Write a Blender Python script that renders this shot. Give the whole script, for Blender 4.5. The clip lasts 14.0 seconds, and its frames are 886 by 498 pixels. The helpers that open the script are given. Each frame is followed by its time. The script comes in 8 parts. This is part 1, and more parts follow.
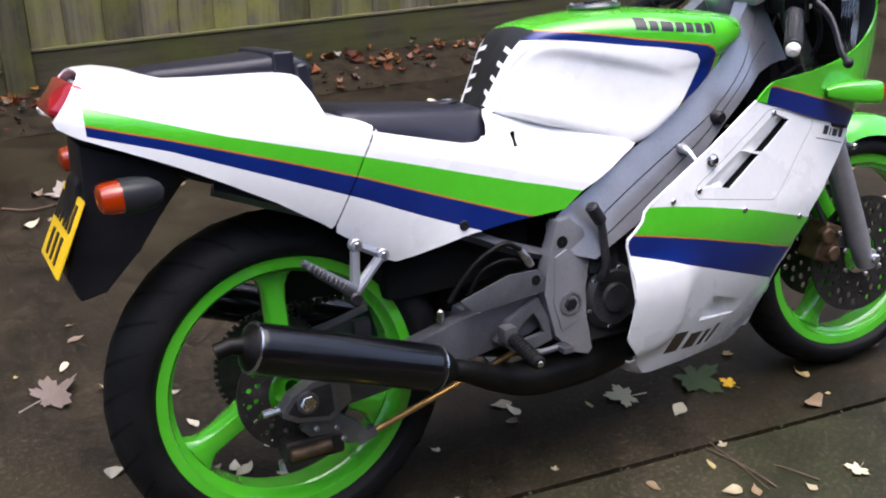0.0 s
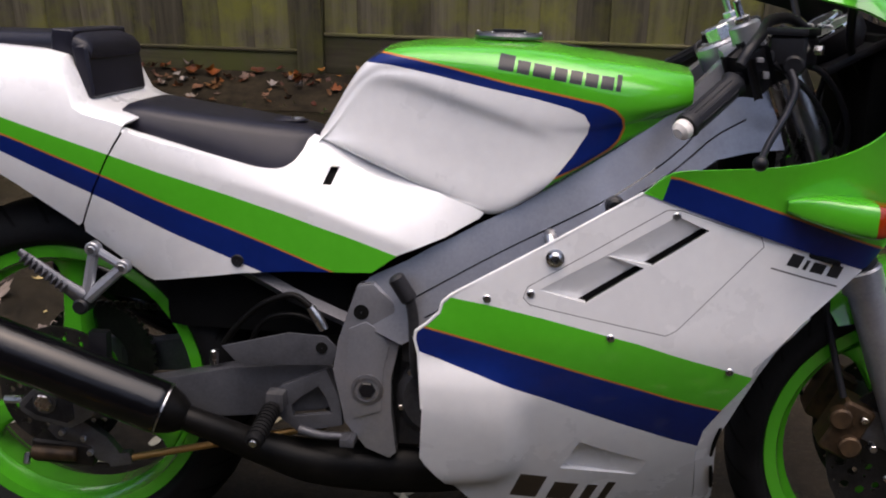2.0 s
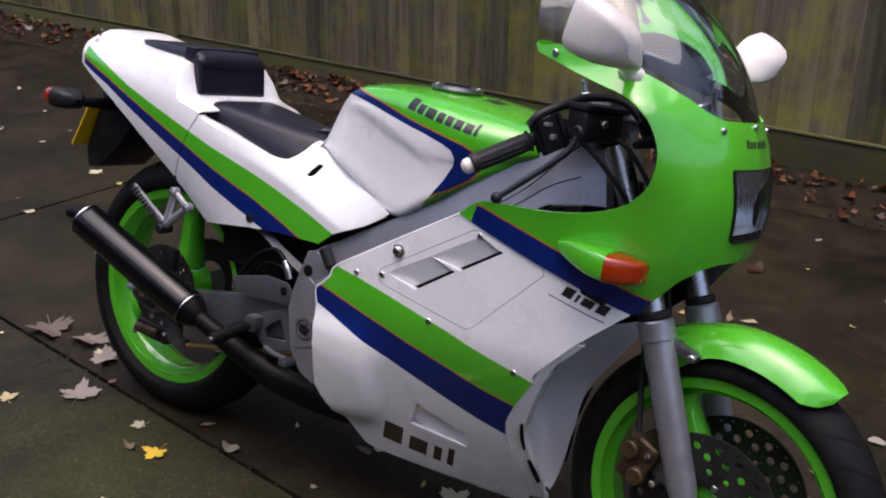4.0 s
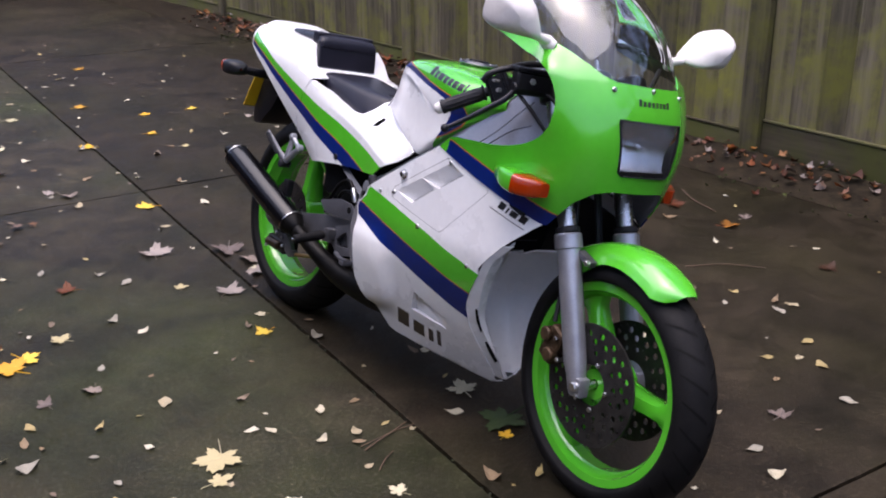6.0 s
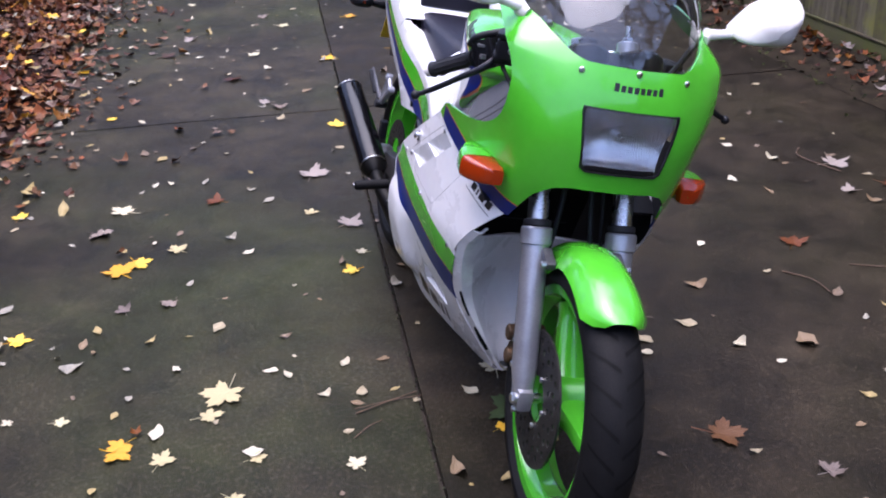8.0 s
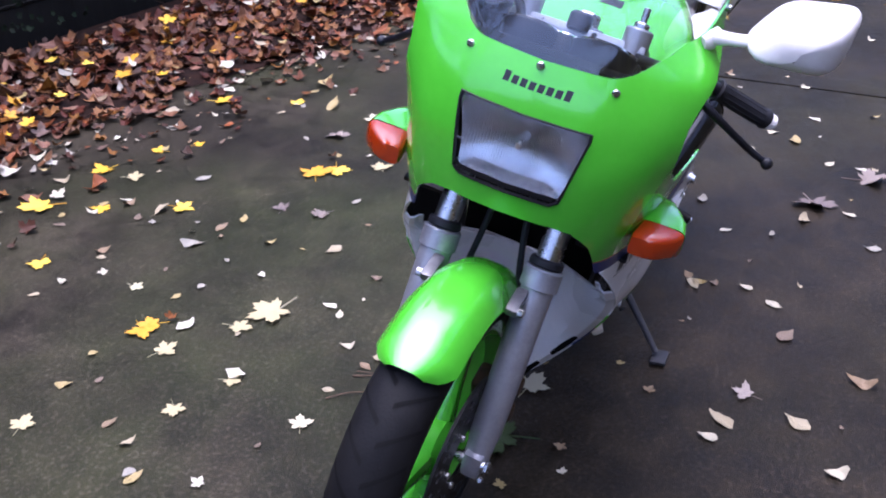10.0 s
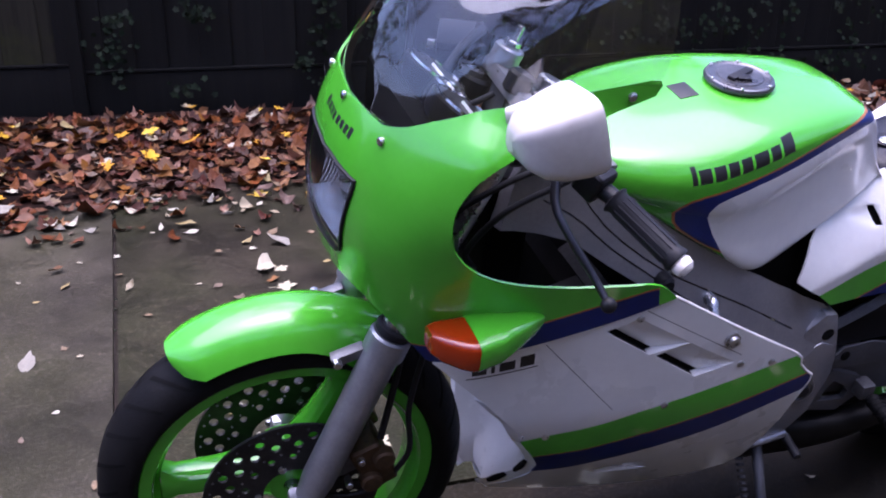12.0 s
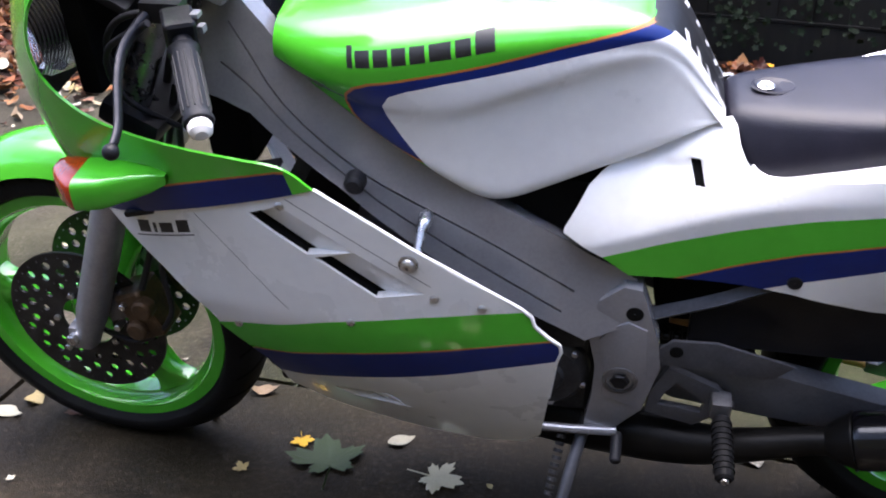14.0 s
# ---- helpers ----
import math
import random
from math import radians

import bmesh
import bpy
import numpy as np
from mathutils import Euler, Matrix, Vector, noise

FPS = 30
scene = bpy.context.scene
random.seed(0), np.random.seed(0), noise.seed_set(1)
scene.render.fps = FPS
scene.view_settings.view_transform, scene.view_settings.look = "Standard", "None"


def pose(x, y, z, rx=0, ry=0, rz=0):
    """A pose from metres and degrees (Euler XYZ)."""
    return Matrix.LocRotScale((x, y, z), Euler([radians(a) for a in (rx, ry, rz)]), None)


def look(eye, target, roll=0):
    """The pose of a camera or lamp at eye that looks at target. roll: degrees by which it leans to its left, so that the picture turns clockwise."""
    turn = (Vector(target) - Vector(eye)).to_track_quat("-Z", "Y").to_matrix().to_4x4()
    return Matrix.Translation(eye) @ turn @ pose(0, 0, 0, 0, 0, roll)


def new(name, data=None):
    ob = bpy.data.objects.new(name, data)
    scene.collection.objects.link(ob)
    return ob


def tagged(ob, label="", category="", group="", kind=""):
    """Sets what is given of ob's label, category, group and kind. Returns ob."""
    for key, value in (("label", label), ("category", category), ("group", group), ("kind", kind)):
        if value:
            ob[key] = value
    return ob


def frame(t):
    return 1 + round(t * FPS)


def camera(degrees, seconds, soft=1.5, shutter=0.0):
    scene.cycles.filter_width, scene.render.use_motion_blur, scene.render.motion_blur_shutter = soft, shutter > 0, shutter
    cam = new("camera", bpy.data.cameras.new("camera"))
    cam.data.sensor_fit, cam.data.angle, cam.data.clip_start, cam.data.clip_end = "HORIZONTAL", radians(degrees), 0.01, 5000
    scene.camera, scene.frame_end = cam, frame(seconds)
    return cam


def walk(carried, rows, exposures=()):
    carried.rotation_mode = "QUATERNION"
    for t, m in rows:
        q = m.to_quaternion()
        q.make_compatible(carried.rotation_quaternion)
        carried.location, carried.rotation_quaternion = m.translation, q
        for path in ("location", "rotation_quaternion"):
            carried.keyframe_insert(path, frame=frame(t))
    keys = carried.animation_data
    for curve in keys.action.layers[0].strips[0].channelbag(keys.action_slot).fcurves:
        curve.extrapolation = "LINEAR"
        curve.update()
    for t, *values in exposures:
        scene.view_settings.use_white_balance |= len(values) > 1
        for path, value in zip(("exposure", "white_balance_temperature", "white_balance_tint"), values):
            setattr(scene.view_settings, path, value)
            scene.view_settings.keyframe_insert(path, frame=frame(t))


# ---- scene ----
# CAM
cam = camera(46.5, 14.0, soft=2.0)
PATH = [
    (0, (-0.468, -1.402, 1.368), (0.363, 0.159, 0.433), 2.0),
    (0.5, (-0.168, -1.358, 1.361), (0.425, 0.297, 0.408), -0.2),
    (1, (0.164, -1.396, 1.369), (0.521, 0.33, 0.424), 1.8),
    (1.5, (0.479, -1.39, 1.321), (0.573, 0.403, 0.439), 1.6),
    (2, (0.754, -1.324, 1.289), (0.577, 0.446, 0.375), 0.7),
    (2.5, (1.059, -1.347, 1.316), (0.58, 0.369, 0.409), -1.4),
    (3, (1.336, -1.327, 1.346), (0.621, 0.338, 0.5), -0.5),
    (3.2, (1.434, -1.332, 1.377), (0.635, 0.296, 0.535), 0.6),
    (5.3, (2.55, -1.521, 1.393), (1.198, -0.234, 0.677), -0.3),
    (5.5, (2.665, -1.519, 1.391), (1.278, -0.27, 0.67), 0.8),
    (6, (2.774, -1.445, 1.385), (1.275, -0.337, 0.661), -0.4),
    (6.5, (2.785, -1.26, 1.364), (1.208, -0.303, 0.591), -0.5),
    (7, (2.81, -1.061, 1.369), (1.217, -0.188, 0.532), -1.6),
    (7.5, (2.939, -0.814, 1.38), (1.213, -0.156, 0.613), 1.2),
    (7.7, (2.957, -0.709, 1.44), (1.218, -0.146, 0.628), -0.2),
    (9.8, (2.686, 0.474, 1.356), (0.985, -0.033, 0.436), -0.0),
    (10, (2.589, 0.568, 1.336), (0.943, -0.062, 0.39), -0.8),
    (10.5, (2.396, 0.856, 1.318), (0.932, -0.177, 0.43), 0.8),
    (11, (2.158, 1.062, 1.269), (0.969, -0.284, 0.389), -0.3),
    (11.5, (1.9, 1.27, 1.246), (0.984, -0.313, 0.437), -0.5),
    (12, (1.627, 1.425, 1.217), (0.961, -0.293, 0.438), 0.2),
    (12.5, (1.359, 1.478, 1.165), (0.934, -0.299, 0.351), 1.5),
    (13, (1.085, 1.544, 1.135), (0.886, -0.251, 0.275), 3.4),
    (13.5, (0.813, 1.52, 1.1), (0.88, -0.297, 0.268), 2.4),
    (14, (0.546, 1.471, 1.069), (0.862, -0.321, 0.238), 0.7),
]
# ENDCAM
walk(cam, [(t, look(eye, target, roll)) for t, eye, target, roll in PATH], [(0, 1.7, 6400, 15), (0.5, 1.54, 6700, 16), (1.5, 0.94, 7000, 17), (2.5, 0.74, 6900, 19), (3, 0.72, 6700, 20), (5.5, 1.16, 6600, 22), (6.5, 1.32, 6050, 24), (7.5, 1.44, 5900, 25), (10, 1.72, 5500, 30), (11, 1.45, 5400, 31), (12, 1.55, 5600, 36), (12.5, 1.62, 5700, 37), (13.5, 2.28, 6050, 24), (14, 2.36, 6100, 18)])

# ---- world and light ----
world = bpy.data.worlds.new("world")
scene.world = world
world.use_nodes = True
wn = world.node_tree
wn.nodes.clear()
sky = wn.nodes.new("ShaderNodeTexSky")
sky.sky_type = "NISHITA"
sky.sun_disc = False
sky.sun_elevation = radians(87)
sky.sun_rotation = radians(158)
sky.air_density, sky.dust_density, sky.ozone_density = 1.0, 3.5, 0.8
bg = wn.nodes.new("ShaderNodeBackground")
bg.inputs["Strength"].default_value = 0.15
wo = wn.nodes.new("ShaderNodeOutputWorld")
wn.links.new(sky.outputs[0], bg.inputs[0])
wn.links.new(bg.outputs[0], wo.inputs[0])
sun_data = bpy.data.lights.new("sun", "SUN")
sun_data.energy = 1.5
sun_data.angle = radians(80)
sun_data.color = (1.0, 0.98, 0.95)
sun = new("sun", sun_data)
sun.matrix_world = look((0.1, -0.15, 4.0), (0, 0, 0))


# ---- materials ----
def material(name):
    m = bpy.data.materials.new(name)
    m.use_nodes = True
    nt = m.node_tree
    return m, nt, nt.nodes["Principled BSDF"]


def node(nt, kind, **inputs):
    n = nt.nodes.new(kind)
    for key, value in inputs.items():
        n.inputs[key.replace("_", " ")].default_value = value
    return n


def surface(name, low, high, scale=12.0, rough=0.5, metal=0.0, bump=0.1, fine=140.0, coat=0.0, spread=0.12, spec=0.5):
    """Two colours mixed by a coarse and a fine noise, with wear in the gloss and a fine relief."""
    m, nt, b = material(name)
    tc = nt.nodes.new("ShaderNodeTexCoord")
    n1 = node(nt, "ShaderNodeTexNoise", Scale=scale, Detail=6.0, Roughness=0.6)
    n2 = node(nt, "ShaderNodeTexNoise", Scale=fine, Detail=3.0)
    nt.links.new(tc.outputs["Object"], n1.inputs["Vector"])
    nt.links.new(tc.outputs["Object"], n2.inputs["Vector"])
    add = nt.nodes.new("ShaderNodeMath")
    add.operation = "MULTIPLY_ADD"
    add.inputs[1].default_value = 0.35
    nt.links.new(n2.outputs["Fac"], add.inputs[0])
    nt.links.new(n1.outputs["Fac"], add.inputs[2])
    ramp = nt.nodes.new("ShaderNodeValToRGB")
    ramp.color_ramp.elements[0].position, ramp.color_ramp.elements[1].position = 0.5, 0.86
    ramp.color_ramp.elements[0].color, ramp.color_ramp.elements[1].color = (*low, 1), (*high, 1)
    nt.links.new(add.outputs[0], ramp.inputs[0])
    nt.links.new(ramp.outputs[0], b.inputs["Base Color"])
    mr = nt.nodes.new("ShaderNodeMapRange")
    mr.inputs["To Min"].default_value, mr.inputs["To Max"].default_value = max(0.02, rough - spread), min(1, rough + spread)
    nt.links.new(n1.outputs["Fac"], mr.inputs["Value"])
    nt.links.new(mr.outputs[0], b.inputs["Roughness"])
    b.inputs["Metallic"].default_value = metal
    b.inputs["Coat Weight"].default_value = coat
    b.inputs["Coat Roughness"].default_value = 0.08
    b.inputs["Coat IOR"].default_value = 1.55
    b.inputs["Specular IOR Level"].default_value = spec
    if bump:
        bp = node(nt, "ShaderNodeBump", Strength=bump, Distance=0.002)
        nt.links.new(n2.outputs["Fac"], bp.inputs["Height"])
        nt.links.new(bp.outputs[0], b.inputs["Normal"])
    return m


GREEN = surface("lime_green_paint", (0.058, 0.42, 0.016), (0.072, 0.47, 0.022), 6, 0.22, 0, 0.012, 60, 0.8, 0.05)
WHITE = surface("white_paint", (0.74, 0.74, 0.74), (0.82, 0.82, 0.81), 5, 0.28, 0, 0.012, 60, 0.7, 0.06)
NAVY = surface("navy_decal", (0.002, 0.013, 0.115), (0.003, 0.018, 0.15), 8, 0.34, 0, 0.02, 90, 0.15, 0.06, 0.35)
ORANGE_LINE = surface("orange_pinstripe", (0.42, 0.14, 0.02), (0.5, 0.17, 0.03), 8, 0.35, 0, 0.02)
INK = surface("black_decal", (0.008, 0.008, 0.009), (0.016, 0.016, 0.017), 12, 0.4, 0, 0.02)
VINYL = surface("black_vinyl", (0.007, 0.0067, 0.012), (0.013, 0.0123, 0.021), 16, 0.34, 0, 0.25, 700, 0.0, 0.06, 0.33)
RUBBER = surface("tyre_rubber", (0.0035, 0.0035, 0.004), (0.009, 0.0088, 0.009), 14, 0.6, 0, 0.3, 260, 0, 0.12, 0.14)
GRIP = surface("grip_rubber", (0.008, 0.008, 0.010), (0.018, 0.018, 0.022), 20, 0.55, 0, 0.2, 300, 0, 0.1, 0.3)
PLASTIC = surface("black_plastic", (0.005, 0.005, 0.007), (0.011, 0.011, 0.013), 14, 0.42, 0, 0.15, 260, 0, 0.1, 0.3)
FRAME = surface("silver_frame_paint", (0.25, 0.256, 0.285), (0.33, 0.337, 0.366), 9, 0.24, 0.55, 0.06, 220, 0.15, 0.06)
ALLOY = surface("cast_alloy", (0.12, 0.12, 0.13), (0.21, 0.21, 0.22), 22, 0.40, 0.75, 0.12, 240, 0, 0.12)
FORK = surface("fork_silver", (0.30, 0.31, 0.34), (0.40, 0.41, 0.44), 16, 0.34, 0.65, 0.05, 200, 0.1, 0.1)
CHROME = surface("chrome", (0.75, 0.75, 0.76), (0.85, 0.85, 0.85), 24, 0.10, 1.0, 0.0, 200, 0, 0.05)
STEEL = surface("bright_steel", (0.45, 0.45, 0.46), (0.62, 0.62, 0.62), 30, 0.28, 1.0, 0.05, 240, 0, 0.12)
CALIPER = surface("sooty_caliper", (0.010, 0.009, 0.008), (0.030, 0.025, 0.021), 30, 0.5, 0.3, 0.2, 200, 0, 0.1, 0.3)
DISC = surface("dark_brake_disc", (0.018, 0.017, 0.017), (0.045, 0.043, 0.041), 26, 0.42, 0.5, 0.08, 300, 0, 0.12, 0.3)
GOLD = surface("gold_anodised", (0.42, 0.24, 0.08), (0.52, 0.31, 0.11), 20, 0.4, 0.7, 0.05)
BRASS = surface("tarnished_caliper", (0.04, 0.025, 0.014), (0.11, 0.066, 0.034), 34, 0.5, 0.5, 0.2)
MUFFLER = surface("black_enamel", (0.002, 0.002, 0.0025), (0.004, 0.004, 0.005), 10, 0.17, 0, 0.03, 90, 0.0, 0.08, 0.42)
EXHAUST = surface("sooty_exhaust", (0.0025, 0.0025, 0.0025), (0.006, 0.0055, 0.005), 22, 0.4, 0.0, 0.15, 140, 0, 0.1, 0.12)
# engine grey with the bay's shade put into it; small fittings share it
ENGINE = surface("darkened_engine_grey", (0.018, 0.018, 0.020), (0.05, 0.05, 0.054), 20, 0.5, 0.3, 0.25, 180, 0, 0.12, 0.3)
# near-black that paints shade in gaps, slots and grooves; also on dark parts
DARK = surface("void_shade_and_black", (0.003, 0.003, 0.003), (0.007, 0.007, 0.007), 9, 0.8, 0, 0.1, 140, 0, 0.1, 0.1)
MIRROR_WHITE = surface("aged_white_plastic", (0.66, 0.62, 0.58), (0.76, 0.73, 0.69), 7, 0.38, 0, 0.03, 150, 0.1)
JOINT = surface("panel_joint", (0.07, 0.07, 0.07), (0.12, 0.12, 0.12), 12, 0.6, 0, 0.02)
BROWN_INK = surface("brown_black_decal", (0.035, 0.024, 0.016), (0.05, 0.036, 0.024), 12, 0.4, 0, 0.02)
PLATE = surface("yellow_plate", (0.75, 0.47, 0.01), (0.82, 0.54, 0.02), 8, 0.4, 0, 0.03)


def lens_material(name, colour, rough=0.12, trans=0.35):
    m, nt, b = material(name)
    tc = nt.nodes.new("ShaderNodeTexCoord")
    n = node(nt, "ShaderNodeTexNoise", Scale=9.0, Detail=4.0)
    nt.links.new(tc.outputs["Object"], n.inputs["Vector"])
    mix = nt.nodes.new("ShaderNodeValToRGB")
    mix.color_ramp.elements[0].color = (*[c * 0.75 for c in colour], 1)
    mix.color_ramp.elements[1].color = (*colour, 1)
    nt.links.new(n.outputs["Fac"], mix.inputs[0])
    nt.links.new(mix.outputs[0], b.inputs["Base Color"])
    b.inputs["Roughness"].default_value = rough
    b.inputs["Transmission Weight"].default_value = trans
    b.inputs["Coat Weight"].default_value = 0.5
    w = node(nt, "ShaderNodeTexWave", Scale=60.0)
    nt.links.new(tc.outputs["Object"], w.inputs["Vector"])
    bp = node(nt, "ShaderNodeBump", Strength=0.07, Distance=0.002)
    nt.links.new(w.outputs["Fac"], bp.inputs["Height"])
    nt.links.new(bp.outputs[0], b.inputs["Normal"])
    return m


AMBER = lens_material("amber_lens", (0.46, 0.040, 0.002), 0.07, 0.3)
RED = lens_material("red_lens", (0.45, 0.01, 0.02))


def glass_material(name, tint, flutes=0.0):
    m, nt, b = material(name)
    b.inputs["Base Color"].default_value = (*tint, 1)
    b.inputs["Roughness"].default_value = 0.02
    b.inputs["IOR"].default_value = 1.45
    tr = nt.nodes.new("ShaderNodeBsdfTransparent")
    tr.inputs[0].default_value = (*tint, 1)
    gl = nt.nodes.new("ShaderNodeBsdfGlossy")
    gl.inputs["Roughness"].default_value = 0.045
    fr = nt.nodes.new("ShaderNodeFresnel")
    fr.inputs["IOR"].default_value = 1.45 if flutes else 2.1
    mx = nt.nodes.new("ShaderNodeMixShader")
    out = nt.nodes["Material Output"]
    nt.links.new(fr.outputs[0], mx.inputs[0])
    nt.links.new(tr.outputs[0], mx.inputs[1])
    nt.links.new(gl.outputs[0], mx.inputs[2])
    nt.links.new(mx.outputs[0], out.inputs[0])
    if flutes:
        tc = nt.nodes.new("ShaderNodeTexCoord")
        w = node(nt, "ShaderNodeTexWave", Scale=flutes)
        w.bands_direction = "Y"
        nt.links.new(tc.outputs["Object"], w.inputs["Vector"])
        bp = node(nt, "ShaderNodeBump", Strength=0.4, Distance=0.001)
        nt.links.new(w.outputs["Fac"], bp.inputs["Height"])
        for n in (fr, gl):
            nt.links.new(bp.outputs[0], n.inputs["Normal"])
    return m


SCREEN = glass_material("clear_screen", (0.86, 0.88, 0.88))
LAMP_GLASS = glass_material("fluted_lamp_glass", (0.95, 0.96, 0.96), 78.0)
REFLECTOR = surface("lamp_reflector", (0.88, 0.88, 0.90), (0.95, 0.95, 0.96), 24, 0.16, 1.0, 0.0, 200, 0, 0.03)


def fluted(m, scale, strength, distance):
    """Upright moulded flutes across the thing, as relief."""
    nt = m.node_tree
    tc = nt.nodes.new("ShaderNodeTexCoord")
    w = node(nt, "ShaderNodeTexWave", Scale=scale)
    w.bands_direction = "Y"
    nt.links.new(tc.outputs["Object"], w.inputs["Vector"])
    bp = node(nt, "ShaderNodeBump", Strength=strength, Distance=distance)
    nt.links.new(w.outputs["Fac"], bp.inputs["Height"])
    nt.links.new(bp.outputs[0], nt.nodes["Principled BSDF"].inputs["Normal"])


fluted(REFLECTOR, 78.0, 0.8, 0.0016)


def concrete_material(name, dark, light, mossy, speckle):
    m, nt, b = material(name)
    tc = nt.nodes.new("ShaderNodeTexCoord")
    n0 = node(nt, "ShaderNodeTexNoise", Scale=0.7, Detail=5.0, Roughness=0.6)
    n1 = node(nt, "ShaderNodeTexNoise", Scale=6.0, Detail=12.0, Roughness=0.80)
    n2 = node(nt, "ShaderNodeTexNoise", Scale=95.0, Detail=4.0, Roughness=0.65)
    vo = node(nt, "ShaderNodeTexNoise", Scale=420.0, Detail=2.0)
    n3 = node(nt, "ShaderNodeTexNoise", Scale=1.9, Detail=7.0, Roughness=0.65)
    oi = nt.nodes.new("ShaderNodeObjectInfo")
    for n in (n0, n1, n2, n3, vo):
        nt.links.new(tc.outputs["Object"], n.inputs["Vector"])
    base = nt.nodes.new("ShaderNodeValToRGB")
    base.color_ramp.elements[0].position, base.color_ramp.elements[1].position = 0.37, 0.64
    base.color_ramp.elements[0].color = (*dark, 1)
    base.color_ramp.elements[1].color = (*light, 1)
    nt.links.new(n1.outputs["Fac"], base.inputs[0])
    moss = nt.nodes.new("ShaderNodeValToRGB")
    moss.color_ramp.elements[0].position, moss.color_ramp.elements[1].position = 0.45, 0.66
    nt.links.new(n0.outputs["Fac"], moss.inputs[0])
    mixm = nt.nodes.new("ShaderNodeMix")
    mixm.data_type = "RGBA"
    nt.links.new(moss.outputs[0], mixm.inputs[0])
    nt.links.new(base.outputs[0], mixm.inputs[6])
    mixm.inputs[7].default_value = (*mossy, 1)
    speck = nt.nodes.new("ShaderNodeValToRGB")
    speck.color_ramp.elements[0].position, speck.color_ramp.elements[1].position = 0.51, 0.72
    nt.links.new(n2.outputs["Fac"], speck.inputs[0])
    mixs = nt.nodes.new("ShaderNodeMix")
    mixs.data_type = "RGBA"
    mixs.inputs[7].default_value = (*speckle, 1)
    sc = nt.nodes.new("ShaderNodeMath")
    sc.operation = "MULTIPLY"
    sc.inputs[1].default_value = 0.5
    nt.links.new(speck.outputs[0], sc.inputs[0])
    nt.links.new(sc.outputs[0], mixs.inputs[0])
    nt.links.new(mixm.outputs[2], mixs.inputs[6])
    hs = nt.nodes.new("ShaderNodeHueSaturation")
    mrv = nt.nodes.new("ShaderNodeMapRange")
    mrv.inputs["To Min"].default_value, mrv.inputs["To Max"].default_value = 0.85, 1.15
    nt.links.new(oi.outputs["Random"], mrv.inputs["Value"])
    stain = nt.nodes.new("ShaderNodeMapRange")
    stain.inputs["From Min"].default_value, stain.inputs["From Max"].default_value = 0.38, 0.62
    stain.inputs["To Min"].default_value, stain.inputs["To Max"].default_value = 0.55, 1.3
    nt.links.new(n3.outputs["Fac"], stain.inputs["Value"])
    both = nt.nodes.new("ShaderNodeMath")
    both.operation = "MULTIPLY"
    nt.links.new(mrv.outputs[0], both.inputs[0])
    nt.links.new(stain.outputs[0], both.inputs[1])
    nt.links.new(both.outputs[0], hs.inputs["Value"])
    nt.links.new(mixs.outputs[2], hs.inputs["Color"])
    nt.links.new(hs.outputs[0], b.inputs["Base Color"])
    mr = nt.nodes.new("ShaderNodeMapRange")
    mr.inputs["From Min"].default_value, mr.inputs["From Max"].default_value = 0.35, 0.65
    mr.inputs["To Min"].default_value, mr.inputs["To Max"].default_value = 0.36, 0.66
    nt.links.new(n1.outputs["Fac"], mr.inputs["Value"])
    nt.links.new(mr.outputs[0], b.inputs["Roughness"])
    add = nt.nodes.new("ShaderNodeMath")
    add.operation = "ADD"
    nt.links.new(n2.outputs["Fac"], add.inputs[0])
    nt.links.new(vo.outputs["Fac"], add.inputs[1])
    b.inputs["Specular IOR Level"].default_value = 0.13
    bp = node(nt, "ShaderNodeBump", Strength=0.6, Distance=0.0030)
    nt.links.new(add.outputs[0], bp.inputs["Height"])
    nt.links.new(bp.outputs[0], b.inputs["Normal"])
    return m


CONCRETE = concrete_material("worn_concrete", (0.0080, 0.0065, 0.0040), (0.037, 0.0305, 0.0185), (0.023, 0.0275, 0.0082), (0.115, 0.096, 0.066))
PALE_CONCRETE = concrete_material("worn_pale_concrete", (0.022, 0.0185, 0.0135), (0.078, 0.066, 0.050), (0.042, 0.040, 0.020), (0.17, 0.145, 0.115))
DAMP_CONCRETE = concrete_material("damp_brown_concrete", (0.0055, 0.0042, 0.0026), (0.027, 0.0203, 0.0122), (0.0155, 0.0138, 0.005), (0.080, 0.061, 0.041))
SOIL = surface("dark_soil", (0.018, 0.013, 0.010), (0.045, 0.034, 0.026), 7, 0.85, 0, 0.6, 60)


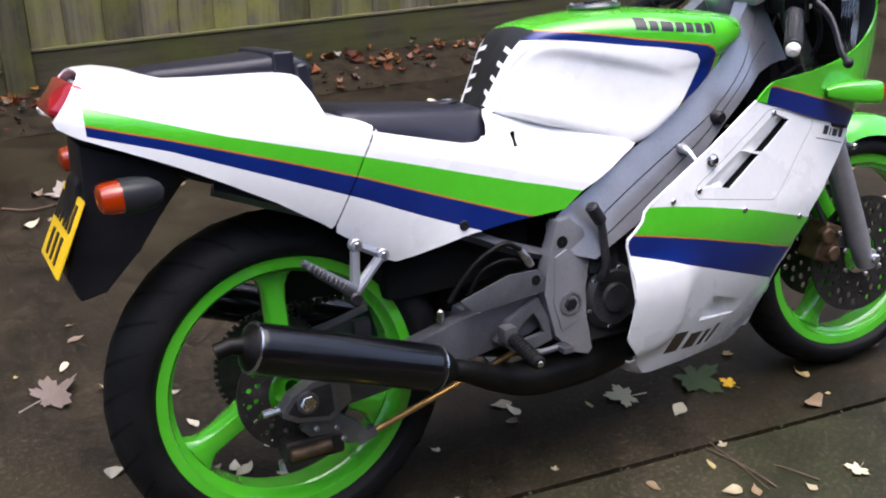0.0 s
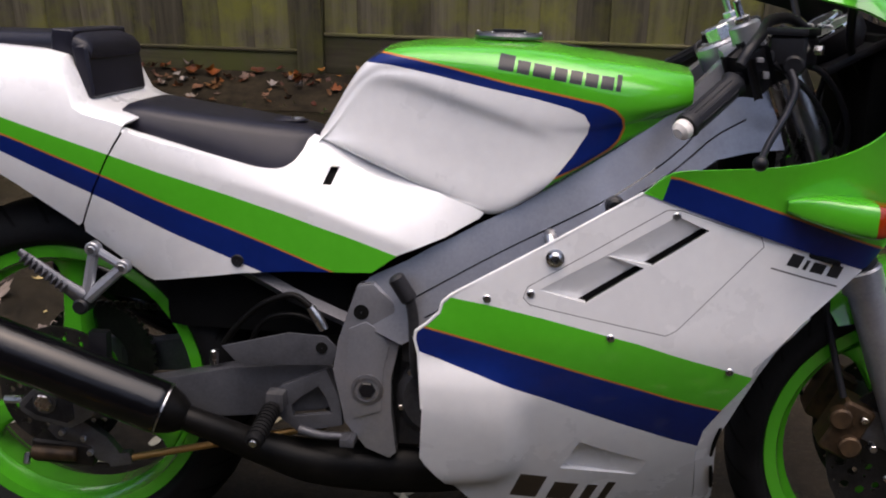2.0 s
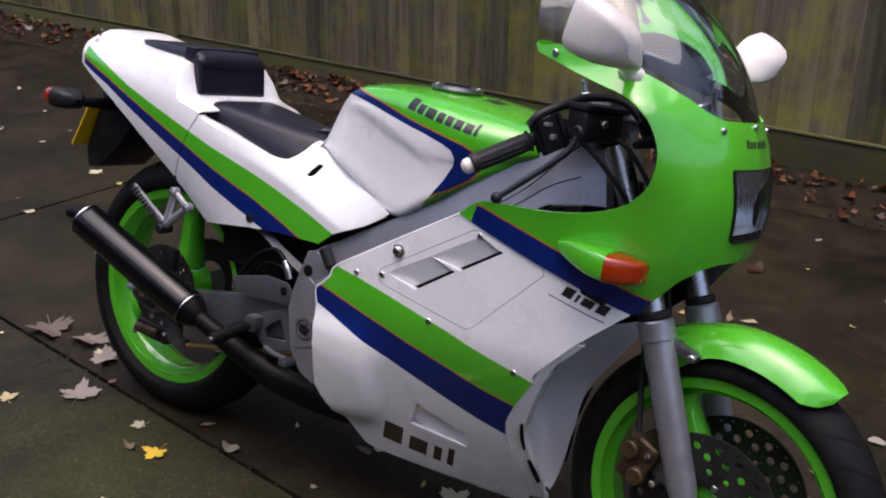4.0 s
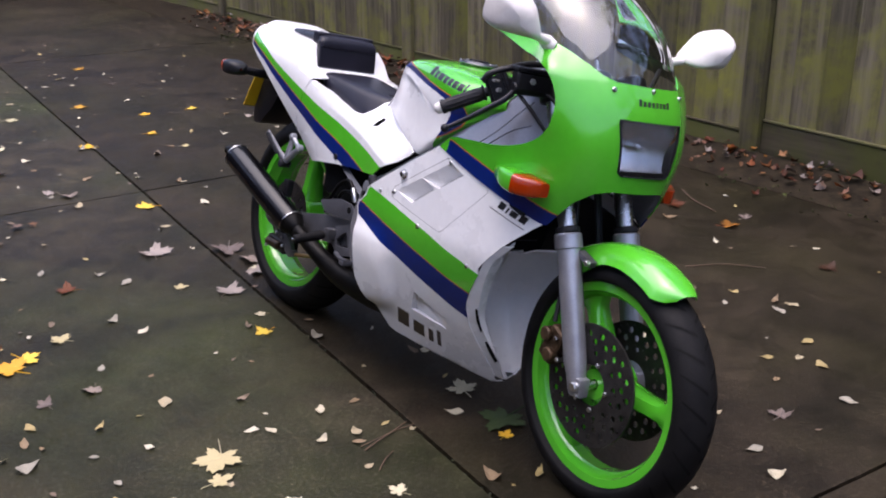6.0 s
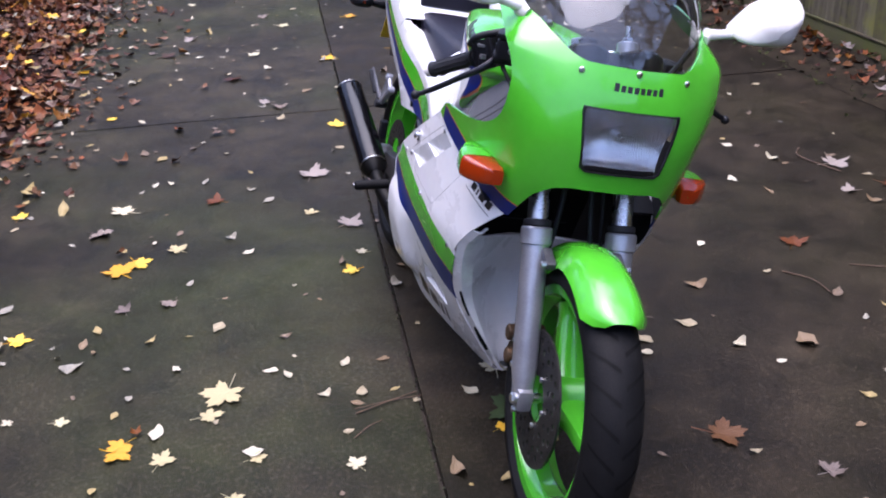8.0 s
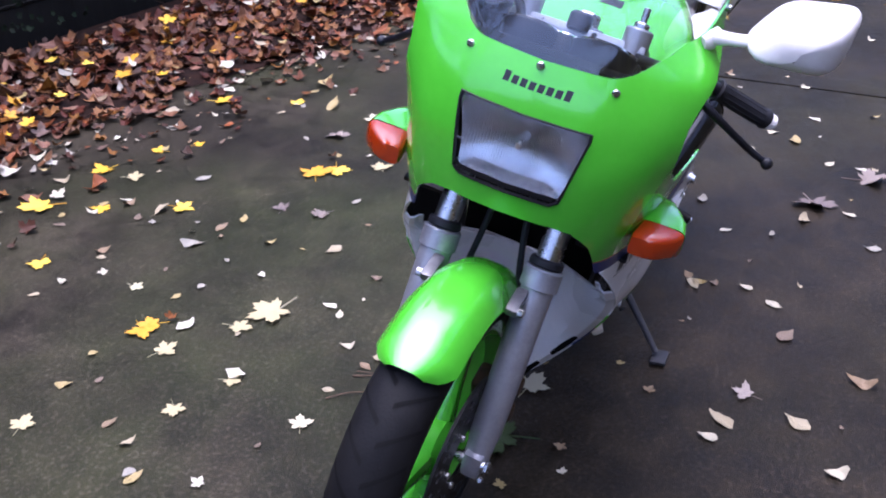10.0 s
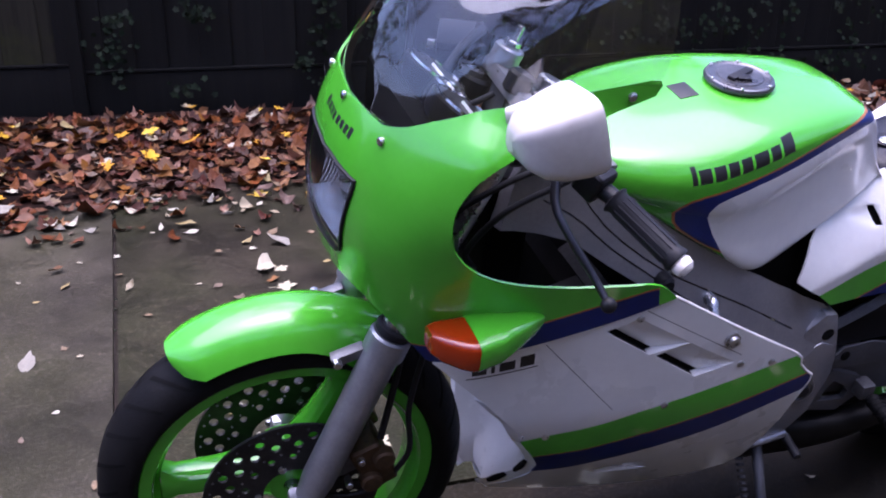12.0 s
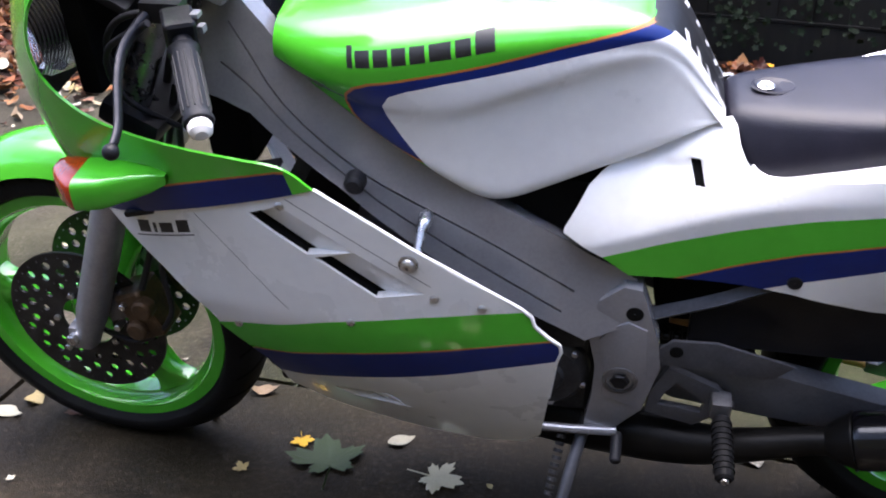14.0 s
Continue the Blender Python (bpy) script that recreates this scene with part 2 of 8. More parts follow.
def wood_material(name, dark, light, algae, amount, grain=(30, 30, 1.6)):
    """Weathered upright boards: long grain, knots of colour and green algae in streaks."""
    m, nt, b = material(name)
    tc = nt.nodes.new("ShaderNodeTexCoord")
    oi = nt.nodes.new("ShaderNodeObjectInfo")
    mp = nt.nodes.new("ShaderNodeMapping")
    mp.inputs["Scale"].default_value = grain
    ad = nt.nodes.new("ShaderNodeVectorMath")
    ad.operation = "ADD"
    mul = nt.nodes.new("ShaderNodeMath")
    mul.operation = "MULTIPLY"
    mul.inputs[1].default_value = 37.0
    nt.links.new(oi.outputs["Random"], mul.inputs[0])
    nt.links.new(tc.outputs["Object"], ad.inputs[0])
    nt.links.new(mul.outputs[0], ad.inputs[1])
    nt.links.new(ad.outputs[0], mp.inputs[0])
    g = node(nt, "ShaderNodeTexNoise", Scale=1.0, Detail=8.0, Roughness=0.65)
    nt.links.new(mp.outputs[0], g.inputs["Vector"])
    st = node(nt, "ShaderNodeTexNoise", Scale=3.2, Detail=6.0, Roughness=0.7)
    nt.links.new(ad.outputs[0], st.inputs["Vector"])
    r = nt.nodes.new("ShaderNodeValToRGB")
    r.color_ramp.elements[0].position, r.color_ramp.elements[1].position = 0.3, 0.75
    r.color_ramp.elements[0].color, r.color_ramp.elements[1].color = (*dark, 1), (*light, 1)
    nt.links.new(g.outputs["Fac"], r.inputs[0])
    rm = nt.nodes.new("ShaderNodeValToRGB")
    rm.color_ramp.elements[0].position, rm.color_ramp.elements[1].position = 0.62 - amount, 0.86 - amount
    nt.links.new(st.outputs["Fac"], rm.inputs[0])
    mx = nt.nodes.new("ShaderNodeMix")
    mx.data_type = "RGBA"
    nt.links.new(rm.outputs[0], mx.inputs[0])
    nt.links.new(r.outputs[0], mx.inputs[6])
    mx.inputs[7].default_value = (*algae, 1)
    hs = nt.nodes.new("ShaderNodeHueSaturation")
    mrv = nt.nodes.new("ShaderNodeMapRange")
    mrv.inputs["To Min"].default_value, mrv.inputs["To Max"].default_value = 0.65, 1.3
    nt.links.new(oi.outputs["Random"], mrv.inputs["Value"])
    nt.links.new(mrv.outputs[0], hs.inputs["Value"])
    nt.links.new(mx.outputs[2], hs.inputs["Color"])
    nt.links.new(hs.outputs[0], b.inputs["Base Color"])
    b.inputs["Roughness"].default_value = 0.82
    b.inputs["Specular IOR Level"].default_value = 0.2
    bp = node(nt, "ShaderNodeBump", Strength=0.5, Distance=0.004)
    nt.links.new(g.outputs["Fac"], bp.inputs["Height"])
    nt.links.new(bp.outputs[0], b.inputs["Normal"])
    return m


FENCE_WOOD = wood_material("mossy_fence_wood", (0.054, 0.046, 0.029), (0.215, 0.184, 0.118), (0.195, 0.19, 0.042), 0.17)
SIDE_WOOD = wood_material("dark_olive_boards", (0.009, 0.008, 0.005), (0.030, 0.027, 0.016), (0.030, 0.032, 0.008), 0.10)
GRAVEL_WOOD = wood_material("damp_gravel_board", (0.050, 0.042, 0.026), (0.150, 0.125, 0.078), (0.10, 0.105, 0.03), 0.24, (1.6, 30, 30))
RAIL = surface("dull_silver_rail", (0.055, 0.057, 0.066), (0.095, 0.098, 0.110), 12, 0.42, 0.35, 0.06, 220, 0, 0.1, 0.3)
DARK_WOOD = wood_material("near_black_boards", (0.0025, 0.0025, 0.002), (0.008, 0.0075, 0.006), (0.007, 0.008, 0.0035), 0.02)


def leaf_material(name, colours, rough=0.55, spec=0.3):
    m, nt, b = material(name)
    tc = nt.nodes.new("ShaderNodeTexCoord")
    oi = nt.nodes.new("ShaderNodeObjectInfo")
    ge = nt.nodes.new("ShaderNodeNewGeometry")
    add = nt.nodes.new("ShaderNodeMath")
    add.operation = "ADD"
    fr = nt.nodes.new("ShaderNodeMath")
    fr.operation = "FRACT"
    nt.links.new(oi.outputs["Random"], add.inputs[0])
    nt.links.new(ge.outputs["Random Per Island"], add.inputs[1])
    nt.links.new(add.outputs[0], fr.inputs[0])
    r = nt.nodes.new("ShaderNodeValToRGB")
    r.color_ramp.interpolation = "CONSTANT"
    els = r.color_ramp.elements
    while len(els) < len(colours):
        els.new(0.5)
    for i, c in enumerate(colours):
        els[i].position = i / len(colours)
        els[i].color = (*c, 1)
    nt.links.new(fr.outputs[0], r.inputs[0])
    n = node(nt, "ShaderNodeTexNoise", Scale=45.0, Detail=4.0)
    nt.links.new(tc.outputs["Object"], n.inputs["Vector"])
    mr = nt.nodes.new("ShaderNodeMapRange")
    mr.inputs["To Min"].default_value, mr.inputs["To Max"].default_value = 0.6, 1.35
    nt.links.new(n.outputs["Fac"], mr.inputs["Value"])
    hs = nt.nodes.new("ShaderNodeHueSaturation")
    nt.links.new(mr.outputs[0], hs.inputs["Value"])
    nt.links.new(r.outputs[0], hs.inputs["Color"])
    nt.links.new(hs.outputs[0], b.inputs["Base Color"])
    b.inputs["Roughness"].default_value = rough
    b.inputs["Specular IOR Level"].default_value = spec
    bp = node(nt, "ShaderNodeBump", Strength=0.3, Distance=0.002)
    nt.links.new(n.outputs["Fac"], bp.inputs["Height"])
    nt.links.new(bp.outputs[0], b.inputs["Normal"])
    return m


LEAF_YELLOW = leaf_material("yellow_leaf", [(0.62, 0.36, 0.02), (0.68, 0.46, 0.05), (0.55, 0.28, 0.02)])
LEAF_CREAM = leaf_material("cream_leaf", [(0.46, 0.42, 0.25), (0.52, 0.48, 0.32), (0.40, 0.34, 0.18), (0.50, 0.45, 0.30)])
LEAF_PALE = leaf_material("pale_small_leaf", [(0.42, 0.38, 0.27), (0.32, 0.27, 0.17), (0.50, 0.46, 0.35), (0.20, 0.14, 0.08), (0.31, 0.24, 0.10), (0.26, 0.24, 0.19), (0.15, 0.11, 0.075)])
LEAF_BROWN = leaf_material("brown_litter", [(0.2347, 0.1084, 0.038), (0.1986, 0.0542, 0.0111), (0.0414, 0.0084, 0.0019), (0.0719, 0.0166, 0.0024), (0.105, 0.0269, 0.0035), (0.0552, 0.0149, 0.0039), (0.1381, 0.0415, 0.0049), (0.0828, 0.0331, 0.0107), (0.1159, 0.0497, 0.0164), (0.0663, 0.0117, 0.0033), (0.1823, 0.0704, 0.0059), (0.0386, 0.0141, 0.0051), (0.2, 0.1, 0.062), (0.16, 0.075, 0.04), (0.12, 0.075, 0.055)])
LEAF_GREY = leaf_material("dry_grey_leaf", [(0.20, 0.16, 0.13), (0.13, 0.10, 0.085), (0.27, 0.23, 0.20)])
LEAF_GREEN = leaf_material("dull_green_leaf", [(0.026, 0.045, 0.012), (0.034, 0.055, 0.017)])
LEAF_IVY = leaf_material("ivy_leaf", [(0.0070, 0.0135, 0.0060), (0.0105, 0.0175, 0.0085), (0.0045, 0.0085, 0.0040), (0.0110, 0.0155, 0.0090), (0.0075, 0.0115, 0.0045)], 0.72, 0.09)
TWIG = surface("dry_twig", (0.06, 0.035, 0.02), (0.12, 0.075, 0.045), 30, 0.8, 0, 0.2)


# ---- shaping helpers ----
def curve(x, xs, ys):
    """A smooth line through (xs, ys), flat beyond its ends."""
    if x <= xs[0]:
        return ys[0]
    if x >= xs[-1]:
        return ys[-1]
    i = max(k for k in range(len(xs)) if xs[k] <= x)
    i = min(i, len(xs) - 2)

    def slope(k):
        if k == 0:
            return (ys[1] - ys[0]) / (xs[1] - xs[0])
        if k == len(xs) - 1:
            return (ys[k] - ys[k - 1]) / (xs[k] - xs[k - 1])
        a, b = (ys[k] - ys[k - 1]) / (xs[k] - xs[k - 1]), (ys[k + 1] - ys[k]) / (xs[k + 1] - xs[k])
        return 0.0 if a * b <= 0 else 2 * a * b / (a + b)

    h = xs[i + 1] - xs[i]
    t = (x - xs[i]) / h
    return ((2 * t**3 - 3 * t**2 + 1) * ys[i] + (t**3 - 2 * t**2 + t) * h * slope(i) + (-2 * t**3 + 3 * t**2) * ys[i + 1] + (t**3 - t**2) * h * slope(i + 1))


def spline(points, n):
    """n points along a Catmull-Rom line through the given ones."""
    p = [Vector(q) for q in points]
    p = [2 * p[0] - p[1]] + p + [2 * p[-1] - p[-2]]
    out = []
    for k in range(n):
        u = k / (n - 1) * (len(p) - 3)
        i = min(int(u), len(p) - 4)
        t = u - i
        a, b, c, d = p[i : i + 4]
        out.append(0.5 * ((2 * b) + (c - a) * t + (2 * a - 5 * b + 4 * c - d) * t * t + (3 * b - a - 3 * c + d) * t**3))
    return out


def mesh_object(name, bm, mats, parent=None, sharp=38.0, smooth=True):
    bm.normal_update()
    limit = radians(sharp)
    for f in bm.faces:
        f.smooth = smooth
    for e in bm.edges:
        if len(e.link_faces) == 2 and e.calc_face_angle(0.0) > limit:
            e.smooth = False
    data = bpy.data.meshes.new(name)
    bm.to_mesh(data)
    bm.free()
    for m in mats if isinstance(mats, (list, tuple)) else [mats]:
        data.materials.append(m)
    ob = new(name, data)
    if parent:
        ob.parent = parent
    return ob


def part(name, bm, mats, parent, label="", sharp=38.0):
    return tagged(mesh_object(name, bm, mats, parent, sharp), label)


def grid(rows, bm=None, close=False):
    """A quad sheet through rows of points."""
    bm = bm or bmesh.new()
    v = [[bm.verts.new(p) for p in row] for row in rows]
    n = len(rows[0])
    for i in range(len(rows) - 1):
        for j in range(n if close else n - 1):
            k = (j + 1) % n
            q = (v[i][j], v[i + 1][j], v[i + 1][k], v[i][k])
            if len({tuple(round(c, 6) for c in w.co) for w in q}) == 4:
                bm.faces.new(q)
            else:
                seen = []
                for w in q:
                    if all((w.co - s.co).length > 1e-6 for s in seen):
                        seen.append(w)
                if len(seen) == 3:
                    bm.faces.new(seen)
    return bm


def sweep(points, radius, sides=12, smooth=0, bm=None, flat=1.0, up=(0, 0, 1)):
    """A round bar along points. radius: one, or one for each point. flat: its width across, over its height."""
    bm = bm or bmesh.new()
    pts = [Vector(p) for p in points]
    rad = list(radius) if isinstance(radius, (list, tuple)) else [radius] * len(pts)
    if smooth:
        us = [k / (smooth - 1) * (len(pts) - 1) for k in range(smooth)]
        rad = [rad[min(int(u), len(rad) - 2)] * (1 - (u - min(int(u), len(rad) - 2))) + rad[min(int(u), len(rad) - 2) + 1] * (u - min(int(u), len(rad) - 2)) for u in us]
        pts = spline(pts, smooth)
    rows, side = [], None
    for i, p in enumerate(pts):
        d = (pts[min(i + 1, len(pts) - 1)] - pts[max(i - 1, 0)]).normalized()
        a = side - d * side.dot(d) if side else d.cross(Vector(up)) if abs(d.dot(Vector(up))) < 0.95 else d.cross(Vector((0, 1, 0)))
        side = a.normalized()
        b = side.cross(d)
        rows.append([p + rad[i] * (math.cos(2 * math.pi * k / sides) * side * flat + math.sin(2 * math.pi * k / sides) * b) for k in range(sides)])
    first = len(bm.verts)
    grid(rows, bm, close=True)
    bm.verts.ensure_lookup_table()
    bm.faces.new([bm.verts[first + k] for k in range(sides)])
    bm.faces.new([bm.verts[first + (len(rows) - 1) * sides + k] for k in reversed(range(sides))])
    return bm


def lathe(profile, centre=(0, 0, 0), steps=48, bm=None, close=True):
    """A body turned about the y axis: profile of (y, r)."""
    bm = bm or bmesh.new()
    rows = []
    for k in range(steps):
        a = 2 * math.pi * k / steps
        rows.append([Vector(centre) + Vector((r * math.cos(a), y, r * math.sin(a))) for y, r in profile])
    v = [[bm.verts.new(p) for p in row] for row in rows]
    m = len(profile)
    for i in range(steps):
        for j in range(m if close else m - 1):
            q = [v[i][j], v[(i + 1) % steps][j], v[(i + 1) % steps][(j + 1) % m], v[i][(j + 1) % m]]
            bm.faces.new(q)
    bmesh.ops.remove_doubles(bm, verts=bm.verts, dist=1e-6)
    bmesh.ops.recalc_face_normals(bm, faces=bm.faces)
    return bm


def cylinder(a, b, r, bm=None, sides=20, bevel=0.0, r2=None):
    """A round bar from a to b with eased rims."""
    a, b = Vector(a), Vector(b)
    r2 = r if r2 is None else r2
    d = (b - a).normalized()
    if bevel:
        return sweep([a, a + d * 1e-5, a + d * bevel, b - d * bevel, b - d * 1e-5, b], [0.6 * r, r - bevel, r, r2, r2 - bevel, 0.6 * r2], sides, 0, bm)
    return sweep([a, b], [r, r2], sides, 0, bm)


def box(centre, size, bevel=0.003, m=None, bm=None, segments=2):
    own = bmesh.new()
    bmesh.ops.create_cube(own, size=1.0)
    own.transform(Matrix.Translation(centre) @ (m or Matrix()) @ Matrix.Diagonal((*size, 1)))
    if bevel:
        bmesh.ops.bevel(own, geom=own.edges[:], offset=bevel, segments=segments, affect="EDGES", profile=0.7)
    return joined(bm, own)


def joined(bm, own):
    if bm is None:
        return own
    data = bpy.data.meshes.new("join")
    own.to_mesh(data)
    own.free()
    bm.from_mesh(data)
    bpy.data.meshes.remove(data)
    return bm


def prism(outline, y0, y1, bevel=0.002, bm=None):
    """A plate: an outline in (x, z) between two y."""
    own = bmesh.new()
    v = [own.verts.new((x, y0, z)) for x, z in outline]
    f = own.faces.new(v)
    r = bmesh.ops.extrude_face_region(own, geom=[f])
    for w in r["geom"]:
        if isinstance(w, bmesh.types.BMVert):
            w.co.y = y1
    bmesh.ops.recalc_face_normals(own, faces=own.faces)
    if bevel:
        bmesh.ops.bevel(own, geom=[e for e in own.edges], offset=bevel, segments=2, affect="EDGES", profile=0.7)
    return joined(bm, own)


def inside(poly, x, z):
    hit = False
    for i in range(len(poly)):
        (ax, az), (bx, bz) = poly[i], poly[i - 1]
        if (az > z) != (bz > z) and x < (bx - ax) * (z - az) / (bz - az) + ax:
            hit = not hit
    return hit


def cut(bm, a, b, axis=0):
    """Cut the sheet along the segment a-b; axis 0: seen along y (x, z); 1: seen along x (y, z)."""
    lo, hi = (min(a[0], b[0]), min(a[1], b[1])), (max(a[0], b[0]), max(a[1], b[1]))
    faces = []
    for f in bm.faces:
        us, ws = [v.co[axis] for v in f.verts], [v.co.z for v in f.verts]
        if max(us) > lo[0] - 1e-5 and min(us) < hi[0] + 1e-5 and max(ws) > lo[1] - 1e-5 and min(ws) < hi[1] + 1e-5:
            faces.append(f)
    if not faces:
        return
    geom = faces + list({e for f in faces for e in f.edges}) + list({v for f in faces for v in f.verts})
    n = (b[1] - a[1], a[0] - b[0])
    no = (n[0], 0, n[1]) if axis == 0 else (0, n[0], n[1])
    co = (a[0], 0, a[1]) if axis == 0 else (0, a[0], a[1])
    bmesh.ops.bisect_plane(bm, geom=geom, plane_co=co, plane_no=no, dist=1e-6)


def within(bm, poly, axis=0):
    for i in range(len(poly)):
        cut(bm, poly[i - 1], poly[i], axis)
    got = []
    for f in bm.faces:
        c = f.calc_center_median()
        if inside(poly, c[axis], c.z):
            got.append(f)
    return got


def paint(bm, poly, index, axis=0):
    for f in within(bm, poly, axis):
        f.material_index = index


def line(bm, points, width, index, axis=0):
    for a, b in zip(points, points[1:]):
        d = Vector((b[0] - a[0], b[1] - a[1])).normalized() * width / 2
        n = Vector((-d.y, d.x))
        paint(bm, [(a[0] + n.x - d.x, a[1] + n.y - d.y), (a[0] - n.x - d.x, a[1] - n.y - d.y), (b[0] - n.x + d.x, b[1] - n.y + d.y), (b[0] + n.x + d.x, b[1] + n.y + d.y)], index, axis)


def trim(bm, poly, axis=0):
    keep = set(within(bm, poly, axis))
    bmesh.ops.delete(bm, geom=[f for f in bm.faces if f not in keep], context="FACES")


def pierce(bm, poly, axis=0):
    bmesh.ops.delete(bm, geom=within(bm, poly, axis), context="FACES")


def shell(bm, thick, lining=None):
    """Give a sheet thickness, inwards from its outer face. lining: material of the inner face."""
    bmesh.ops.remove_doubles(bm, verts=bm.verts, dist=2e-5)
    bmesh.ops.dissolve_degenerate(bm, edges=bm.edges, dist=1e-5)
    bm.normal_update()
    faces = bm.faces[:]
    rim = [e for e in bm.edges if len(e.link_faces) == 1]
    inner = {v: bm.verts.new(v.co - v.normal * thick) for v in bm.verts[:]}
    for f in faces:
        g = bm.faces.new([inner[v] for v in reversed(f.verts)])
        g.material_index = f.material_index if lining is None else lining
    for e in rim:
        f = e.link_faces[0]
        loop = next(l for l in f.loops if l.edge == e)
        a, b = loop.vert, loop.link_loop_next.vert
        g = bm.faces.new((b, a, inner[a], inner[b]))
        g.material_index = f.material_index
    return bm


def mirrored(bm):
    """The same on the other side."""
    bm.transform(Matrix.Diagonal((1, -1, 1, 1)))
    bmesh.ops.reverse_faces(bm, faces=bm.faces)
    return bm


def sheet(fy, x0, x1, z0, z1, nx, nz):
    """A sheet y = fy(x, z) that faces +y."""
    bm = grid([[(x, fy(x, z), z) for z in [z0 + (z1 - z0) * j / nz for j in range(nz + 1)]] for x in [x0 + (x1 - x0) * i / nx for i in range(nx + 1)]])
    bmesh.ops.reverse_faces(bm, faces=bm.faces)
    return bm


# ---- the motorcycle ----
LEAN = 13.56
bike = tagged(new("motorcycle"), "green and white sports motorcycle with navy stripes on its side stand", "motorcycle")
bike.matrix_world = pose(0, 0, 0, -LEAN, 0, 0)
AXLE_F, AXLE_R = Vector((1.362, 0, 0.281)), Vector((0, 0, 0.302))
# the front end is turned a little to the right about the raked steering axis
HEAD = Vector((1.03, 0, 0.84))
RAKE = Vector((-math.sin(radians(25)), 0, math.cos(radians(25))))
STEER = Matrix.Translation(HEAD) @ Matrix.Rotation(radians(-4.5), 4, RAKE) @ Matrix.Translation(-HEAD)


def steered(bm):
    bm.transform(STEER)
    return bm


def wheel(name, axle, tyre_r, tyre_w, rim_r, rim_w, turn, tyre_seed, front):
    fix = steered if front else (lambda b: b)
    w = rim_w / 2
    prof = [(-w, rim_r + 0.008), (-w - 0.004, rim_r + 0.004), (-w - 0.003, rim_r - 0.014), (-w * 0.66, rim_r - 0.019), (-w * 0.45, rim_r - 0.028), (w * 0.45, rim_r - 0.028), (w * 0.66, rim_r - 0.019), (w + 0.003, rim_r - 0.014), (w + 0.004, rim_r + 0.004), (w, rim_r + 0.008), (w - 0.005, rim_r + 0.006), (w * 0.5, rim_r - 0.012), (-w * 0.5, rim_r - 0.012), (-w + 0.005, rim_r + 0.006)]
    hub = part(name, fix(lathe(prof, axle, 72)), GREEN, bike, "wheel with a lime green three-spoke cast rim")
    # tyre: round tread, sidewalls and beads
    prof = []
    rho, deep = tyre_w / 2, (tyre_r - rim_r) * 0.74
    for k in range(17):
        a = radians(-92 + 184 * k / 16)
        prof.append((rho * math.sin(a), tyre_r - deep + deep * math.cos(a)))
    prof += [(rho * 0.96, tyre_r - deep * 1.12), (rim_w / 2 + 0.001, rim_r + 0.004), (rim_w / 2 - 0.006, rim_r - 0.006), (-rim_w / 2 + 0.006, rim_r - 0.006), (-rim_w / 2 - 0.001, rim_r + 0.004), (-rho * 0.96, tyre_r - deep * 1.12)]
    bm = lathe(prof, axle, 72)
    # tread grooves: slanting near-black strips on the uncut tread paint their shade
    part("tyre", fix(bm), RUBBER, hub)
    for side in (1, -1):
        bm = bmesh.new()
        for k in range(30):
            base = 2 * math.pi * (k + (0.5 if side < 0 else 0)) / 30
            rows = []
            for j in range(7):
                f = j / 6
                a = radians(5 + 62 * f)
                rr = tyre_r - deep + (deep + 0.0008) * math.cos(a)
                y = side * (rho + 0.0006) * math.sin(a)
                turnby = base + 0.16 * f * (1 if front else -1)
                w = 0.0046 * (1 - 0.4 * f) / rr
                rows.append([axle + Vector((rr * math.cos(turnby + d), y, rr * math.sin(turnby + d))) for d in (-w, w)])
            grid(rows, bm)
        tagged(part("tread_groove", fix(bm), DARK, hub), kind="stuff")
    # three hollow-looking spokes that flare into the rim
    for k in range(3):
        bm = bmesh.new()
        a = radians(turn + 120 * k)
        d, s = Vector((math.cos(a), 0, math.sin(a))), Vector((-math.sin(a), 0, math.cos(a)))
        rows = []
        for f, wide, deep in ((0.035, 0.030, 0.036), (0.06, 0.025, 0.034), (0.10, 0.021, 0.028), (0.15, 0.021, 0.024), (rim_r - 0.055, 0.023, 0.022), (rim_r - 0.042, 0.029, 0.022), (rim_r - 0.030, 0.040, 0.022)):
            ring = []
            for j in range(12):
                b = 2 * math.pi * j / 12
                cx, cy = math.cos(b), math.sin(b)
                ring.append(axle + d * f + s * wide * math.copysign(abs(cx) ** 0.6, cx) + Vector((0, deep * math.copysign(abs(cy) ** 0.6, cy), 0)))
            rows.append(ring)
        grid(rows, bm, close=True)
        bmesh.ops.recalc_face_normals(bm, faces=bm.faces)
        part("spoke", fix(bm), GREEN, hub)
    prof = [(-0.05, 0.012), (-0.05, 0.034), (-0.042, 0.040), (-0.03, 0.052), (0.03, 0.052), (0.042, 0.040), (0.05, 0.034), (0.05, 0.012)]
    part("hub", fix(lathe(prof, axle, 36)), GREEN, hub)
    return hub


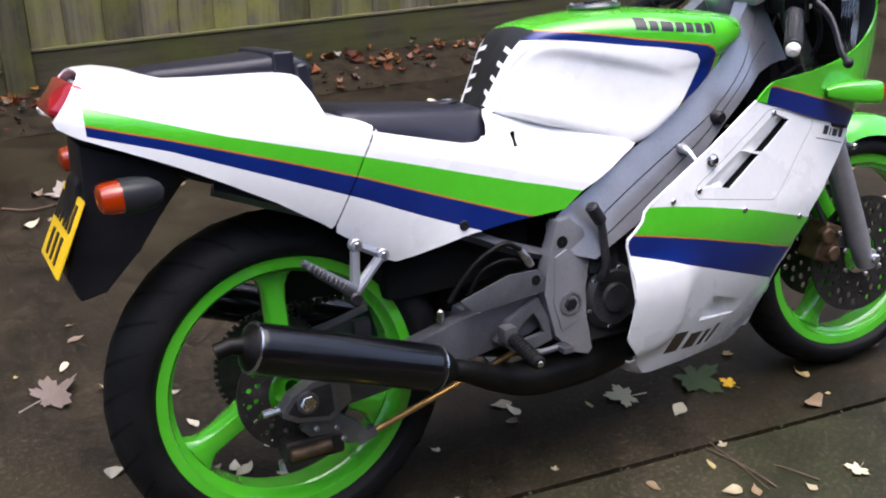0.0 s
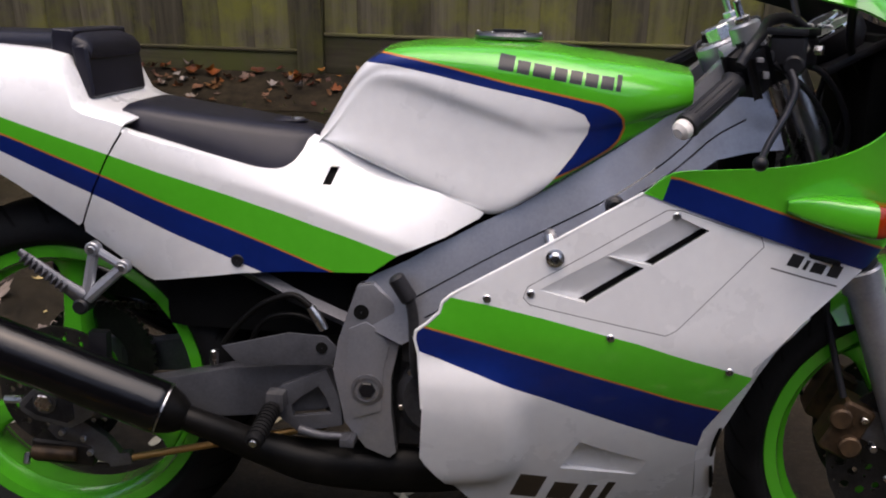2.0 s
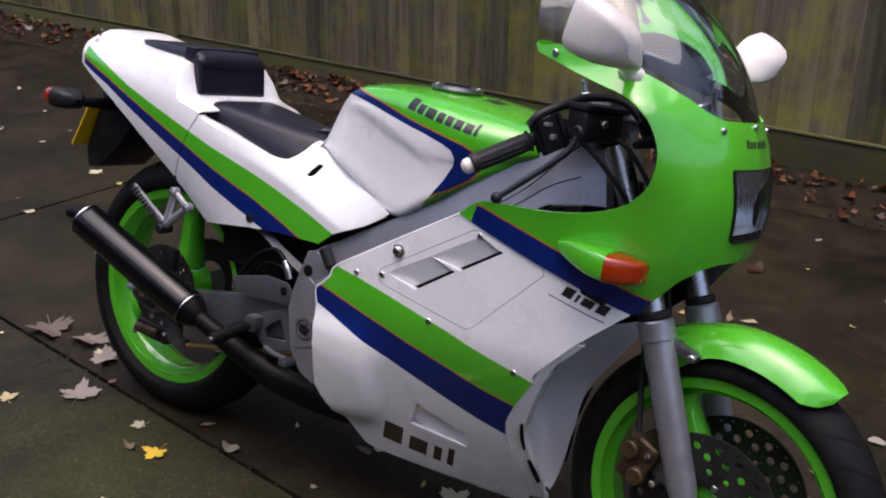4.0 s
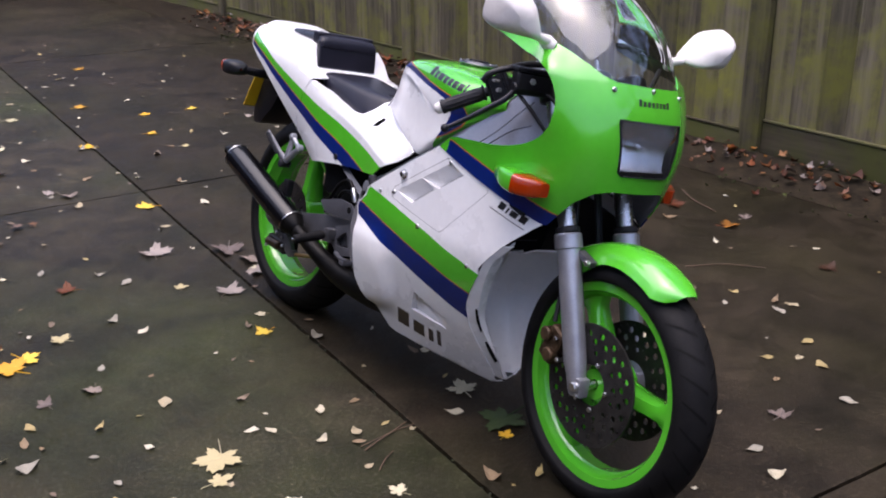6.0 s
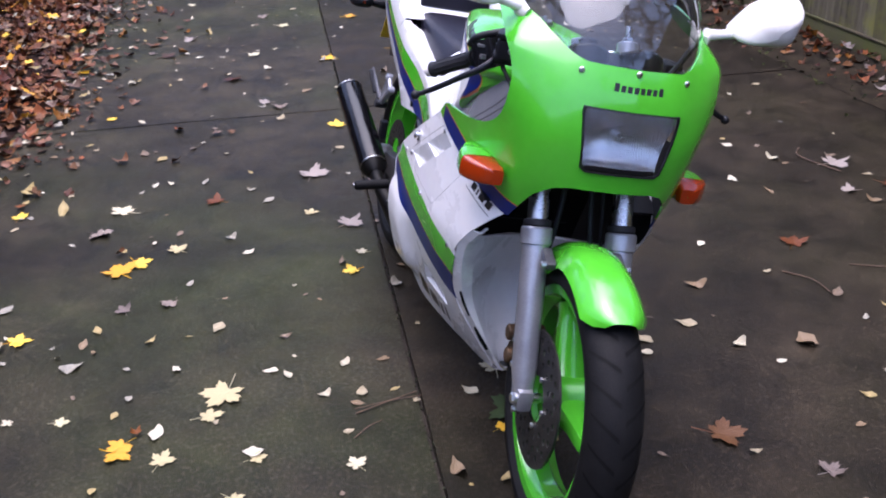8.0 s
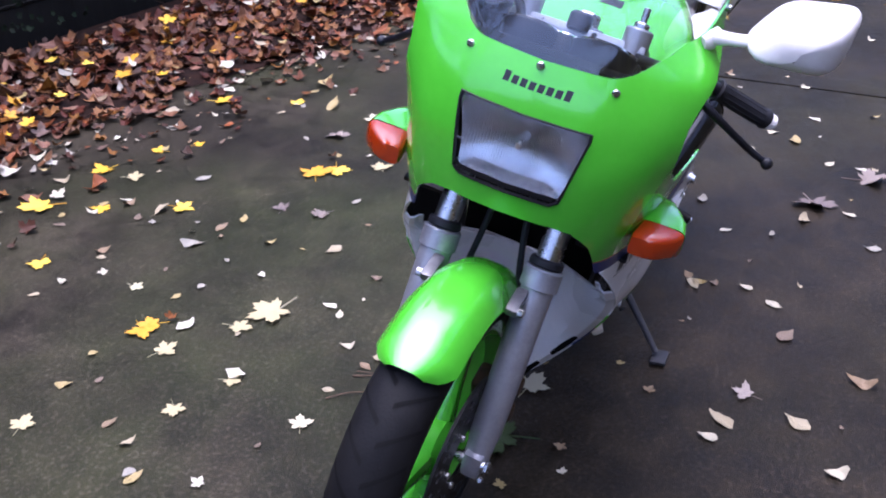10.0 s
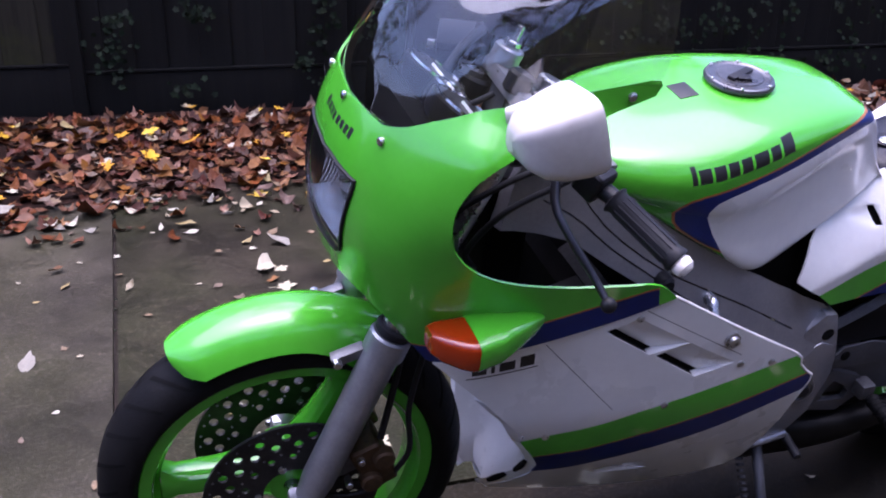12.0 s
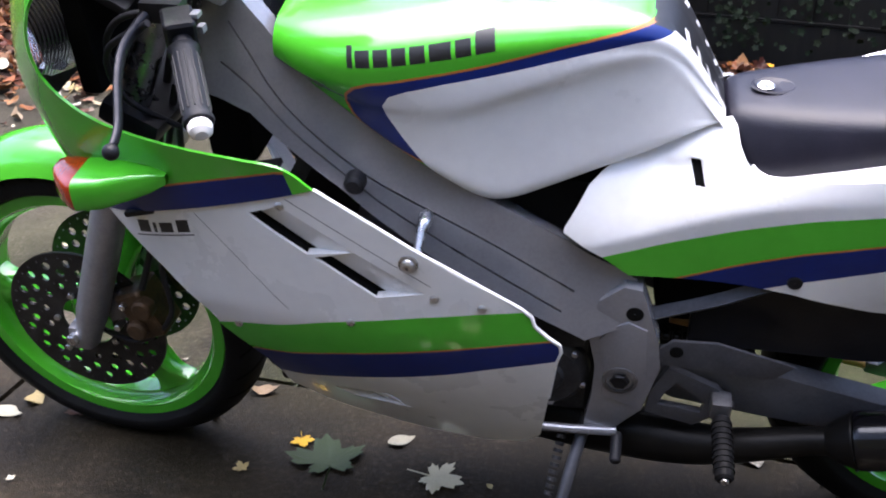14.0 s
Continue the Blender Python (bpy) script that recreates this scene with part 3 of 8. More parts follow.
def disc_bm(axle, y, r0, r1, thick, rings):
    """A drilled brake disc: a flat ring with real holes."""
    steps = 120
    bm = bmesh.new()
    holes = []
    for rr, count, hr, shift in rings:
        holes += [(rr * math.cos(2 * math.pi * (k + shift) / count), rr * math.sin(2 * math.pi * (k + shift) / count), hr) for k in range(count)]
    import mathutils.geometry as mg
    pts, edges, faces = [], [], []

    def loop(cx, cz, r, n):
        s = len(pts)
        for k in range(n):
            pts.append(Vector((cx + r * math.cos(2 * math.pi * k / n), cz + r * math.sin(2 * math.pi * k / n))))
        edges.extend((s + k, s + (k + 1) % n) for k in range(n))

    loop(0, 0, r1, steps)
    loop(0, 0, r0, 40)
    for cx, cz, hr in holes:
        loop(cx, cz, hr, 9)
    vs, _, fs, _, _, _ = mg.delaunay_2d_cdt(pts, edges, faces, 0, 1e-6)
    top = [bm.verts.new((axle.x + p.x, y + thick / 2, axle.z + p.y)) for p in vs]
    for f in fs:
        c = sum((vs[i] for i in f), Vector((0, 0))) / len(f)
        if c.length < r0 * 0.995 or c.length > r1 or any((c.x - cx) ** 2 + (c.y - cz) ** 2 < (hr * 0.93) ** 2 for cx, cz, hr in holes):
            continue
        bm.faces.new([top[i] for i in f])
    bmesh.ops.recalc_face_normals(bm, faces=bm.faces)
    bm.normal_update()
    if bm.faces[:] and bm.faces[:][0].normal.y < 0:
        bmesh.ops.reverse_faces(bm, faces=bm.faces)
    bmesh.ops.delete(bm, geom=[v for v in bm.verts if not v.link_faces], context="VERTS")
    bm.normal_update()
    return shell(bm, thick)


FRONT_RINGS = [(0.127, 36, 0.0022, 0), (0.115, 18, 0.0076, 0.25), (0.098, 18, 0.0076, 0.75), (0.083, 20, 0.0022, 0.3), (0.074, 14, 0.0060, 0.5)]
fw = wheel("front_wheel", AXLE_F, 0.284, 0.108, 0.222, 0.074, 0, 1, True)
for sg in (1, -1):
    d = part("brake_disc", steered(disc_bm(AXLE_F, sg * 0.062, 0.046, 0.136, 0.005, FRONT_RINGS)), DISC, fw, "dark drilled brake disc", 30)
    for k in range(5):
        a = 2 * math.pi * k / 5
        p = AXLE_F + Vector((0.054 * math.cos(a), sg * 0.064, 0.054 * math.sin(a)))
        part("disc_bolt", steered(cylinder(p, p + Vector((0, sg * 0.006, 0)), 0.006, None, 8, 0.001)), STEEL, fw)
part("axle", steered(cylinder(AXLE_F + Vector((0, -0.11, 0)), AXLE_F + Vector((0, 0.11, 0)), 0.010, None, 16, 0.002)), STEEL, fw)
rw = wheel("rear_wheel", AXLE_R, 0.308, 0.138, 0.229, 0.100, 90, 2, False)
part("brake_disc", disc_bm(AXLE_R, -0.075, 0.05, 0.105, 0.005, [(0.094, 26, 0.0022, 0), (0.085, 18, 0.0052, 0.25), (0.072, 16, 0.0052, 0), (0.062, 20, 0.002, 0.3)]), DISC, rw, "dark drilled brake disc", 30)
prof = [(0.074, 0.05), (0.074, 0.098), (0.080, 0.098), (0.080, 0.05)]
part("sprocket", lathe(prof, AXLE_R, 44), DISC, rw)
bm = bmesh.new()
for k in range(44):
    a = 2 * math.pi * k / 44
    box(AXLE_R + Vector((0.1 * math.cos(a), 0.077, 0.1 * math.sin(a))), (0.008, 0.006, 0.008), 0.001, Matrix.Rotation(-a, 4, "Y"), bm, 1)
tagged(part("sprocket_teeth", bm, DISC, rw), kind="stuff")

# ---- front fork, mudguard and brakes ----
FORK_LOW, FORK_COLLAR, FORK_TOP = Vector((1.354, 0, 0.262)), Vector((1.228, 0, 0.588)), Vector((1.085, 0, 0.900))
for sg in (1, -1):
    o = Vector((0, sg * 0.088, 0))
    leg = part("fork_slider", steered(sweep([FORK_LOW + o, FORK_LOW + o + (FORK_COLLAR - FORK_LOW) * 0.03, FORK_LOW + o + (FORK_COLLAR - FORK_LOW) * 0.12, FORK_LOW + o + (FORK_COLLAR - FORK_LOW) * 0.2, FORK_LOW + o + (FORK_COLLAR - FORK_LOW) * 0.9, FORK_LOW + o + (FORK_COLLAR - FORK_LOW) * 0.905, FORK_COLLAR + o - (FORK_COLLAR - FORK_LOW) * 0.01, FORK_COLLAR + o], [0.018, 0.021, 0.022, 0.0255, 0.0265, 0.031, 0.031, 0.028], 28)), FORK, bike, "silver painted fork slider")
    part("dust_seal", steered(cylinder(FORK_COLLAR + o, FORK_COLLAR + o + Vector((-0.006, 0, 0.0135)), 0.0275, None, 24, 0.003)), GRIP, leg)
    part("fork_tube", steered(cylinder(FORK_COLLAR + o, FORK_TOP + o, 0.0205, None, 24)), STEEL, leg, "bright steel fork tube")
    low = FORK_LOW + o
    part("axle_clamp", steered(box(AXLE_F + Vector((-0.006, sg * 0.088, -0.004)), (0.036, 0.034, 0.046), 0.012)), FORK, leg)
    part("clamp_bolt", steered(cylinder(AXLE_F + Vector((0.012, sg * 0.106, -0.018)), AXLE_F + Vector((0.012, sg * 0.113, -0.018)), 0.006, None, 6, 0.001)), STEEL, leg)
    part("clamp_bolt", steered(cylinder(AXLE_F + Vector((0, sg * 0.108, 0.0)), AXLE_F + Vector((0, sg * 0.116, 0.0)), 0.011, None, 6, 0.002)), STEEL, leg)
    # mudguard stay lug
    q = FORK_LOW.lerp(FORK_COLLAR, 0.86) + Vector((0.028, sg * 0.078, 0.0))
    part("mudguard_lug", steered(box(q + Vector((0.012, -sg * 0.006, 0.004)), (0.05, 0.020, 0.016), 0.005, Matrix.Rotation(radians(18), 4, "Y"))), ALLOY, leg)
    part("mudguard_bolt", steered(cylinder(q + Vector((0.03, sg * 0.002, 0.0)), q + Vector((0.03, sg * 0.014, 0.0)), 0.007, None, 8, 0.002)), STEEL, leg)
    # caliper behind the leg
    c = AXLE_F + Vector((-0.118, sg * 0.062, 0.052))
    cal = part("brake_caliper", steered(box(c, (0.05, 0.062, 0.088), 0.011, Matrix.Rotation(radians(24), 4, "Y"), None, 3)), BRASS, bike, "tarnished gold brake caliper")
    for dz in (-0.022, 0.022):
        part("piston_boss", steered(cylinder(c + Vector((-0.004 - dz * 0.4, sg * 0.02, dz)), c + Vector((-0.004 - dz * 0.4, sg * 0.043, dz)), 0.017, None, 18, 0.003)), BRASS, cal)
        part("caliper_bolt", steered(cylinder(c + Vector((0.03 - dz * 0.4, sg * 0.02, dz)), c + Vector((0.03 - dz * 0.4, sg * 0.04, dz)), 0.006, None, 6, 0.001)), STEEL, cal)
    part("caliper_bracket", steered(box(c + Vector((0.045, sg * 0.004, 0)), (0.07, 0.014, 0.05), 0.005, Matrix.Rotation(radians(24), 4, "Y"))), ALLOY, cal)
    part("brake_hose", steered(sweep([c + Vector((-0.01, sg * 0.02, 0.05)), c + Vector((-0.04, -sg * 0.01, 0.16)), c + Vector((-0.06, -sg * 0.03, 0.28)), c + Vector((-0.10, -sg * 0.04, 0.42))], 0.0055, 10, 18)), GRIP, cal)
part("lower_yoke", steered(box(Vector((1.165, 0, 0.700)), (0.085, 0.25, 0.032), 0.012, Matrix.Rotation(radians(-24), 4, "Y"))), PLASTIC, bike)
# speedometer cable that loops behind the left leg
part("speedometer_cable", steered(sweep([AXLE_F + Vector((0.0, 0.058, -0.01)), AXLE_F + Vector((-0.10, 0.085, -0.005)), AXLE_F + Vector((-0.17, 0.085, 0.06)), AXLE_F + Vector((-0.17, 0.08, 0.16)), AXLE_F + Vector((-0.20, 0.07, 0.30)), AXLE_F + Vector((-0.24, 0.06, 0.45))], 0.0045, 10, 36)), GRIP, bike)


def mudguard():
    rows = []
    steps = 40
    for i in range(steps + 1):
        f = i / steps
        a = radians(57 + f * 68)
        ease = min(1.0, (f / 0.10) ** 0.5) if f < 0.10 else 1.0
        half = 0.030 + 0.034 * ease
        drop = 0.016 + 0.026 * ease + 0.026 * math.exp(-((f - 0.857) / 0.19) ** 2)
        rtop = 0.310 + 0.004 * math.sin(math.pi * f)
        row = []
        for j in range(15):
            u = -1 + 2 * j / 14
            y = half * math.copysign(abs(u) ** 0.8, u)
            r = rtop - drop * abs(u) ** 2.6
            row.append(AXLE_F + Vector((r * math.cos(a), y, r * math.sin(a))))
        rows.append(row)
    bm = grid(rows)
    bm.normal_update()
    f = bm.faces[:][len(bm.faces) // 2]
    if f.normal.dot(f.calc_center_median() - AXLE_F) < 0:
        bmesh.ops.reverse_faces(bm, faces=bm.faces)
    shell(bm, 0.003)
    return part("front_mudguard", steered(bm), GREEN, bike, "glossy lime green front mudguard")


mudguard()


# ---- lower side fairings ----
def fairing_y(x, z):
    base = curve(x, [0.5, 0.6, 0.75, 0.95, 1.03, 1.1, 1.15, 1.21, 1.3], [0.224, 0.229, 0.236, 0.226, 0.211, 0.198, 0.185, 0.16, 0.11])
    k = 0.1 + 0.08 * min(max((x - 0.62) / 0.41, 0), 1)
    return base - k * max(0.0, (0.5 - z) / 0.34) ** 1.6


def bump_y(x, z):
    """The bulge over the clutch on the right side."""
    dx, dz = (x - 0.60) / 0.155, (z - 0.330) / 0.104
    r = dx**4 + dz**4
    soft = 9 - 6.5 * min(max(dz / 0.6, 0.0), 1.0)
    return fairing_y(x, z) + 0.025 / (1 + math.exp(min(60.0, (r - 0.75) * soft)))


SIDE_OUT = [(0.893, 0.701), (0.776, 0.628), (0.645, 0.547), (0.632, 0.535), (0.628, 0.520), (0.612, 0.503), (0.596, 0.490), (0.594, 0.478), (0.600, 0.455), (0.608, 0.376), (0.620, 0.262), (0.640, 0.232), (0.70, 0.208), (0.81, 0.190), (0.90, 0.178), (1.0, 0.163), (1.024, 0.168), (1.024, 0.19), (1.008, 0.30), (1.012, 0.345), (1.033, 0.385), (1.066, 0.438), (1.066, 0.455), (1.129, 0.527), (1.19, 0.585), (1.205, 0.598), (1.055, 0.647)]
BAND_GREEN = [(0.628, 0.5445), (0.70, 0.535), (0.77, 0.522), (0.90, 0.492), (0.99, 0.465), (1.09, 0.434), (1.06, 0.375), (1.0, 0.394), (0.9, 0.425), (0.766, 0.462), (0.68, 0.483), (0.58, 0.504)]
BAND_NAVY = [(0.58, 0.501), (0.68, 0.480), (0.766, 0.459), (0.9, 0.422), (1.0, 0.391), (1.06, 0.372), (1.04, 0.30), (0.995, 0.3195), (0.915, 0.350), (0.838, 0.378), (0.76, 0.406), (0.69, 0.432), (0.58, 0.466)]
BAND_PIN = [(0.58, 0.504), (0.68, 0.483), (0.766, 0.462), (0.9, 0.425), (1.0, 0.394), (1.06, 0.375), (1.06, 0.372), (1.0, 0.391), (0.9, 0.422), (0.766, 0.459), (0.68, 0.480), (0.58, 0.501)]
VENTS = ([(0.850, 0.615), (0.940, 0.672), (0.985, 0.653), (0.912, 0.603)], [(0.763, 0.562), (0.850, 0.615), (0.902, 0.599), (0.827, 0.547)])
SCREWS = [(0.939, 0.672), (0.752, 0.556), (0.693, 0.545), (0.864, 0.499), (1.033, 0.451)]


# the right panel hangs lower at its rear corner
SIDE_OUT_RIGHT = SIDE_OUT[:10] + [(0.604, 0.290), (0.612, 0.276), (0.692, 0.176), (0.712, 0.170), (0.81, 0.163), (0.90, 0.157), (1.0, 0.152), (1.024, 0.163)] + SIDE_OUT[17:]


def bars(bm, x, z, dx, dz, widths, height, gap, index, lean=0.2, axis=0):
    """A row of plain upright bars, in place of a maker's word, along (dx, dz)."""
    d = Vector((dx, dz)).normalized()
    n = Vector((-d.y, d.x)) if d.x > 0 else Vector((d.y, -d.x))
    s = 0.0
    for k, w in enumerate(widths):
        tall = height * (1.0 if k == 0 or k == len(widths) - 1 else 0.80)
        q = []
        for u, v in ((0.06 * w, 0), (0.94 * w, 0), (0.94 * w, tall), (0.06 * w, tall)):
            p = Vector((x, z)) + d * (s + u + lean * v) + n * v
            q.append((p.x, p.y))
        paint(bm, q, index, axis)
        s += w + gap


def side_fairing(sg):
    fy = bump_y if sg < 0 else fairing_y
    bm = sheet(fy, 0.56, 1.24, 0.15, 0.72, 44, 38)
    trim(bm, SIDE_OUT if sg > 0 else SIDE_OUT_RIGHT)
    paint(bm, BAND_GREEN, 1)
    paint(bm, BAND_NAVY, 2)
    paint(bm, BAND_PIN, 3)
    for v in VENTS:
        pierce(bm, v)
    # model word low down and valve word by the stripe
    if sg < 0:
        bars(bm, 0.734, 0.208, 1, -0.13, [0.046, 0.042, 0.018, 0.014], 0.048, 0.010, 6)
        bars(bm, 1.092, 0.608, 1, -0.27, [0.020, 0.006, 0.022, 0.020], 0.018, 0.004, 4)
        line(bm, [(1.074, 0.603), (1.168, 0.577)], 0.0022, 5)
    else:
        bars(bm, 1.156, 0.580, -1, 0.26, [0.022, 0.006, 0.024, 0.022], 0.019, 0.004, 4)
        line(bm, [(1.160, 0.574), (1.070, 0.598)], 0.0022, 5)
    # the access panel's joint
    if sg < 0:
        line(bm, [(0.742, 0.550), (0.748, 0.566), (0.926, 0.680), (0.944, 0.680), (1.056, 0.645), (1.060, 0.632), (0.951, 0.512), (0.938, 0.505), (0.752, 0.540), (0.742, 0.550)], 0.0011, 5)
    else:
        line(bm, [(1.062, 0.634), (0.948, 0.506)], 0.0011, 5)
        line(bm, [(0.756, 0.574), (0.930, 0.683)], 0.0011, 5)
    # pressed scoop
    scoop = [(0.926, 0.254), (0.936, 0.284), (0.834, 0.322), (0.810, 0.268)] if sg < 0 else [(0.808, 0.286), (0.834, 0.325), (0.923, 0.306), (0.897, 0.284)]
    pierce(bm, scoop)
    # the inner face is lined near-black, shade put into its colour
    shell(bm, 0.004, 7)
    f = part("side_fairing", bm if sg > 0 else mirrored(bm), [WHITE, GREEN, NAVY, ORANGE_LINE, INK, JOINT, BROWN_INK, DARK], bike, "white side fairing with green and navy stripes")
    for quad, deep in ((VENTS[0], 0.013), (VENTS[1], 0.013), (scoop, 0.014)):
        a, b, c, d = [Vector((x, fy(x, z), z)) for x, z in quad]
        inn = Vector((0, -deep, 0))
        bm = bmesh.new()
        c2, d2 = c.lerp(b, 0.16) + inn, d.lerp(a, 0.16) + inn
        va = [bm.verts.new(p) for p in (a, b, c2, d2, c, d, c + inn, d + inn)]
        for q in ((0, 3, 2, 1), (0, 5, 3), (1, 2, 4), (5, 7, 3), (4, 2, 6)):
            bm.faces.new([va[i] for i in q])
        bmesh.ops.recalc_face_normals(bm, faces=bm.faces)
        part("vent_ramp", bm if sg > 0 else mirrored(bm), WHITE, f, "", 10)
        # slot faces: near-black paints the vents' inner shade, the scoop stays white
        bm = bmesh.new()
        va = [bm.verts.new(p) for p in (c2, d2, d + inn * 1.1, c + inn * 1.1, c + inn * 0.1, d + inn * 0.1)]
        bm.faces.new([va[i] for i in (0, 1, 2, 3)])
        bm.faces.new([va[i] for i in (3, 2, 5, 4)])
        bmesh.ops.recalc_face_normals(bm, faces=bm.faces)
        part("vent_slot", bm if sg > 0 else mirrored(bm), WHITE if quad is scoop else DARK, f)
    for x, z in SCREWS:
        p = Vector((x, fy(x, z), z))
        bm = cylinder(p - Vector((0, 0.002, 0)), p + Vector((0, 0.003, 0)), 0.0058, None, 14, 0.0015)
        part("screw", bm if sg > 0 else mirrored(bm), STEEL, f)
    p = Vector((0.782, fy(0.782, 0.608), 0.608))
    bm = lathe([(0, 0.002), (0, 0.0125), (0.003, 0.0125), (0.004, 0.009), (0.009, 0.0085), (0.011, 0.006), (0.011, 0.002)], p, 20)
    part("fairing_bolt", bm if sg > 0 else mirrored(bm), STEEL, f, "domed steel fairing bolt")
    # rolled edge along the top and rear
    edge = [(x, fy(x, z) - 0.0015, z) for x, z in [SIDE_OUT[0], SIDE_OUT[1], SIDE_OUT[2]] + SIDE_OUT[3:10]]
    bm = sweep(edge, 0.0026, 8)
    part("edge_bead", bm if sg > 0 else mirrored(bm), WHITE, f)
    # front return that closes the belly behind the wheel
    edge = spline([(1.024, 0.163), (1.026, 0.20), (1.010, 0.30), (1.014, 0.345), (1.036, 0.39), (1.066, 0.44), (1.087, 0.480), (1.108, 0.503), (1.129, 0.527)], 28)
    rows = []
    for e in edge:
        x, z = e.x, e.y
        y = fairing_y(x, z) - 0.002
        lip = min(1.0, max(0.0, (z - 0.475) / 0.02))
        back = 0.075 * min(1, max(0, (z - 0.17) / 0.2)) * (1 - lip)
        fwd = 0.012 + (0.018 * min(1.0, max(0.0, (0.44 - z) / 0.08)) if sg < 0 else 0.0)
        rows.append([(x - 0.001, y, z), (x + fwd, y - 0.014, z), (x + fwd - 0.002, y * (0.78 + 0.10 * lip), z + 0.002), (x - back * 0.45, y * (0.52 + 0.34 * lip), z + 0.004), (x - back, y * (0.24 + 0.60 * lip), z + 0.006), (x - back, y * 0.82 * lip, z + 0.006)])
    bm = grid(rows)
    bm.normal_update()
    if sum(q.normal.x for q in bm.faces) < 0:
        bmesh.ops.reverse_faces(bm, faces=bm.faces)
    shell(bm, 0.003)
    part("front_duct", bm if sg > 0 else mirrored(bm), WHITE, f)
    # near-black bars on the duct paint the shade of two slots
    for z0, z1 in ((0.212, 0.262), (0.288, 0.346)):
        q = [Vector((curve(z, [0.163, 0.2, 0.3, 0.345, 0.39, 0.44], [1.024, 1.026, 1.010, 1.014, 1.036, 1.066]) + (0.025 if sg < 0 else 0.0115), fairing_y(1.02, z) - 0.012, z)) for z in (z0, (z0 + z1) / 2, z1)]
        bm = sweep(q, [0.004, 0.006, 0.004], 10, 8, None, 0.6)
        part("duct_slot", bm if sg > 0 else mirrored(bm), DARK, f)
    # belly underside
    rows = []
    for i in range(21):
        x = 0.66 + (1.02 - 0.66) * i / 20
        z = curve(x, [0.62, 0.64, 0.70, 0.81, 0.90, 1.0, 1.024], [0.262, 0.232, 0.208, 0.190, 0.178, 0.163, 0.168] if sg > 0 else [0.266, 0.242, 0.176, 0.164, 0.158, 0.153, 0.163])
        y = fairing_y(x, z) - 0.002
        rows.append([(x, y, z + 0.001), (x, y * 0.9, z - 0.008), (x, y * 0.6, z - 0.016), (x, 0.0, z - 0.018)])
    bm = grid(rows)
    bm.normal_update()
    if sum(q.normal.z for q in bm.faces) > 0:
        bmesh.ops.reverse_faces(bm, faces=bm.faces)
    shell(bm, 0.003)
    part("belly", bm if sg > 0 else mirrored(bm), WHITE, f)
    return f


for sg in (1, -1):
    side_fairing(sg)

# ---- upper fairing ----
LEVELS = [0.56, 0.60, 0.70, 0.78, 0.86, 0.925, 0.98, 1.03]
PLANS = [
    [(1.245, 0), (1.238, 0.06), (1.22, 0.11), (1.195, 0.152), (1.15, 0.180), (1.06, 0.203), (0.95, 0.224), (0.86, 0.231)],
    [(1.272, 0), (1.264, 0.06), (1.242, 0.115), (1.208, 0.158), (1.15, 0.185), (1.06, 0.207), (0.95, 0.226), (0.86, 0.232)],
    [(1.314, 0), (1.307, 0.07), (1.280, 0.13), (1.237, 0.174), (1.16, 0.202), (1.06, 0.216), (0.95, 0.229), (0.86, 0.233)],
    [(1.324, 0), (1.315, 0.076), (1.288, 0.142), (1.243, 0.186), (1.175, 0.214), (1.07, 0.228), (0.95, 0.238), (0.86, 0.237)],
    [(1.312, 0), (1.302, 0.088), (1.272, 0.150), (1.232, 0.200), (1.185, 0.232), (1.09, 0.240), (0.95, 0.236), (0.86, 0.23)],
    [(1.288, 0), (1.276, 0.088), (1.250, 0.138), (1.218, 0.190), (1.180, 0.226), (1.09, 0.234), (0.95, 0.218), (0.86, 0.21)],
    [(1.255, 0), (1.240, 0.085), (1.215, 0.127), (1.180, 0.160), (1.143, 0.190), (1.06, 0.199), (0.95, 0.199), (0.86, 0.198)],
    [(1.225, 0), (1.210, 0.080), (1.185, 0.115), (1.155, 0.145), (1.125, 0.172), (1.06, 0.190), (0.95, 0.197), (0.86, 0.197)],
]


def plan_line(z, n):
    ctrl = [(curve(z, LEVELS, [p[k][0] for p in PLANS]), curve(z, LEVELS, [p[k][1] for p in PLANS]), 0) for k in range(8)]
    return [Vector((p.x, p.y, z)) for p in spline(ctrl, n)]


def nose_point(y, z, out=0.0):
    """The point of the nose at that y and z, moved out along the way forward."""
    pts = plan_line(z, 90)
    a = abs(y)
    for p, q in zip(pts, pts[1:]):
        if p.y <= a <= q.y:
            t = (a - p.y) / max(q.y - p.y, 1e-9)
            return Vector((p.x + (q.x - p.x) * t + out, y, z))
    return Vector((pts[0].x + out, y, z))


OPENING = [(0.976, 0.990, 0), (1.04, 0.972, 0), (1.1, 0.957, 0), (1.15, 0.945, 0), (1.19, 0.922, 0), (1.213, 0.886, 0), (1.22, 0.85, 0), (1.211, 0.812, 0), (1.182, 0.78, 0), (1.132, 0.757, 0), (1.06, 0.742, 0), (0.98, 0.736, 0), (0.94, 0.733, 0), (0.918, 0.724, 0), (0.893, 0.7015, 0)]
UPPER_OUT = [(1.42, 0.7), (1.42, 0.93), (1.285, 0.928), (1.271, 0.929), (1.25, 0.939), (1.226, 0.954), (1.192, 0.97), (1.163, 0.982), (1.145, 0.988), (1.06, 1.002), (0.985, 1.0105), (0.972, 1.0085), (0.969, 1.003)] + [(p.x, p.y) for p in spline(OPENING, 64)] + [(1.055, 0.6475), (1.205, 0.5985), (1.212, 0.6), (1.235, 0.63), (1.262, 0.665), (1.29, 0.692), (1.305, 0.7)]
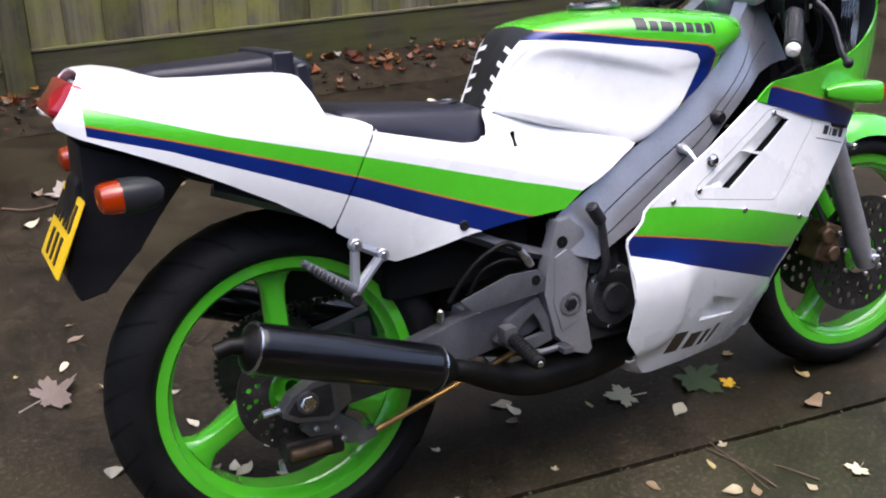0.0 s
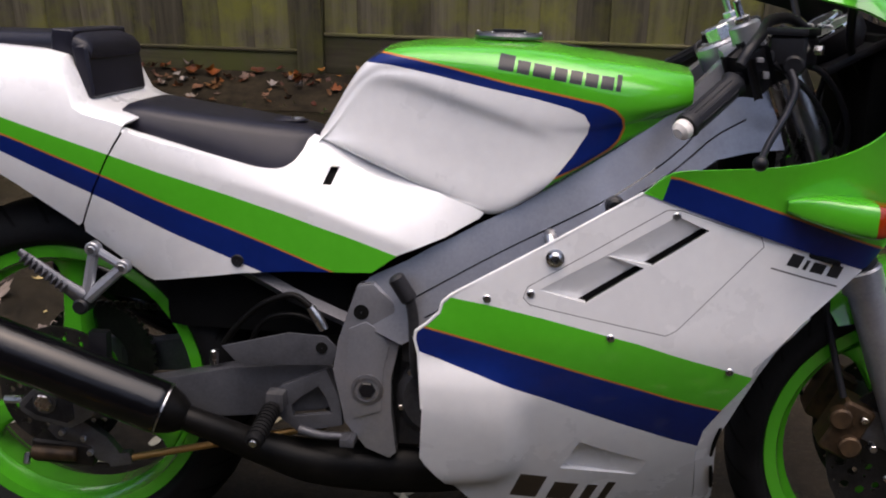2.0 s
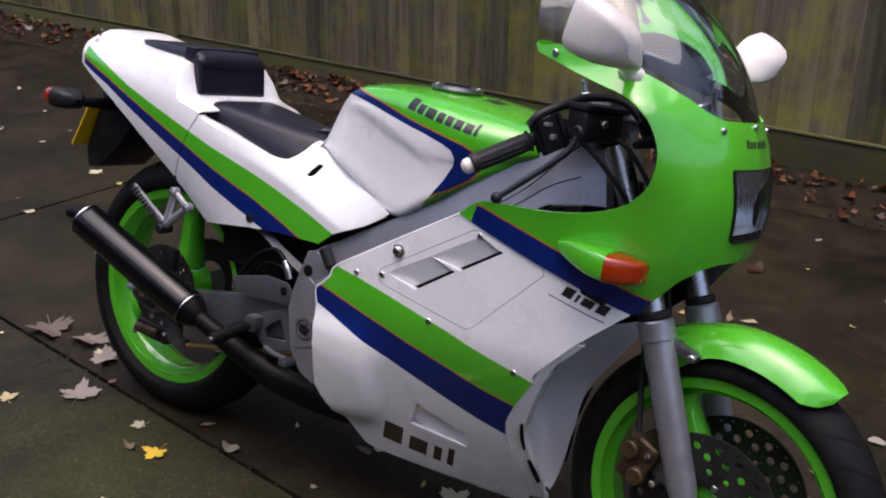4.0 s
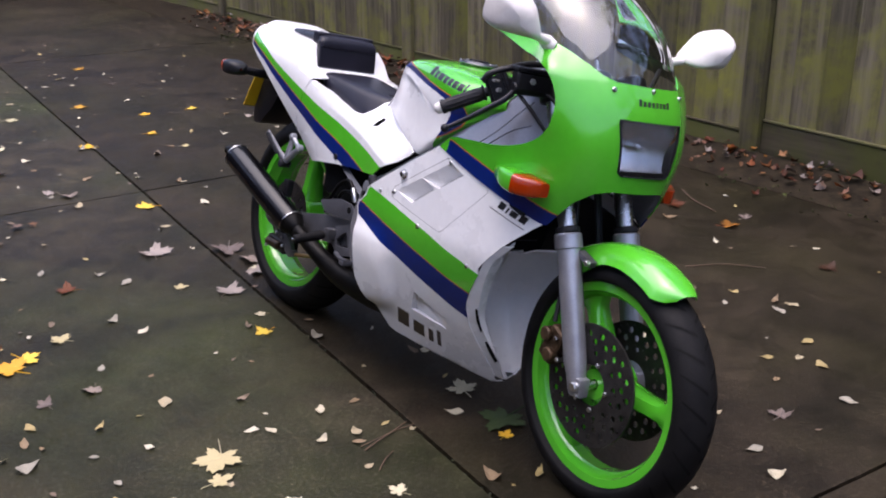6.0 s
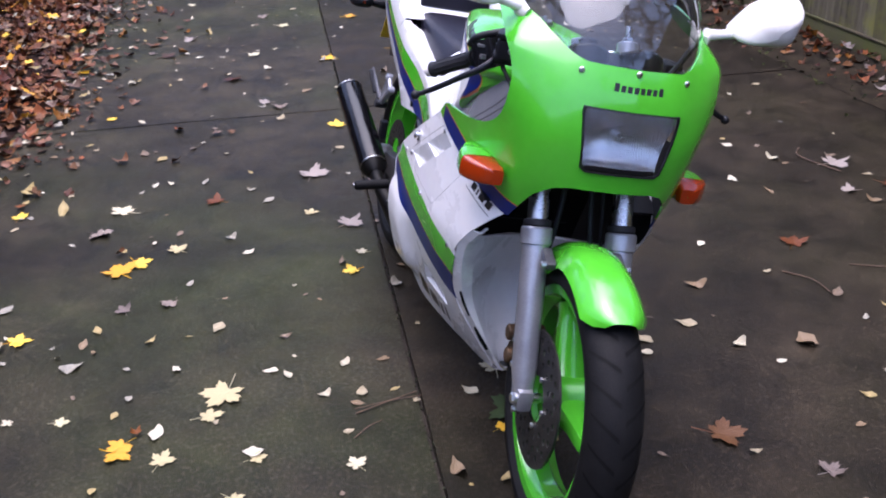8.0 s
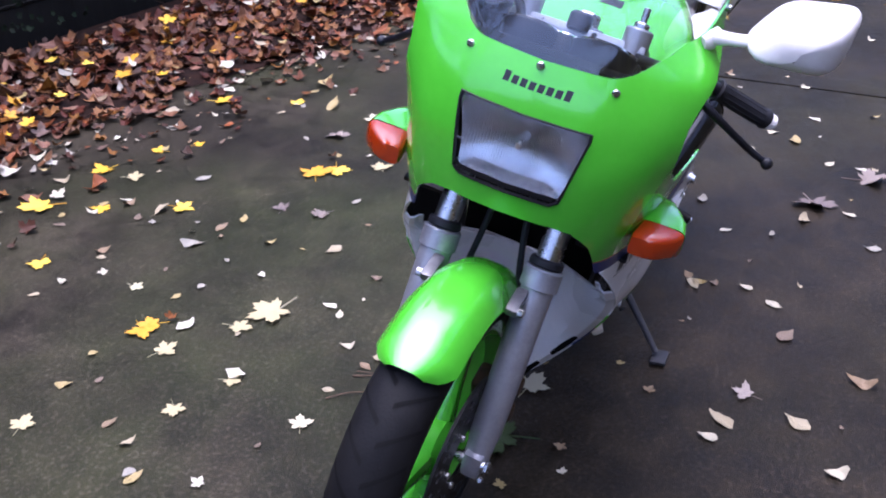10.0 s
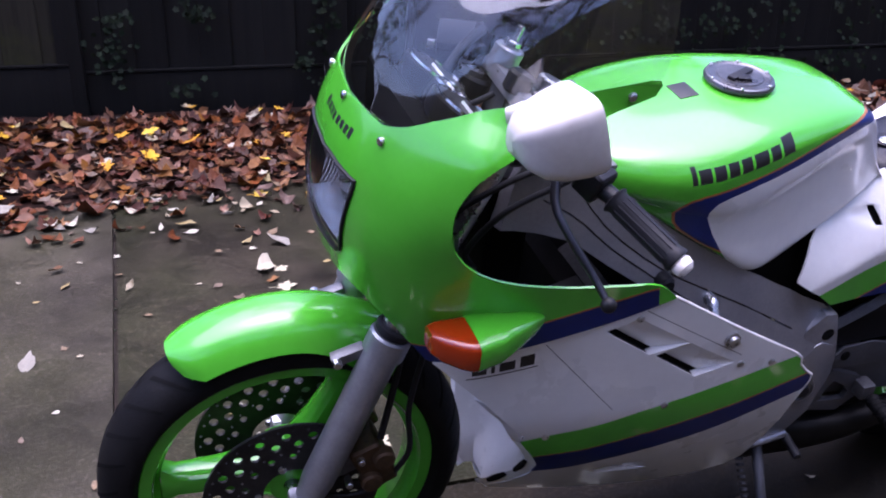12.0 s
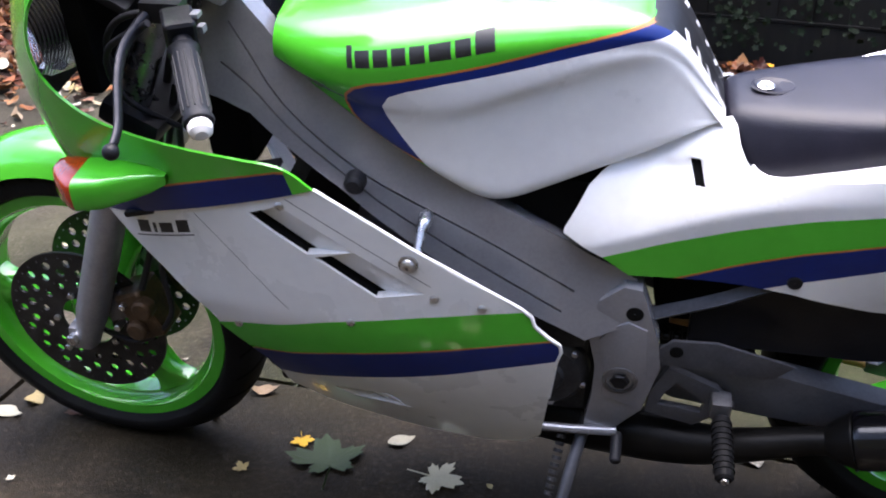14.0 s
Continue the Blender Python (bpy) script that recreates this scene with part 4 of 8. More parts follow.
HEADLIGHT = [(-0.096, 0.856), (0.096, 0.856), (0.097, 0.845), (0.081, 0.745), (0.070, 0.737), (-0.070, 0.737), (-0.081, 0.745), (-0.097, 0.845)]


def upper_fairing():
    zs = [0.57 + (1.03 - 0.57) * k / 34 for k in range(35)]
    rows = []
    for z in zs:
        half = plan_line(z, 40)
        rows.append([Vector((p.x, -p.y, p.z)) for p in reversed(half[1:])] + half)
    bm = grid(rows)
    bm.normal_update()
    if sum(f.normal.x for f in bm.faces) < 0:
        bmesh.ops.reverse_faces(bm, faces=bm.faces)
    trim(bm, UPPER_OUT)
    # navy band and pinstripe along the lower edge
    navy = [(0.915, 0.680), (0.926, 0.7235), (0.938, 0.7215), (1.014, 0.699), (1.084, 0.677), (1.16, 0.651), (1.245, 0.622), (1.20, 0.58), (1.04, 0.63)]
    paint(bm, navy, 1)
    paint(bm, [(0.9255, 0.7225), (0.926, 0.7260), (0.938, 0.7245), (1.014, 0.702), (1.084, 0.680), (1.16, 0.654), (1.245, 0.625), (1.245, 0.622), (1.16, 0.651), (1.084, 0.677), (1.014, 0.699), (0.938, 0.7215)], 2)
    pierce(bm, HEADLIGHT, 1)
    bars(bm, -0.046, 0.888, 1, 0, [0.0105] * 8, 0.014, 0.0022, 3, 0.1, 1)
    shell(bm, 0.0035, 4)
    f = part("upper_fairing", bm, [GREEN, NAVY, ORANGE_LINE, INK, PLASTIC], bike, "glossy lime green nose fairing")
    # headlamp: bezel, reflector, fluted glass
    loop = [Vector(p) for p in HEADLIGHT]
    fine = []
    for k in range(len(loop)):
        a, b = loop[k], loop[(k + 1) % len(loop)]
        m = max(1, int((b - a).length / 0.012))
        fine += [a.lerp(b, j / m) for j in range(m)]
    mid = Vector((0, 0.797))
    bm = bmesh.new()
    rows = []
    for s, out in ((1.012, 0.0015), (1.004, 0.004), (0.975, 0.004), (0.966, -0.003)):
        row = []
        for p in fine:
            q = mid + (p - mid) * s
            row.append(nose_point(q.x, q.y, out))
        rows.append(row)
    grid(rows, bm, close=True)
    bmesh.ops.recalc_face_normals(bm, faces=bm.faces)
    lamp = part("headlamp", bm, PLASTIC, bike, "rectangular headlamp in a black bezel")
    rows = []
    for s in (0.97, 0.88, 0.78, 0.66, 0.54, 0.42, 0.30, 0.18, 0.08, 0.02):
        row = []
        for p in fine:
            q = mid + (p - mid) * s
            r = (q - mid).length
            row.append(nose_point(q.x, q.y, 0) + Vector((-0.004 - 0.074 * max(0.0, 1 - (r / 0.100) ** 2), 0, 0)))
        rows.append(row)
    bm = grid(rows, None, close=True)
    bmesh.ops.recalc_face_normals(bm, faces=bm.faces)
    part("reflector", bm, REFLECTOR, lamp, "bright reflector bowl")
    # flat ledge of the bowl, and the dark sill below it
    rows = []
    for back in (-0.004, -0.020, -0.042):
        rows.append([nose_point(0.070 * (-1 + k / 10), 0.7500, 0) + Vector((back, 0, 0)) for k in range(21)])
    part("reflector_ledge", grid(rows), REFLECTOR, lamp)
    rows = []
    for z in (0.741, 0.744, 0.747, 0.7495):
        rows.append([nose_point(0.071 * (-1 + k / 10), z, -0.004) for k in range(21)])
    part("sill", grid(rows), PLASTIC, lamp, "dark lower sill inside the lamp")
    part("bulb", sweep([(1.25, 0, 0.797), (1.275, 0, 0.797), (1.292, 0, 0.797)], [0.008, 0.010, 0.005], 14, 8), CHROME, lamp)
    rows = []
    for j in range(15):
        z = 0.741 + (0.852 - 0.741) * j / 14
        h = (0.073 + (0.094 - 0.073) * (j / 14)) * 0.995
        rows.append([nose_point(h * (-1 + 2 * k / 96), z, 0.001 + 0.0006 * math.sin(k * math.pi / 2)) for k in range(97)])
    bm = grid(rows)
    bm.normal_update()
    if sum(q.normal.x for q in bm.faces) < 0:
        bmesh.ops.reverse_faces(bm, faces=bm.faces)
    g = part("lamp_glass", bm, LAMP_GLASS, lamp, "fluted clear lamp glass")
    g.visible_shadow = False
    return f


upper_fairing()


def screen():
    low = spline([(0.973, 0.198, 1.004), (1.06, 0.192, 0.994), (1.145, 0.180, 0.981), (1.192, 0.159, 0.963), (1.226, 0.141, 0.947), (1.250, 0.120, 0.932), (1.268, 0.092, 0.923), (1.281, 0.045, 0.922), (1.285, 0, 0.922)], 30)
    top = spline([(0.955, 0.170, 1.115), (0.972, 0.150, 1.150), (0.99, 0.12, 1.175), (1.005, 0.085, 1.188), (1.015, 0.055, 1.195), (1.02, 0.035, 1.198), (1.023, 0.018, 1.200), (1.024, 0, 1.200)], 30)
    rows = []
    for j in range(19):
        v = j / 18
        row = []
        for a, b in zip(low, top):
            p = a.lerp(b, v)
            bulge = 0.045 * math.sin(math.pi * v) * (1 - 0.5 * v)
            fwd = max(0.0, (a.x - 1.0) / 0.28)
            p = p + Vector((bulge * fwd, bulge * (a.y / 0.2) * 0.35, bulge * 0.5 * fwd))
            row.append(p)
        rows.append([Vector((p.x, -p.y, p.z)) for p in row] + [p for p in reversed(row[:-1])])
    bm = grid(rows)
    bm.normal_update()
    if sum(f.normal.x for f in bm.faces) < 0:
        bmesh.ops.reverse_faces(bm, faces=bm.faces)
    ob = part("windscreen", bm, SCREEN, bike, "clear curved plastic windscreen", 80)
    ob.visible_shadow = False
    for x, y, z in ((1.272, 0.106, 0.913), (1.290, 0.0, 0.921), (1.272, -0.106, 0.913), (1.008, 0.199, 0.993), (1.008, -0.199, 0.993)):
        p = nose_point(y, z) if x > 1.1 else Vector((x, y, z))
        d = Vector((1, y * 3, 0.1)).normalized() if x > 1.1 else Vector((0, 1 if y > 0 else -1, 0))
        part("screen_screw", cylinder(p - d * 0.002, p + d * 0.004, 0.0058, None, 14, 0.0015), STEEL, ob)
    return ob


screen()

# front indicators on moulded pods
for sg in (1, -1):
    def ring(x, cy, cz, hy, hz):
        out = []
        for k in range(20):
            a = 2 * math.pi * k / 20
            c, s = math.cos(a), math.sin(a)
            out.append(Vector((x, cy + hy * math.copysign(abs(c) ** 0.42, c), cz + hz * math.copysign(abs(s) ** 0.42, s))))
        return out
    pod = [ring(1.082, 0.217, 0.692, 0.004, 0.007), ring(1.100, 0.219, 0.691, 0.014, 0.014), ring(1.125, 0.222, 0.689, 0.024, 0.019), ring(1.155, 0.226, 0.686, 0.034, 0.0225), ring(1.186, 0.227, 0.683, 0.0366, 0.0232)]
    bm = grid(pod, None, close=True)
    bmesh.ops.recalc_face_normals(bm, faces=bm.faces)
    p = part("indicator_pod", bm if sg > 0 else mirrored(bm), GREEN, bike, "green moulded front indicator pod")
    lens = [ring(1.186, 0.227, 0.6825, 0.0360, 0.0226), ring(1.192, 0.226, 0.682, 0.0358, 0.0224), ring(1.204, 0.221, 0.681, 0.0325, 0.0212), ring(1.222, 0.211, 0.680, 0.0240, 0.0190), ring(1.232, 0.204, 0.680, 0.0150, 0.0150), ring(1.2325, 0.204, 0.680, 0.0005, 0.0005)]
    bm = grid(lens, None, close=True)
    bmesh.ops.recalc_face_normals(bm, faces=bm.faces)
    part("lens", bm if sg > 0 else mirrored(bm), AMBER, p, "amber indicator lens")

# mirrors
for sg in (1, -1):
    mount = Vector((1.143, 0.190, 0.982))
    bm = sweep([mount + Vector((0.014, -0.004, -0.006)), mount + Vector((0, 0.006, 0)), mount + Vector((-0.016, 0.010, 0.006))], [0.011, 0.016, 0.011], 14, 10, None, 0.6)
    mir = part("wing_mirror", bm if sg > 0 else mirrored(bm), MIRROR_WHITE, bike, "aged white plastic wing mirror")
    bm = sweep([mount + Vector((0, 0.004, 0.004)), mount + Vector((0.0, 0.03, 0.008)), mount + Vector((0.002, 0.065, 0.016)), mount + Vector((0.004, 0.09, 0.030))], [0.012, 0.0095, 0.0095, 0.016], 14, 16)
    part("stalk", bm if sg > 0 else mirrored(bm), MIRROR_WHITE, mir)
    rows = []
    c = mount + Vector((0.018, 0.120, 0.048) if sg > 0 else (0.004, 0.118, 0.048))
    swing = Matrix.Translation(c) @ Matrix.Rotation(radians(0 if sg > 0 else 24), 4, "Z") @ Matrix.Rotation(radians(18), 4, "Y") @ Matrix.Translation(-c)
    for x, s in ((0.052, 0.03), (0.051, 0.30), (0.046, 0.55), (0.036, 0.75), (0.018, 0.90), (-0.004, 0.98), (-0.020, 1.0), (-0.026, 0.97), (-0.026, 0.90), (-0.020, 0.89)):
        row = []
        for k in range(28):
            a = 2 * math.pi * k / 28
            u, w = math.cos(a), math.sin(a)
            uy, wz = math.copysign(abs(u) ** 0.45, u), math.copysign(abs(w) ** 0.45, w)
            hz = 0.044 + 0.004 * uy
            row.append(c + Vector((x, s * (0.060 * uy + 0.010 * wz * (1 - uy)), s * (hz * wz) + 0.008 * uy)))
        rows.append(row)
    bm = grid(rows, None, close=True)
    bmesh.ops.recalc_face_normals(bm, faces=bm.faces)
    bm.transform(swing)
    part("housing", bm if sg > 0 else mirrored(bm), MIRROR_WHITE, mir)
    bm = bmesh.new()
    bm.faces.new([bm.verts.new(p + Vector((0.001, 0, 0))) for p in rows[-1]])
    bmesh.ops.recalc_face_normals(bm, faces=bm.faces)
    bm.transform(swing)
    part("mirror_glass", bm if sg > 0 else mirrored(bm), CHROME, mir, "mirror glass")

# ---- tank ----
TX = [0.420, 0.435, 0.450, 0.480, 0.510, 0.560, 0.620, 0.690, 0.750, 0.820, 0.886, 0.934, 0.962]
T_TOP = [0.738, 0.765, 0.795, 0.846, 0.869, 0.879, 0.884, 0.886, 0.884, 0.876, 0.868, 0.861, 0.856]
T_SHY = [0.048, 0.054, 0.061, 0.076, 0.092, 0.108, 0.126, 0.145, 0.158, 0.166, 0.154, 0.132, 0.112]
T_SHZ = [0.736, 0.750, 0.772, 0.815, 0.838, 0.840, 0.836, 0.830, 0.824, 0.812, 0.806, 0.808, 0.812]
T_BOTY = [0.058, 0.066, 0.074, 0.089, 0.101, 0.116, 0.133, 0.147, 0.156, 0.152, 0.132, 0.110, 0.094]
T_BOTZ = [0.729, 0.728, 0.725, 0.716, 0.706, 0.689, 0.667, 0.647, 0.683, 0.728, 0.766, 0.788, 0.797]


def tank():
    rows = []
    n = 90
    for i in range(n + 1):
        x = TX[0] + (TX[-1] - TX[0]) * i / n
        top, sy, sz, by, bz = (curve(x, TX, a) for a in (T_TOP, T_SHY, T_SHZ, T_BOTY, T_BOTZ))
        crease = min(max(curve(x, [0.42, 0.51, 0.616, 0.70, 0.80, 0.94], [0.80, 0.838, 0.815, 0.797, 0.780, 0.80]), bz + (sz - bz) * 0.42), sz - 0.012)
        hollow = 0.002 * math.exp(-(((x - 0.64) / 0.12) ** 2))
        f = (crease - bz) / (sz - bz)
        edge = (by + (sy - by) * f + 0.0015, crease, 0)
        dish = (by + (sy - by) * f * 0.72 - hollow * 0.9, bz + (crease - bz) * 0.76, 0)
        dish2 = (by + (sy - by) * f * 0.35 - hollow * 0.8, bz + (crease - bz) * 0.36, 0)
        ctrl = [(by - 0.018, bz - 0.010, 0), (by, bz, 0), dish2, dish, edge, (sy, sz, 0), (sy * 0.975, sz + (top - sz) * 0.45, 0), (sy * 0.80, sz + (top - sz) * 0.80, 0), (sy * 0.45, top - 0.003, 0), (0, top, 0)]
        half = [Vector((x, p.x, p.y)) for p in spline(ctrl, 46)]
        rows.append(half + [Vector((p.x, -p.y, p.z)) for p in reversed(half[:-1])])
    # fair the skin lengthwise
    for turn in range(16):
        old = [[(p.y, p.z) for p in r] for r in rows]
        for i in range(1, n):
            for k, p in enumerate(rows[i]):
                p.y = 0.25 * old[i - 1][k][0] + 0.5 * old[i][k][0] + 0.25 * old[i + 1][k][0]
                p.z = 0.25 * old[i - 1][k][1] + 0.5 * old[i][k][1] + 0.25 * old[i + 1][k][1]
    # knee recess: a crease that runs from the rear edge forward and down
    for row in rows:
        for p in row:
            crease = curve(p.x, [0.42, 0.43, 0.445, 0.47, 0.505, 0.55, 0.61, 0.672, 0.742, 0.79], [0.72, 0.75, 0.788, 0.820, 0.835, 0.830, 0.814, 0.796, 0.773, 0.755])
            f = min(max((crease - p.z) / curve(p.x, [0.45, 0.56, 0.70], [0.035, 0.020, 0.014]), 0.0), 1.0)
            depth = f * f * (3 - 2 * f) * curve(p.x, [0.42, 0.47, 0.55, 0.62, 0.70, 0.785], [0.0, 0.0015, 0.005, 0.007, 0.005, 0.0])
            p.y -= math.copysign(min(depth, abs(p.y)), p.y)
    bm = grid(rows)
    bm.normal_update()
    if sum(f.normal.z for f in bm.faces) < 0:
        bmesh.ops.reverse_faces(bm, faces=bm.faces)
    # navy border and white knee panel on the sides
    outer = [(0.495, 0.8655), (0.528, 0.8635), (0.573, 0.857), (0.62, 0.849), (0.70, 0.833), (0.785, 0.819), (0.835, 0.810), (0.855, 0.802), (0.866, 0.790), (0.869, 0.776), (0.863, 0.759), (0.852, 0.745), (0.812, 0.719), (0.77, 0.698)]
    navy = [(0.485, 0.8635), (0.528, 0.8605), (0.573, 0.854), (0.62, 0.846), (0.70, 0.830), (0.784, 0.816), (0.833, 0.807), (0.852, 0.7995), (0.8625, 0.789), (0.8655, 0.777), (0.860, 0.7605), (0.849, 0.7475), (0.81, 0.7215), (0.77, 0.701)]
    rear = [(0.69, 0.62), (0.40, 0.70), (0.40, 0.74), (0.45, 0.81)]
    paint(bm, outer + rear, 3)
    paint(bm, navy + rear, 1)
    paint(bm, [(0.480, 0.848), (0.53, 0.8465), (0.59, 0.8375), (0.67, 0.8235), (0.745, 0.8115), (0.79, 0.8015), (0.811, 0.7935), (0.8195, 0.780), (0.817, 0.767), (0.80, 0.737), (0.773, 0.699), (0.70, 0.62), (0.40, 0.70), (0.41, 0.735), (0.445, 0.80), (0.462, 0.83)], 2)
    for f in bm.faces:
        c = f.calc_center_median()
        if c.z > 0.862 and f.material_index and abs(c.y) < 0.06:
            f.material_index = 0
        # black pad on the rear face
        if c.x < 0.515 and abs(c.y) < curve(c.x, TX, T_SHY) * 0.82:
            f.material_index = 4
    # reflected glints painted as white dashes across the black trim
    for sg in (1, -1):
        for z, w in ((0.832, 0.066), (0.808, 0.062), (0.784, 0.055), (0.760, 0.049)):
            for f in within(bm, [(sg * w * 0.52, z + 0.006), (sg * w * 0.90, z), (sg * w * 0.90, z - 0.008), (sg * w * 0.52, z - 0.002)], 1):
                if f.calc_center_median().x < 0.515:
                    f.material_index = 2
    # maker's word as plain bars, on both sides
    bars(bm, 0.687, 0.849, 1, -0.134, [0.025, 0.020, 0.028, 0.020, 0.019, 0.020, 0.020, 0.008], 0.022, 0.0018, 4, 0.0)
    bmesh.ops.remove_doubles(bm, verts=bm.verts, dist=2e-5)
    t = part("fuel_tank", bm, [GREEN, NAVY, WHITE, ORANGE_LINE, INK], bike, "lime green fuel tank with white knee panels and navy border")
    # filler cap
    c = Vector((0.697, 0, 0.886))
    prof = [(0.0, 0.0005), (0.0, 0.050), (0.004, 0.052), (0.008, 0.050), (0.009, 0.046), (0.0075, 0.044), (0.0075, 0.034), (0.009, 0.033), (0.0095, 0.0005)]
    bm = lathe([(y, r) for y, r in prof], (0, 0, 0), 44)
    bm.transform(Matrix.Translation(c) @ Matrix.Rotation(radians(90), 4, "X"))
    cap = part("filler_cap", bm, surface("dark_cap_metal", (0.10, 0.10, 0.11), (0.18, 0.18, 0.19), 30, 0.3, 0.8, 0.05), t, "dark metal filler cap")
    bm = box(c + Vector((0, 0, 0.011)), (0.052, 0.013, 0.006), 0.003, Matrix.Rotation(radians(25), 4, "Z"))
    part("key_flap", bm, PLASTIC, cap)
    part("key_flap", box(c + Vector((0.002, 0.012, 0.011)), (0.02, 0.016, 0.005), 0.002, Matrix.Rotation(radians(-20), 4, "Z")), PLASTIC, cap)
    for k in range(6):
        a = 2 * math.pi * k / 6
        p = c + Vector((0.047 * math.cos(a), 0.047 * math.sin(a), 0.008))
        part("cap_screw", cylinder(p, p + Vector((0, 0, 0.003)), 0.0028, None, 8, 0.0008), STEEL, cap)
    part("vent_label", box((0.790, 0.0, 0.8795), (0.030, 0.040, 0.0015), 0.0005, Matrix.Rotation(radians(7), 4, "Y")), INK, t, "small dark label")
    return t


tank()


# ---- tail and side covers ----
def stripe_z(x):
    return curve(x, [-0.30, 0.15, 0.35, 0.56, 0.70], [0.812, 0.712, 0.660, 0.595, 0.56])


def tail_y(x, z):
    wide = curve(x, [-0.32, -0.29, -0.18, 0.0, 0.10, 0.20, 0.26, 0.32, 0.40, 0.46, 0.52, 0.60, 0.68], [0.105, 0.132, 0.150, 0.164, 0.166, 0.163, 0.153, 0.141, 0.136, 0.139, 0.147, 0.154, 0.150])
    dz = z - stripe_z(x)
    up = curve(x, [-0.30, -0.18, 0.0, 0.10, 0.30, 0.45, 0.55, 0.68], [14.0, 9.0, 3.6, 3.0, 4.0, 4.5, 3.4, 0.6])
    # the cover leans in towards the tank ahead of the seat
    lean = curve(x, [0.10, 0.22, 0.33, 0.40, 0.50, 0.60, 0.68], [0.0, 0.08, 0.35, 0.45, 0.45, 0.2, 0.0])
    low = curve(x, [0.10, 0.30], [1.3, 0.2])
    return wide - (lean * dz + up * dz * dz if dz > 0 else low * dz * dz)


def cover_y(x, z):
    """The side cover, with the small ramp that runs in to its slot."""
    u = (x - 0.444) / 0.075
    mid = 0.680 + 0.002 * u
    half = 0.0135 * (1 - u)
    if u < 0 or u > 1 or abs(z - mid) > half:
        return tail_y(x, z)
    return tail_y(x, z) - 0.0075 * (1 - u) * min(1.0, (half - abs(z - mid)) / 0.004)


def tail_stripes(bm):
    xs = [-0.40, -0.278, -0.165, -0.085, 0.0, 0.13, 0.23, 0.33, 0.43, 0.50, 0.60]
    top = [0.875, 0.835, 0.797, 0.769, 0.744, 0.706, 0.675, 0.642, 0.611, 0.592, 0.562]
    mid = [0.847, 0.807, 0.772, 0.745, 0.716, 0.669, 0.629, 0.589, 0.550, 0.527, 0.495]
    low = [0.832, 0.793, 0.756, 0.723, 0.688, 0.634, 0.588, 0.544, 0.502, 0.470, 0.425]
    pin = 0.0030
    start = 1
    def band(a, b, da=0.0, db=0.0):
        return [(x, z + da) for x, z in zip(xs[start:], a[start:])] + [(x, z + db) for x, z in reversed(list(zip(xs[start:], b[start:])))]
    paint(bm, band(top, mid), 1)
    paint(bm, band(mid, low), 2)
    paint(bm, band(mid, mid, pin, 0.0), 3)



for sg in (1, -1):
    # forward side cover
    bm = sheet(cover_y, 0.05, 0.71, 0.49, 0.78, 110, 54)
    tip = [(0.557, 0.577), (0.624, 0.607), (0.672, 0.637), (0.679, 0.645)] if sg < 0 else [(0.552, 0.575), (0.603, 0.608), (0.602, 0.614), (0.576, 0.662), (0.562, 0.675)]
    under = [(0.172, 0.517), (0.184, 0.512), (0.25, 0.523), (0.317, 0.532), (0.40, 0.539), (0.47, 0.543), (0.518, 0.547)]
    top = [(0.661, 0.653), (0.63, 0.661), (0.587, 0.676), (0.541, 0.689), (0.49, 0.705), (0.45, 0.720), (0.425, 0.731), (0.412, 0.735), (0.405, 0.728), (0.401, 0.714), (0.393, 0.701), (0.380, 0.690), (0.366, 0.6855), (0.348, 0.687), (0.30, 0.699), (0.25, 0.714), (0.206, 0.725), (0.163, 0.7375)]
    if sg > 0:
        top = top[3:]
    trim(bm, [(0.160, 0.7445), (0.152, 0.733), (0.132, 0.700), (0.107, 0.650), (0.082, 0.596), (0.082, 0.583)] + under + tip + top)
    tail_stripes(bm)
    slot = [(0.437, 0.669), (0.445, 0.692), (0.457, 0.692), (0.449, 0.668)]
    pierce(bm, slot)
    shell(bm, 0.0035)
    c = part("side_cover", bm if sg > 0 else mirrored(bm), [WHITE, GREEN, NAVY, ORANGE_LINE], bike, "white side cover with green and navy stripes")
    # near-black sheet behind the slot, for the shade inside it
    bm = bmesh.new()
    q = [Vector((x, tail_y(x, z) - 0.012, z)) for x, z in [(0.428, 0.660), (0.436, 0.702), (0.466, 0.700), (0.460, 0.658)]]
    bm.faces.new([bm.verts.new(p) for p in q])
    bmesh.ops.recalc_face_normals(bm, faces=bm.faces)
    part("slot_back", bm if sg > 0 else mirrored(bm), DARK, c)
    p = Vector((0.315, tail_y(0.315, 0.552), 0.552))
    bm = lathe([(-0.004, 0.001), (-0.004, 0.0095), (0.002, 0.0095), (0.003, 0.008), (0.0025, 0.001)], p, 18)
    part("cover_bolt", bm if sg > 0 else mirrored(bm), PLASTIC, c, "black plastic bolt")


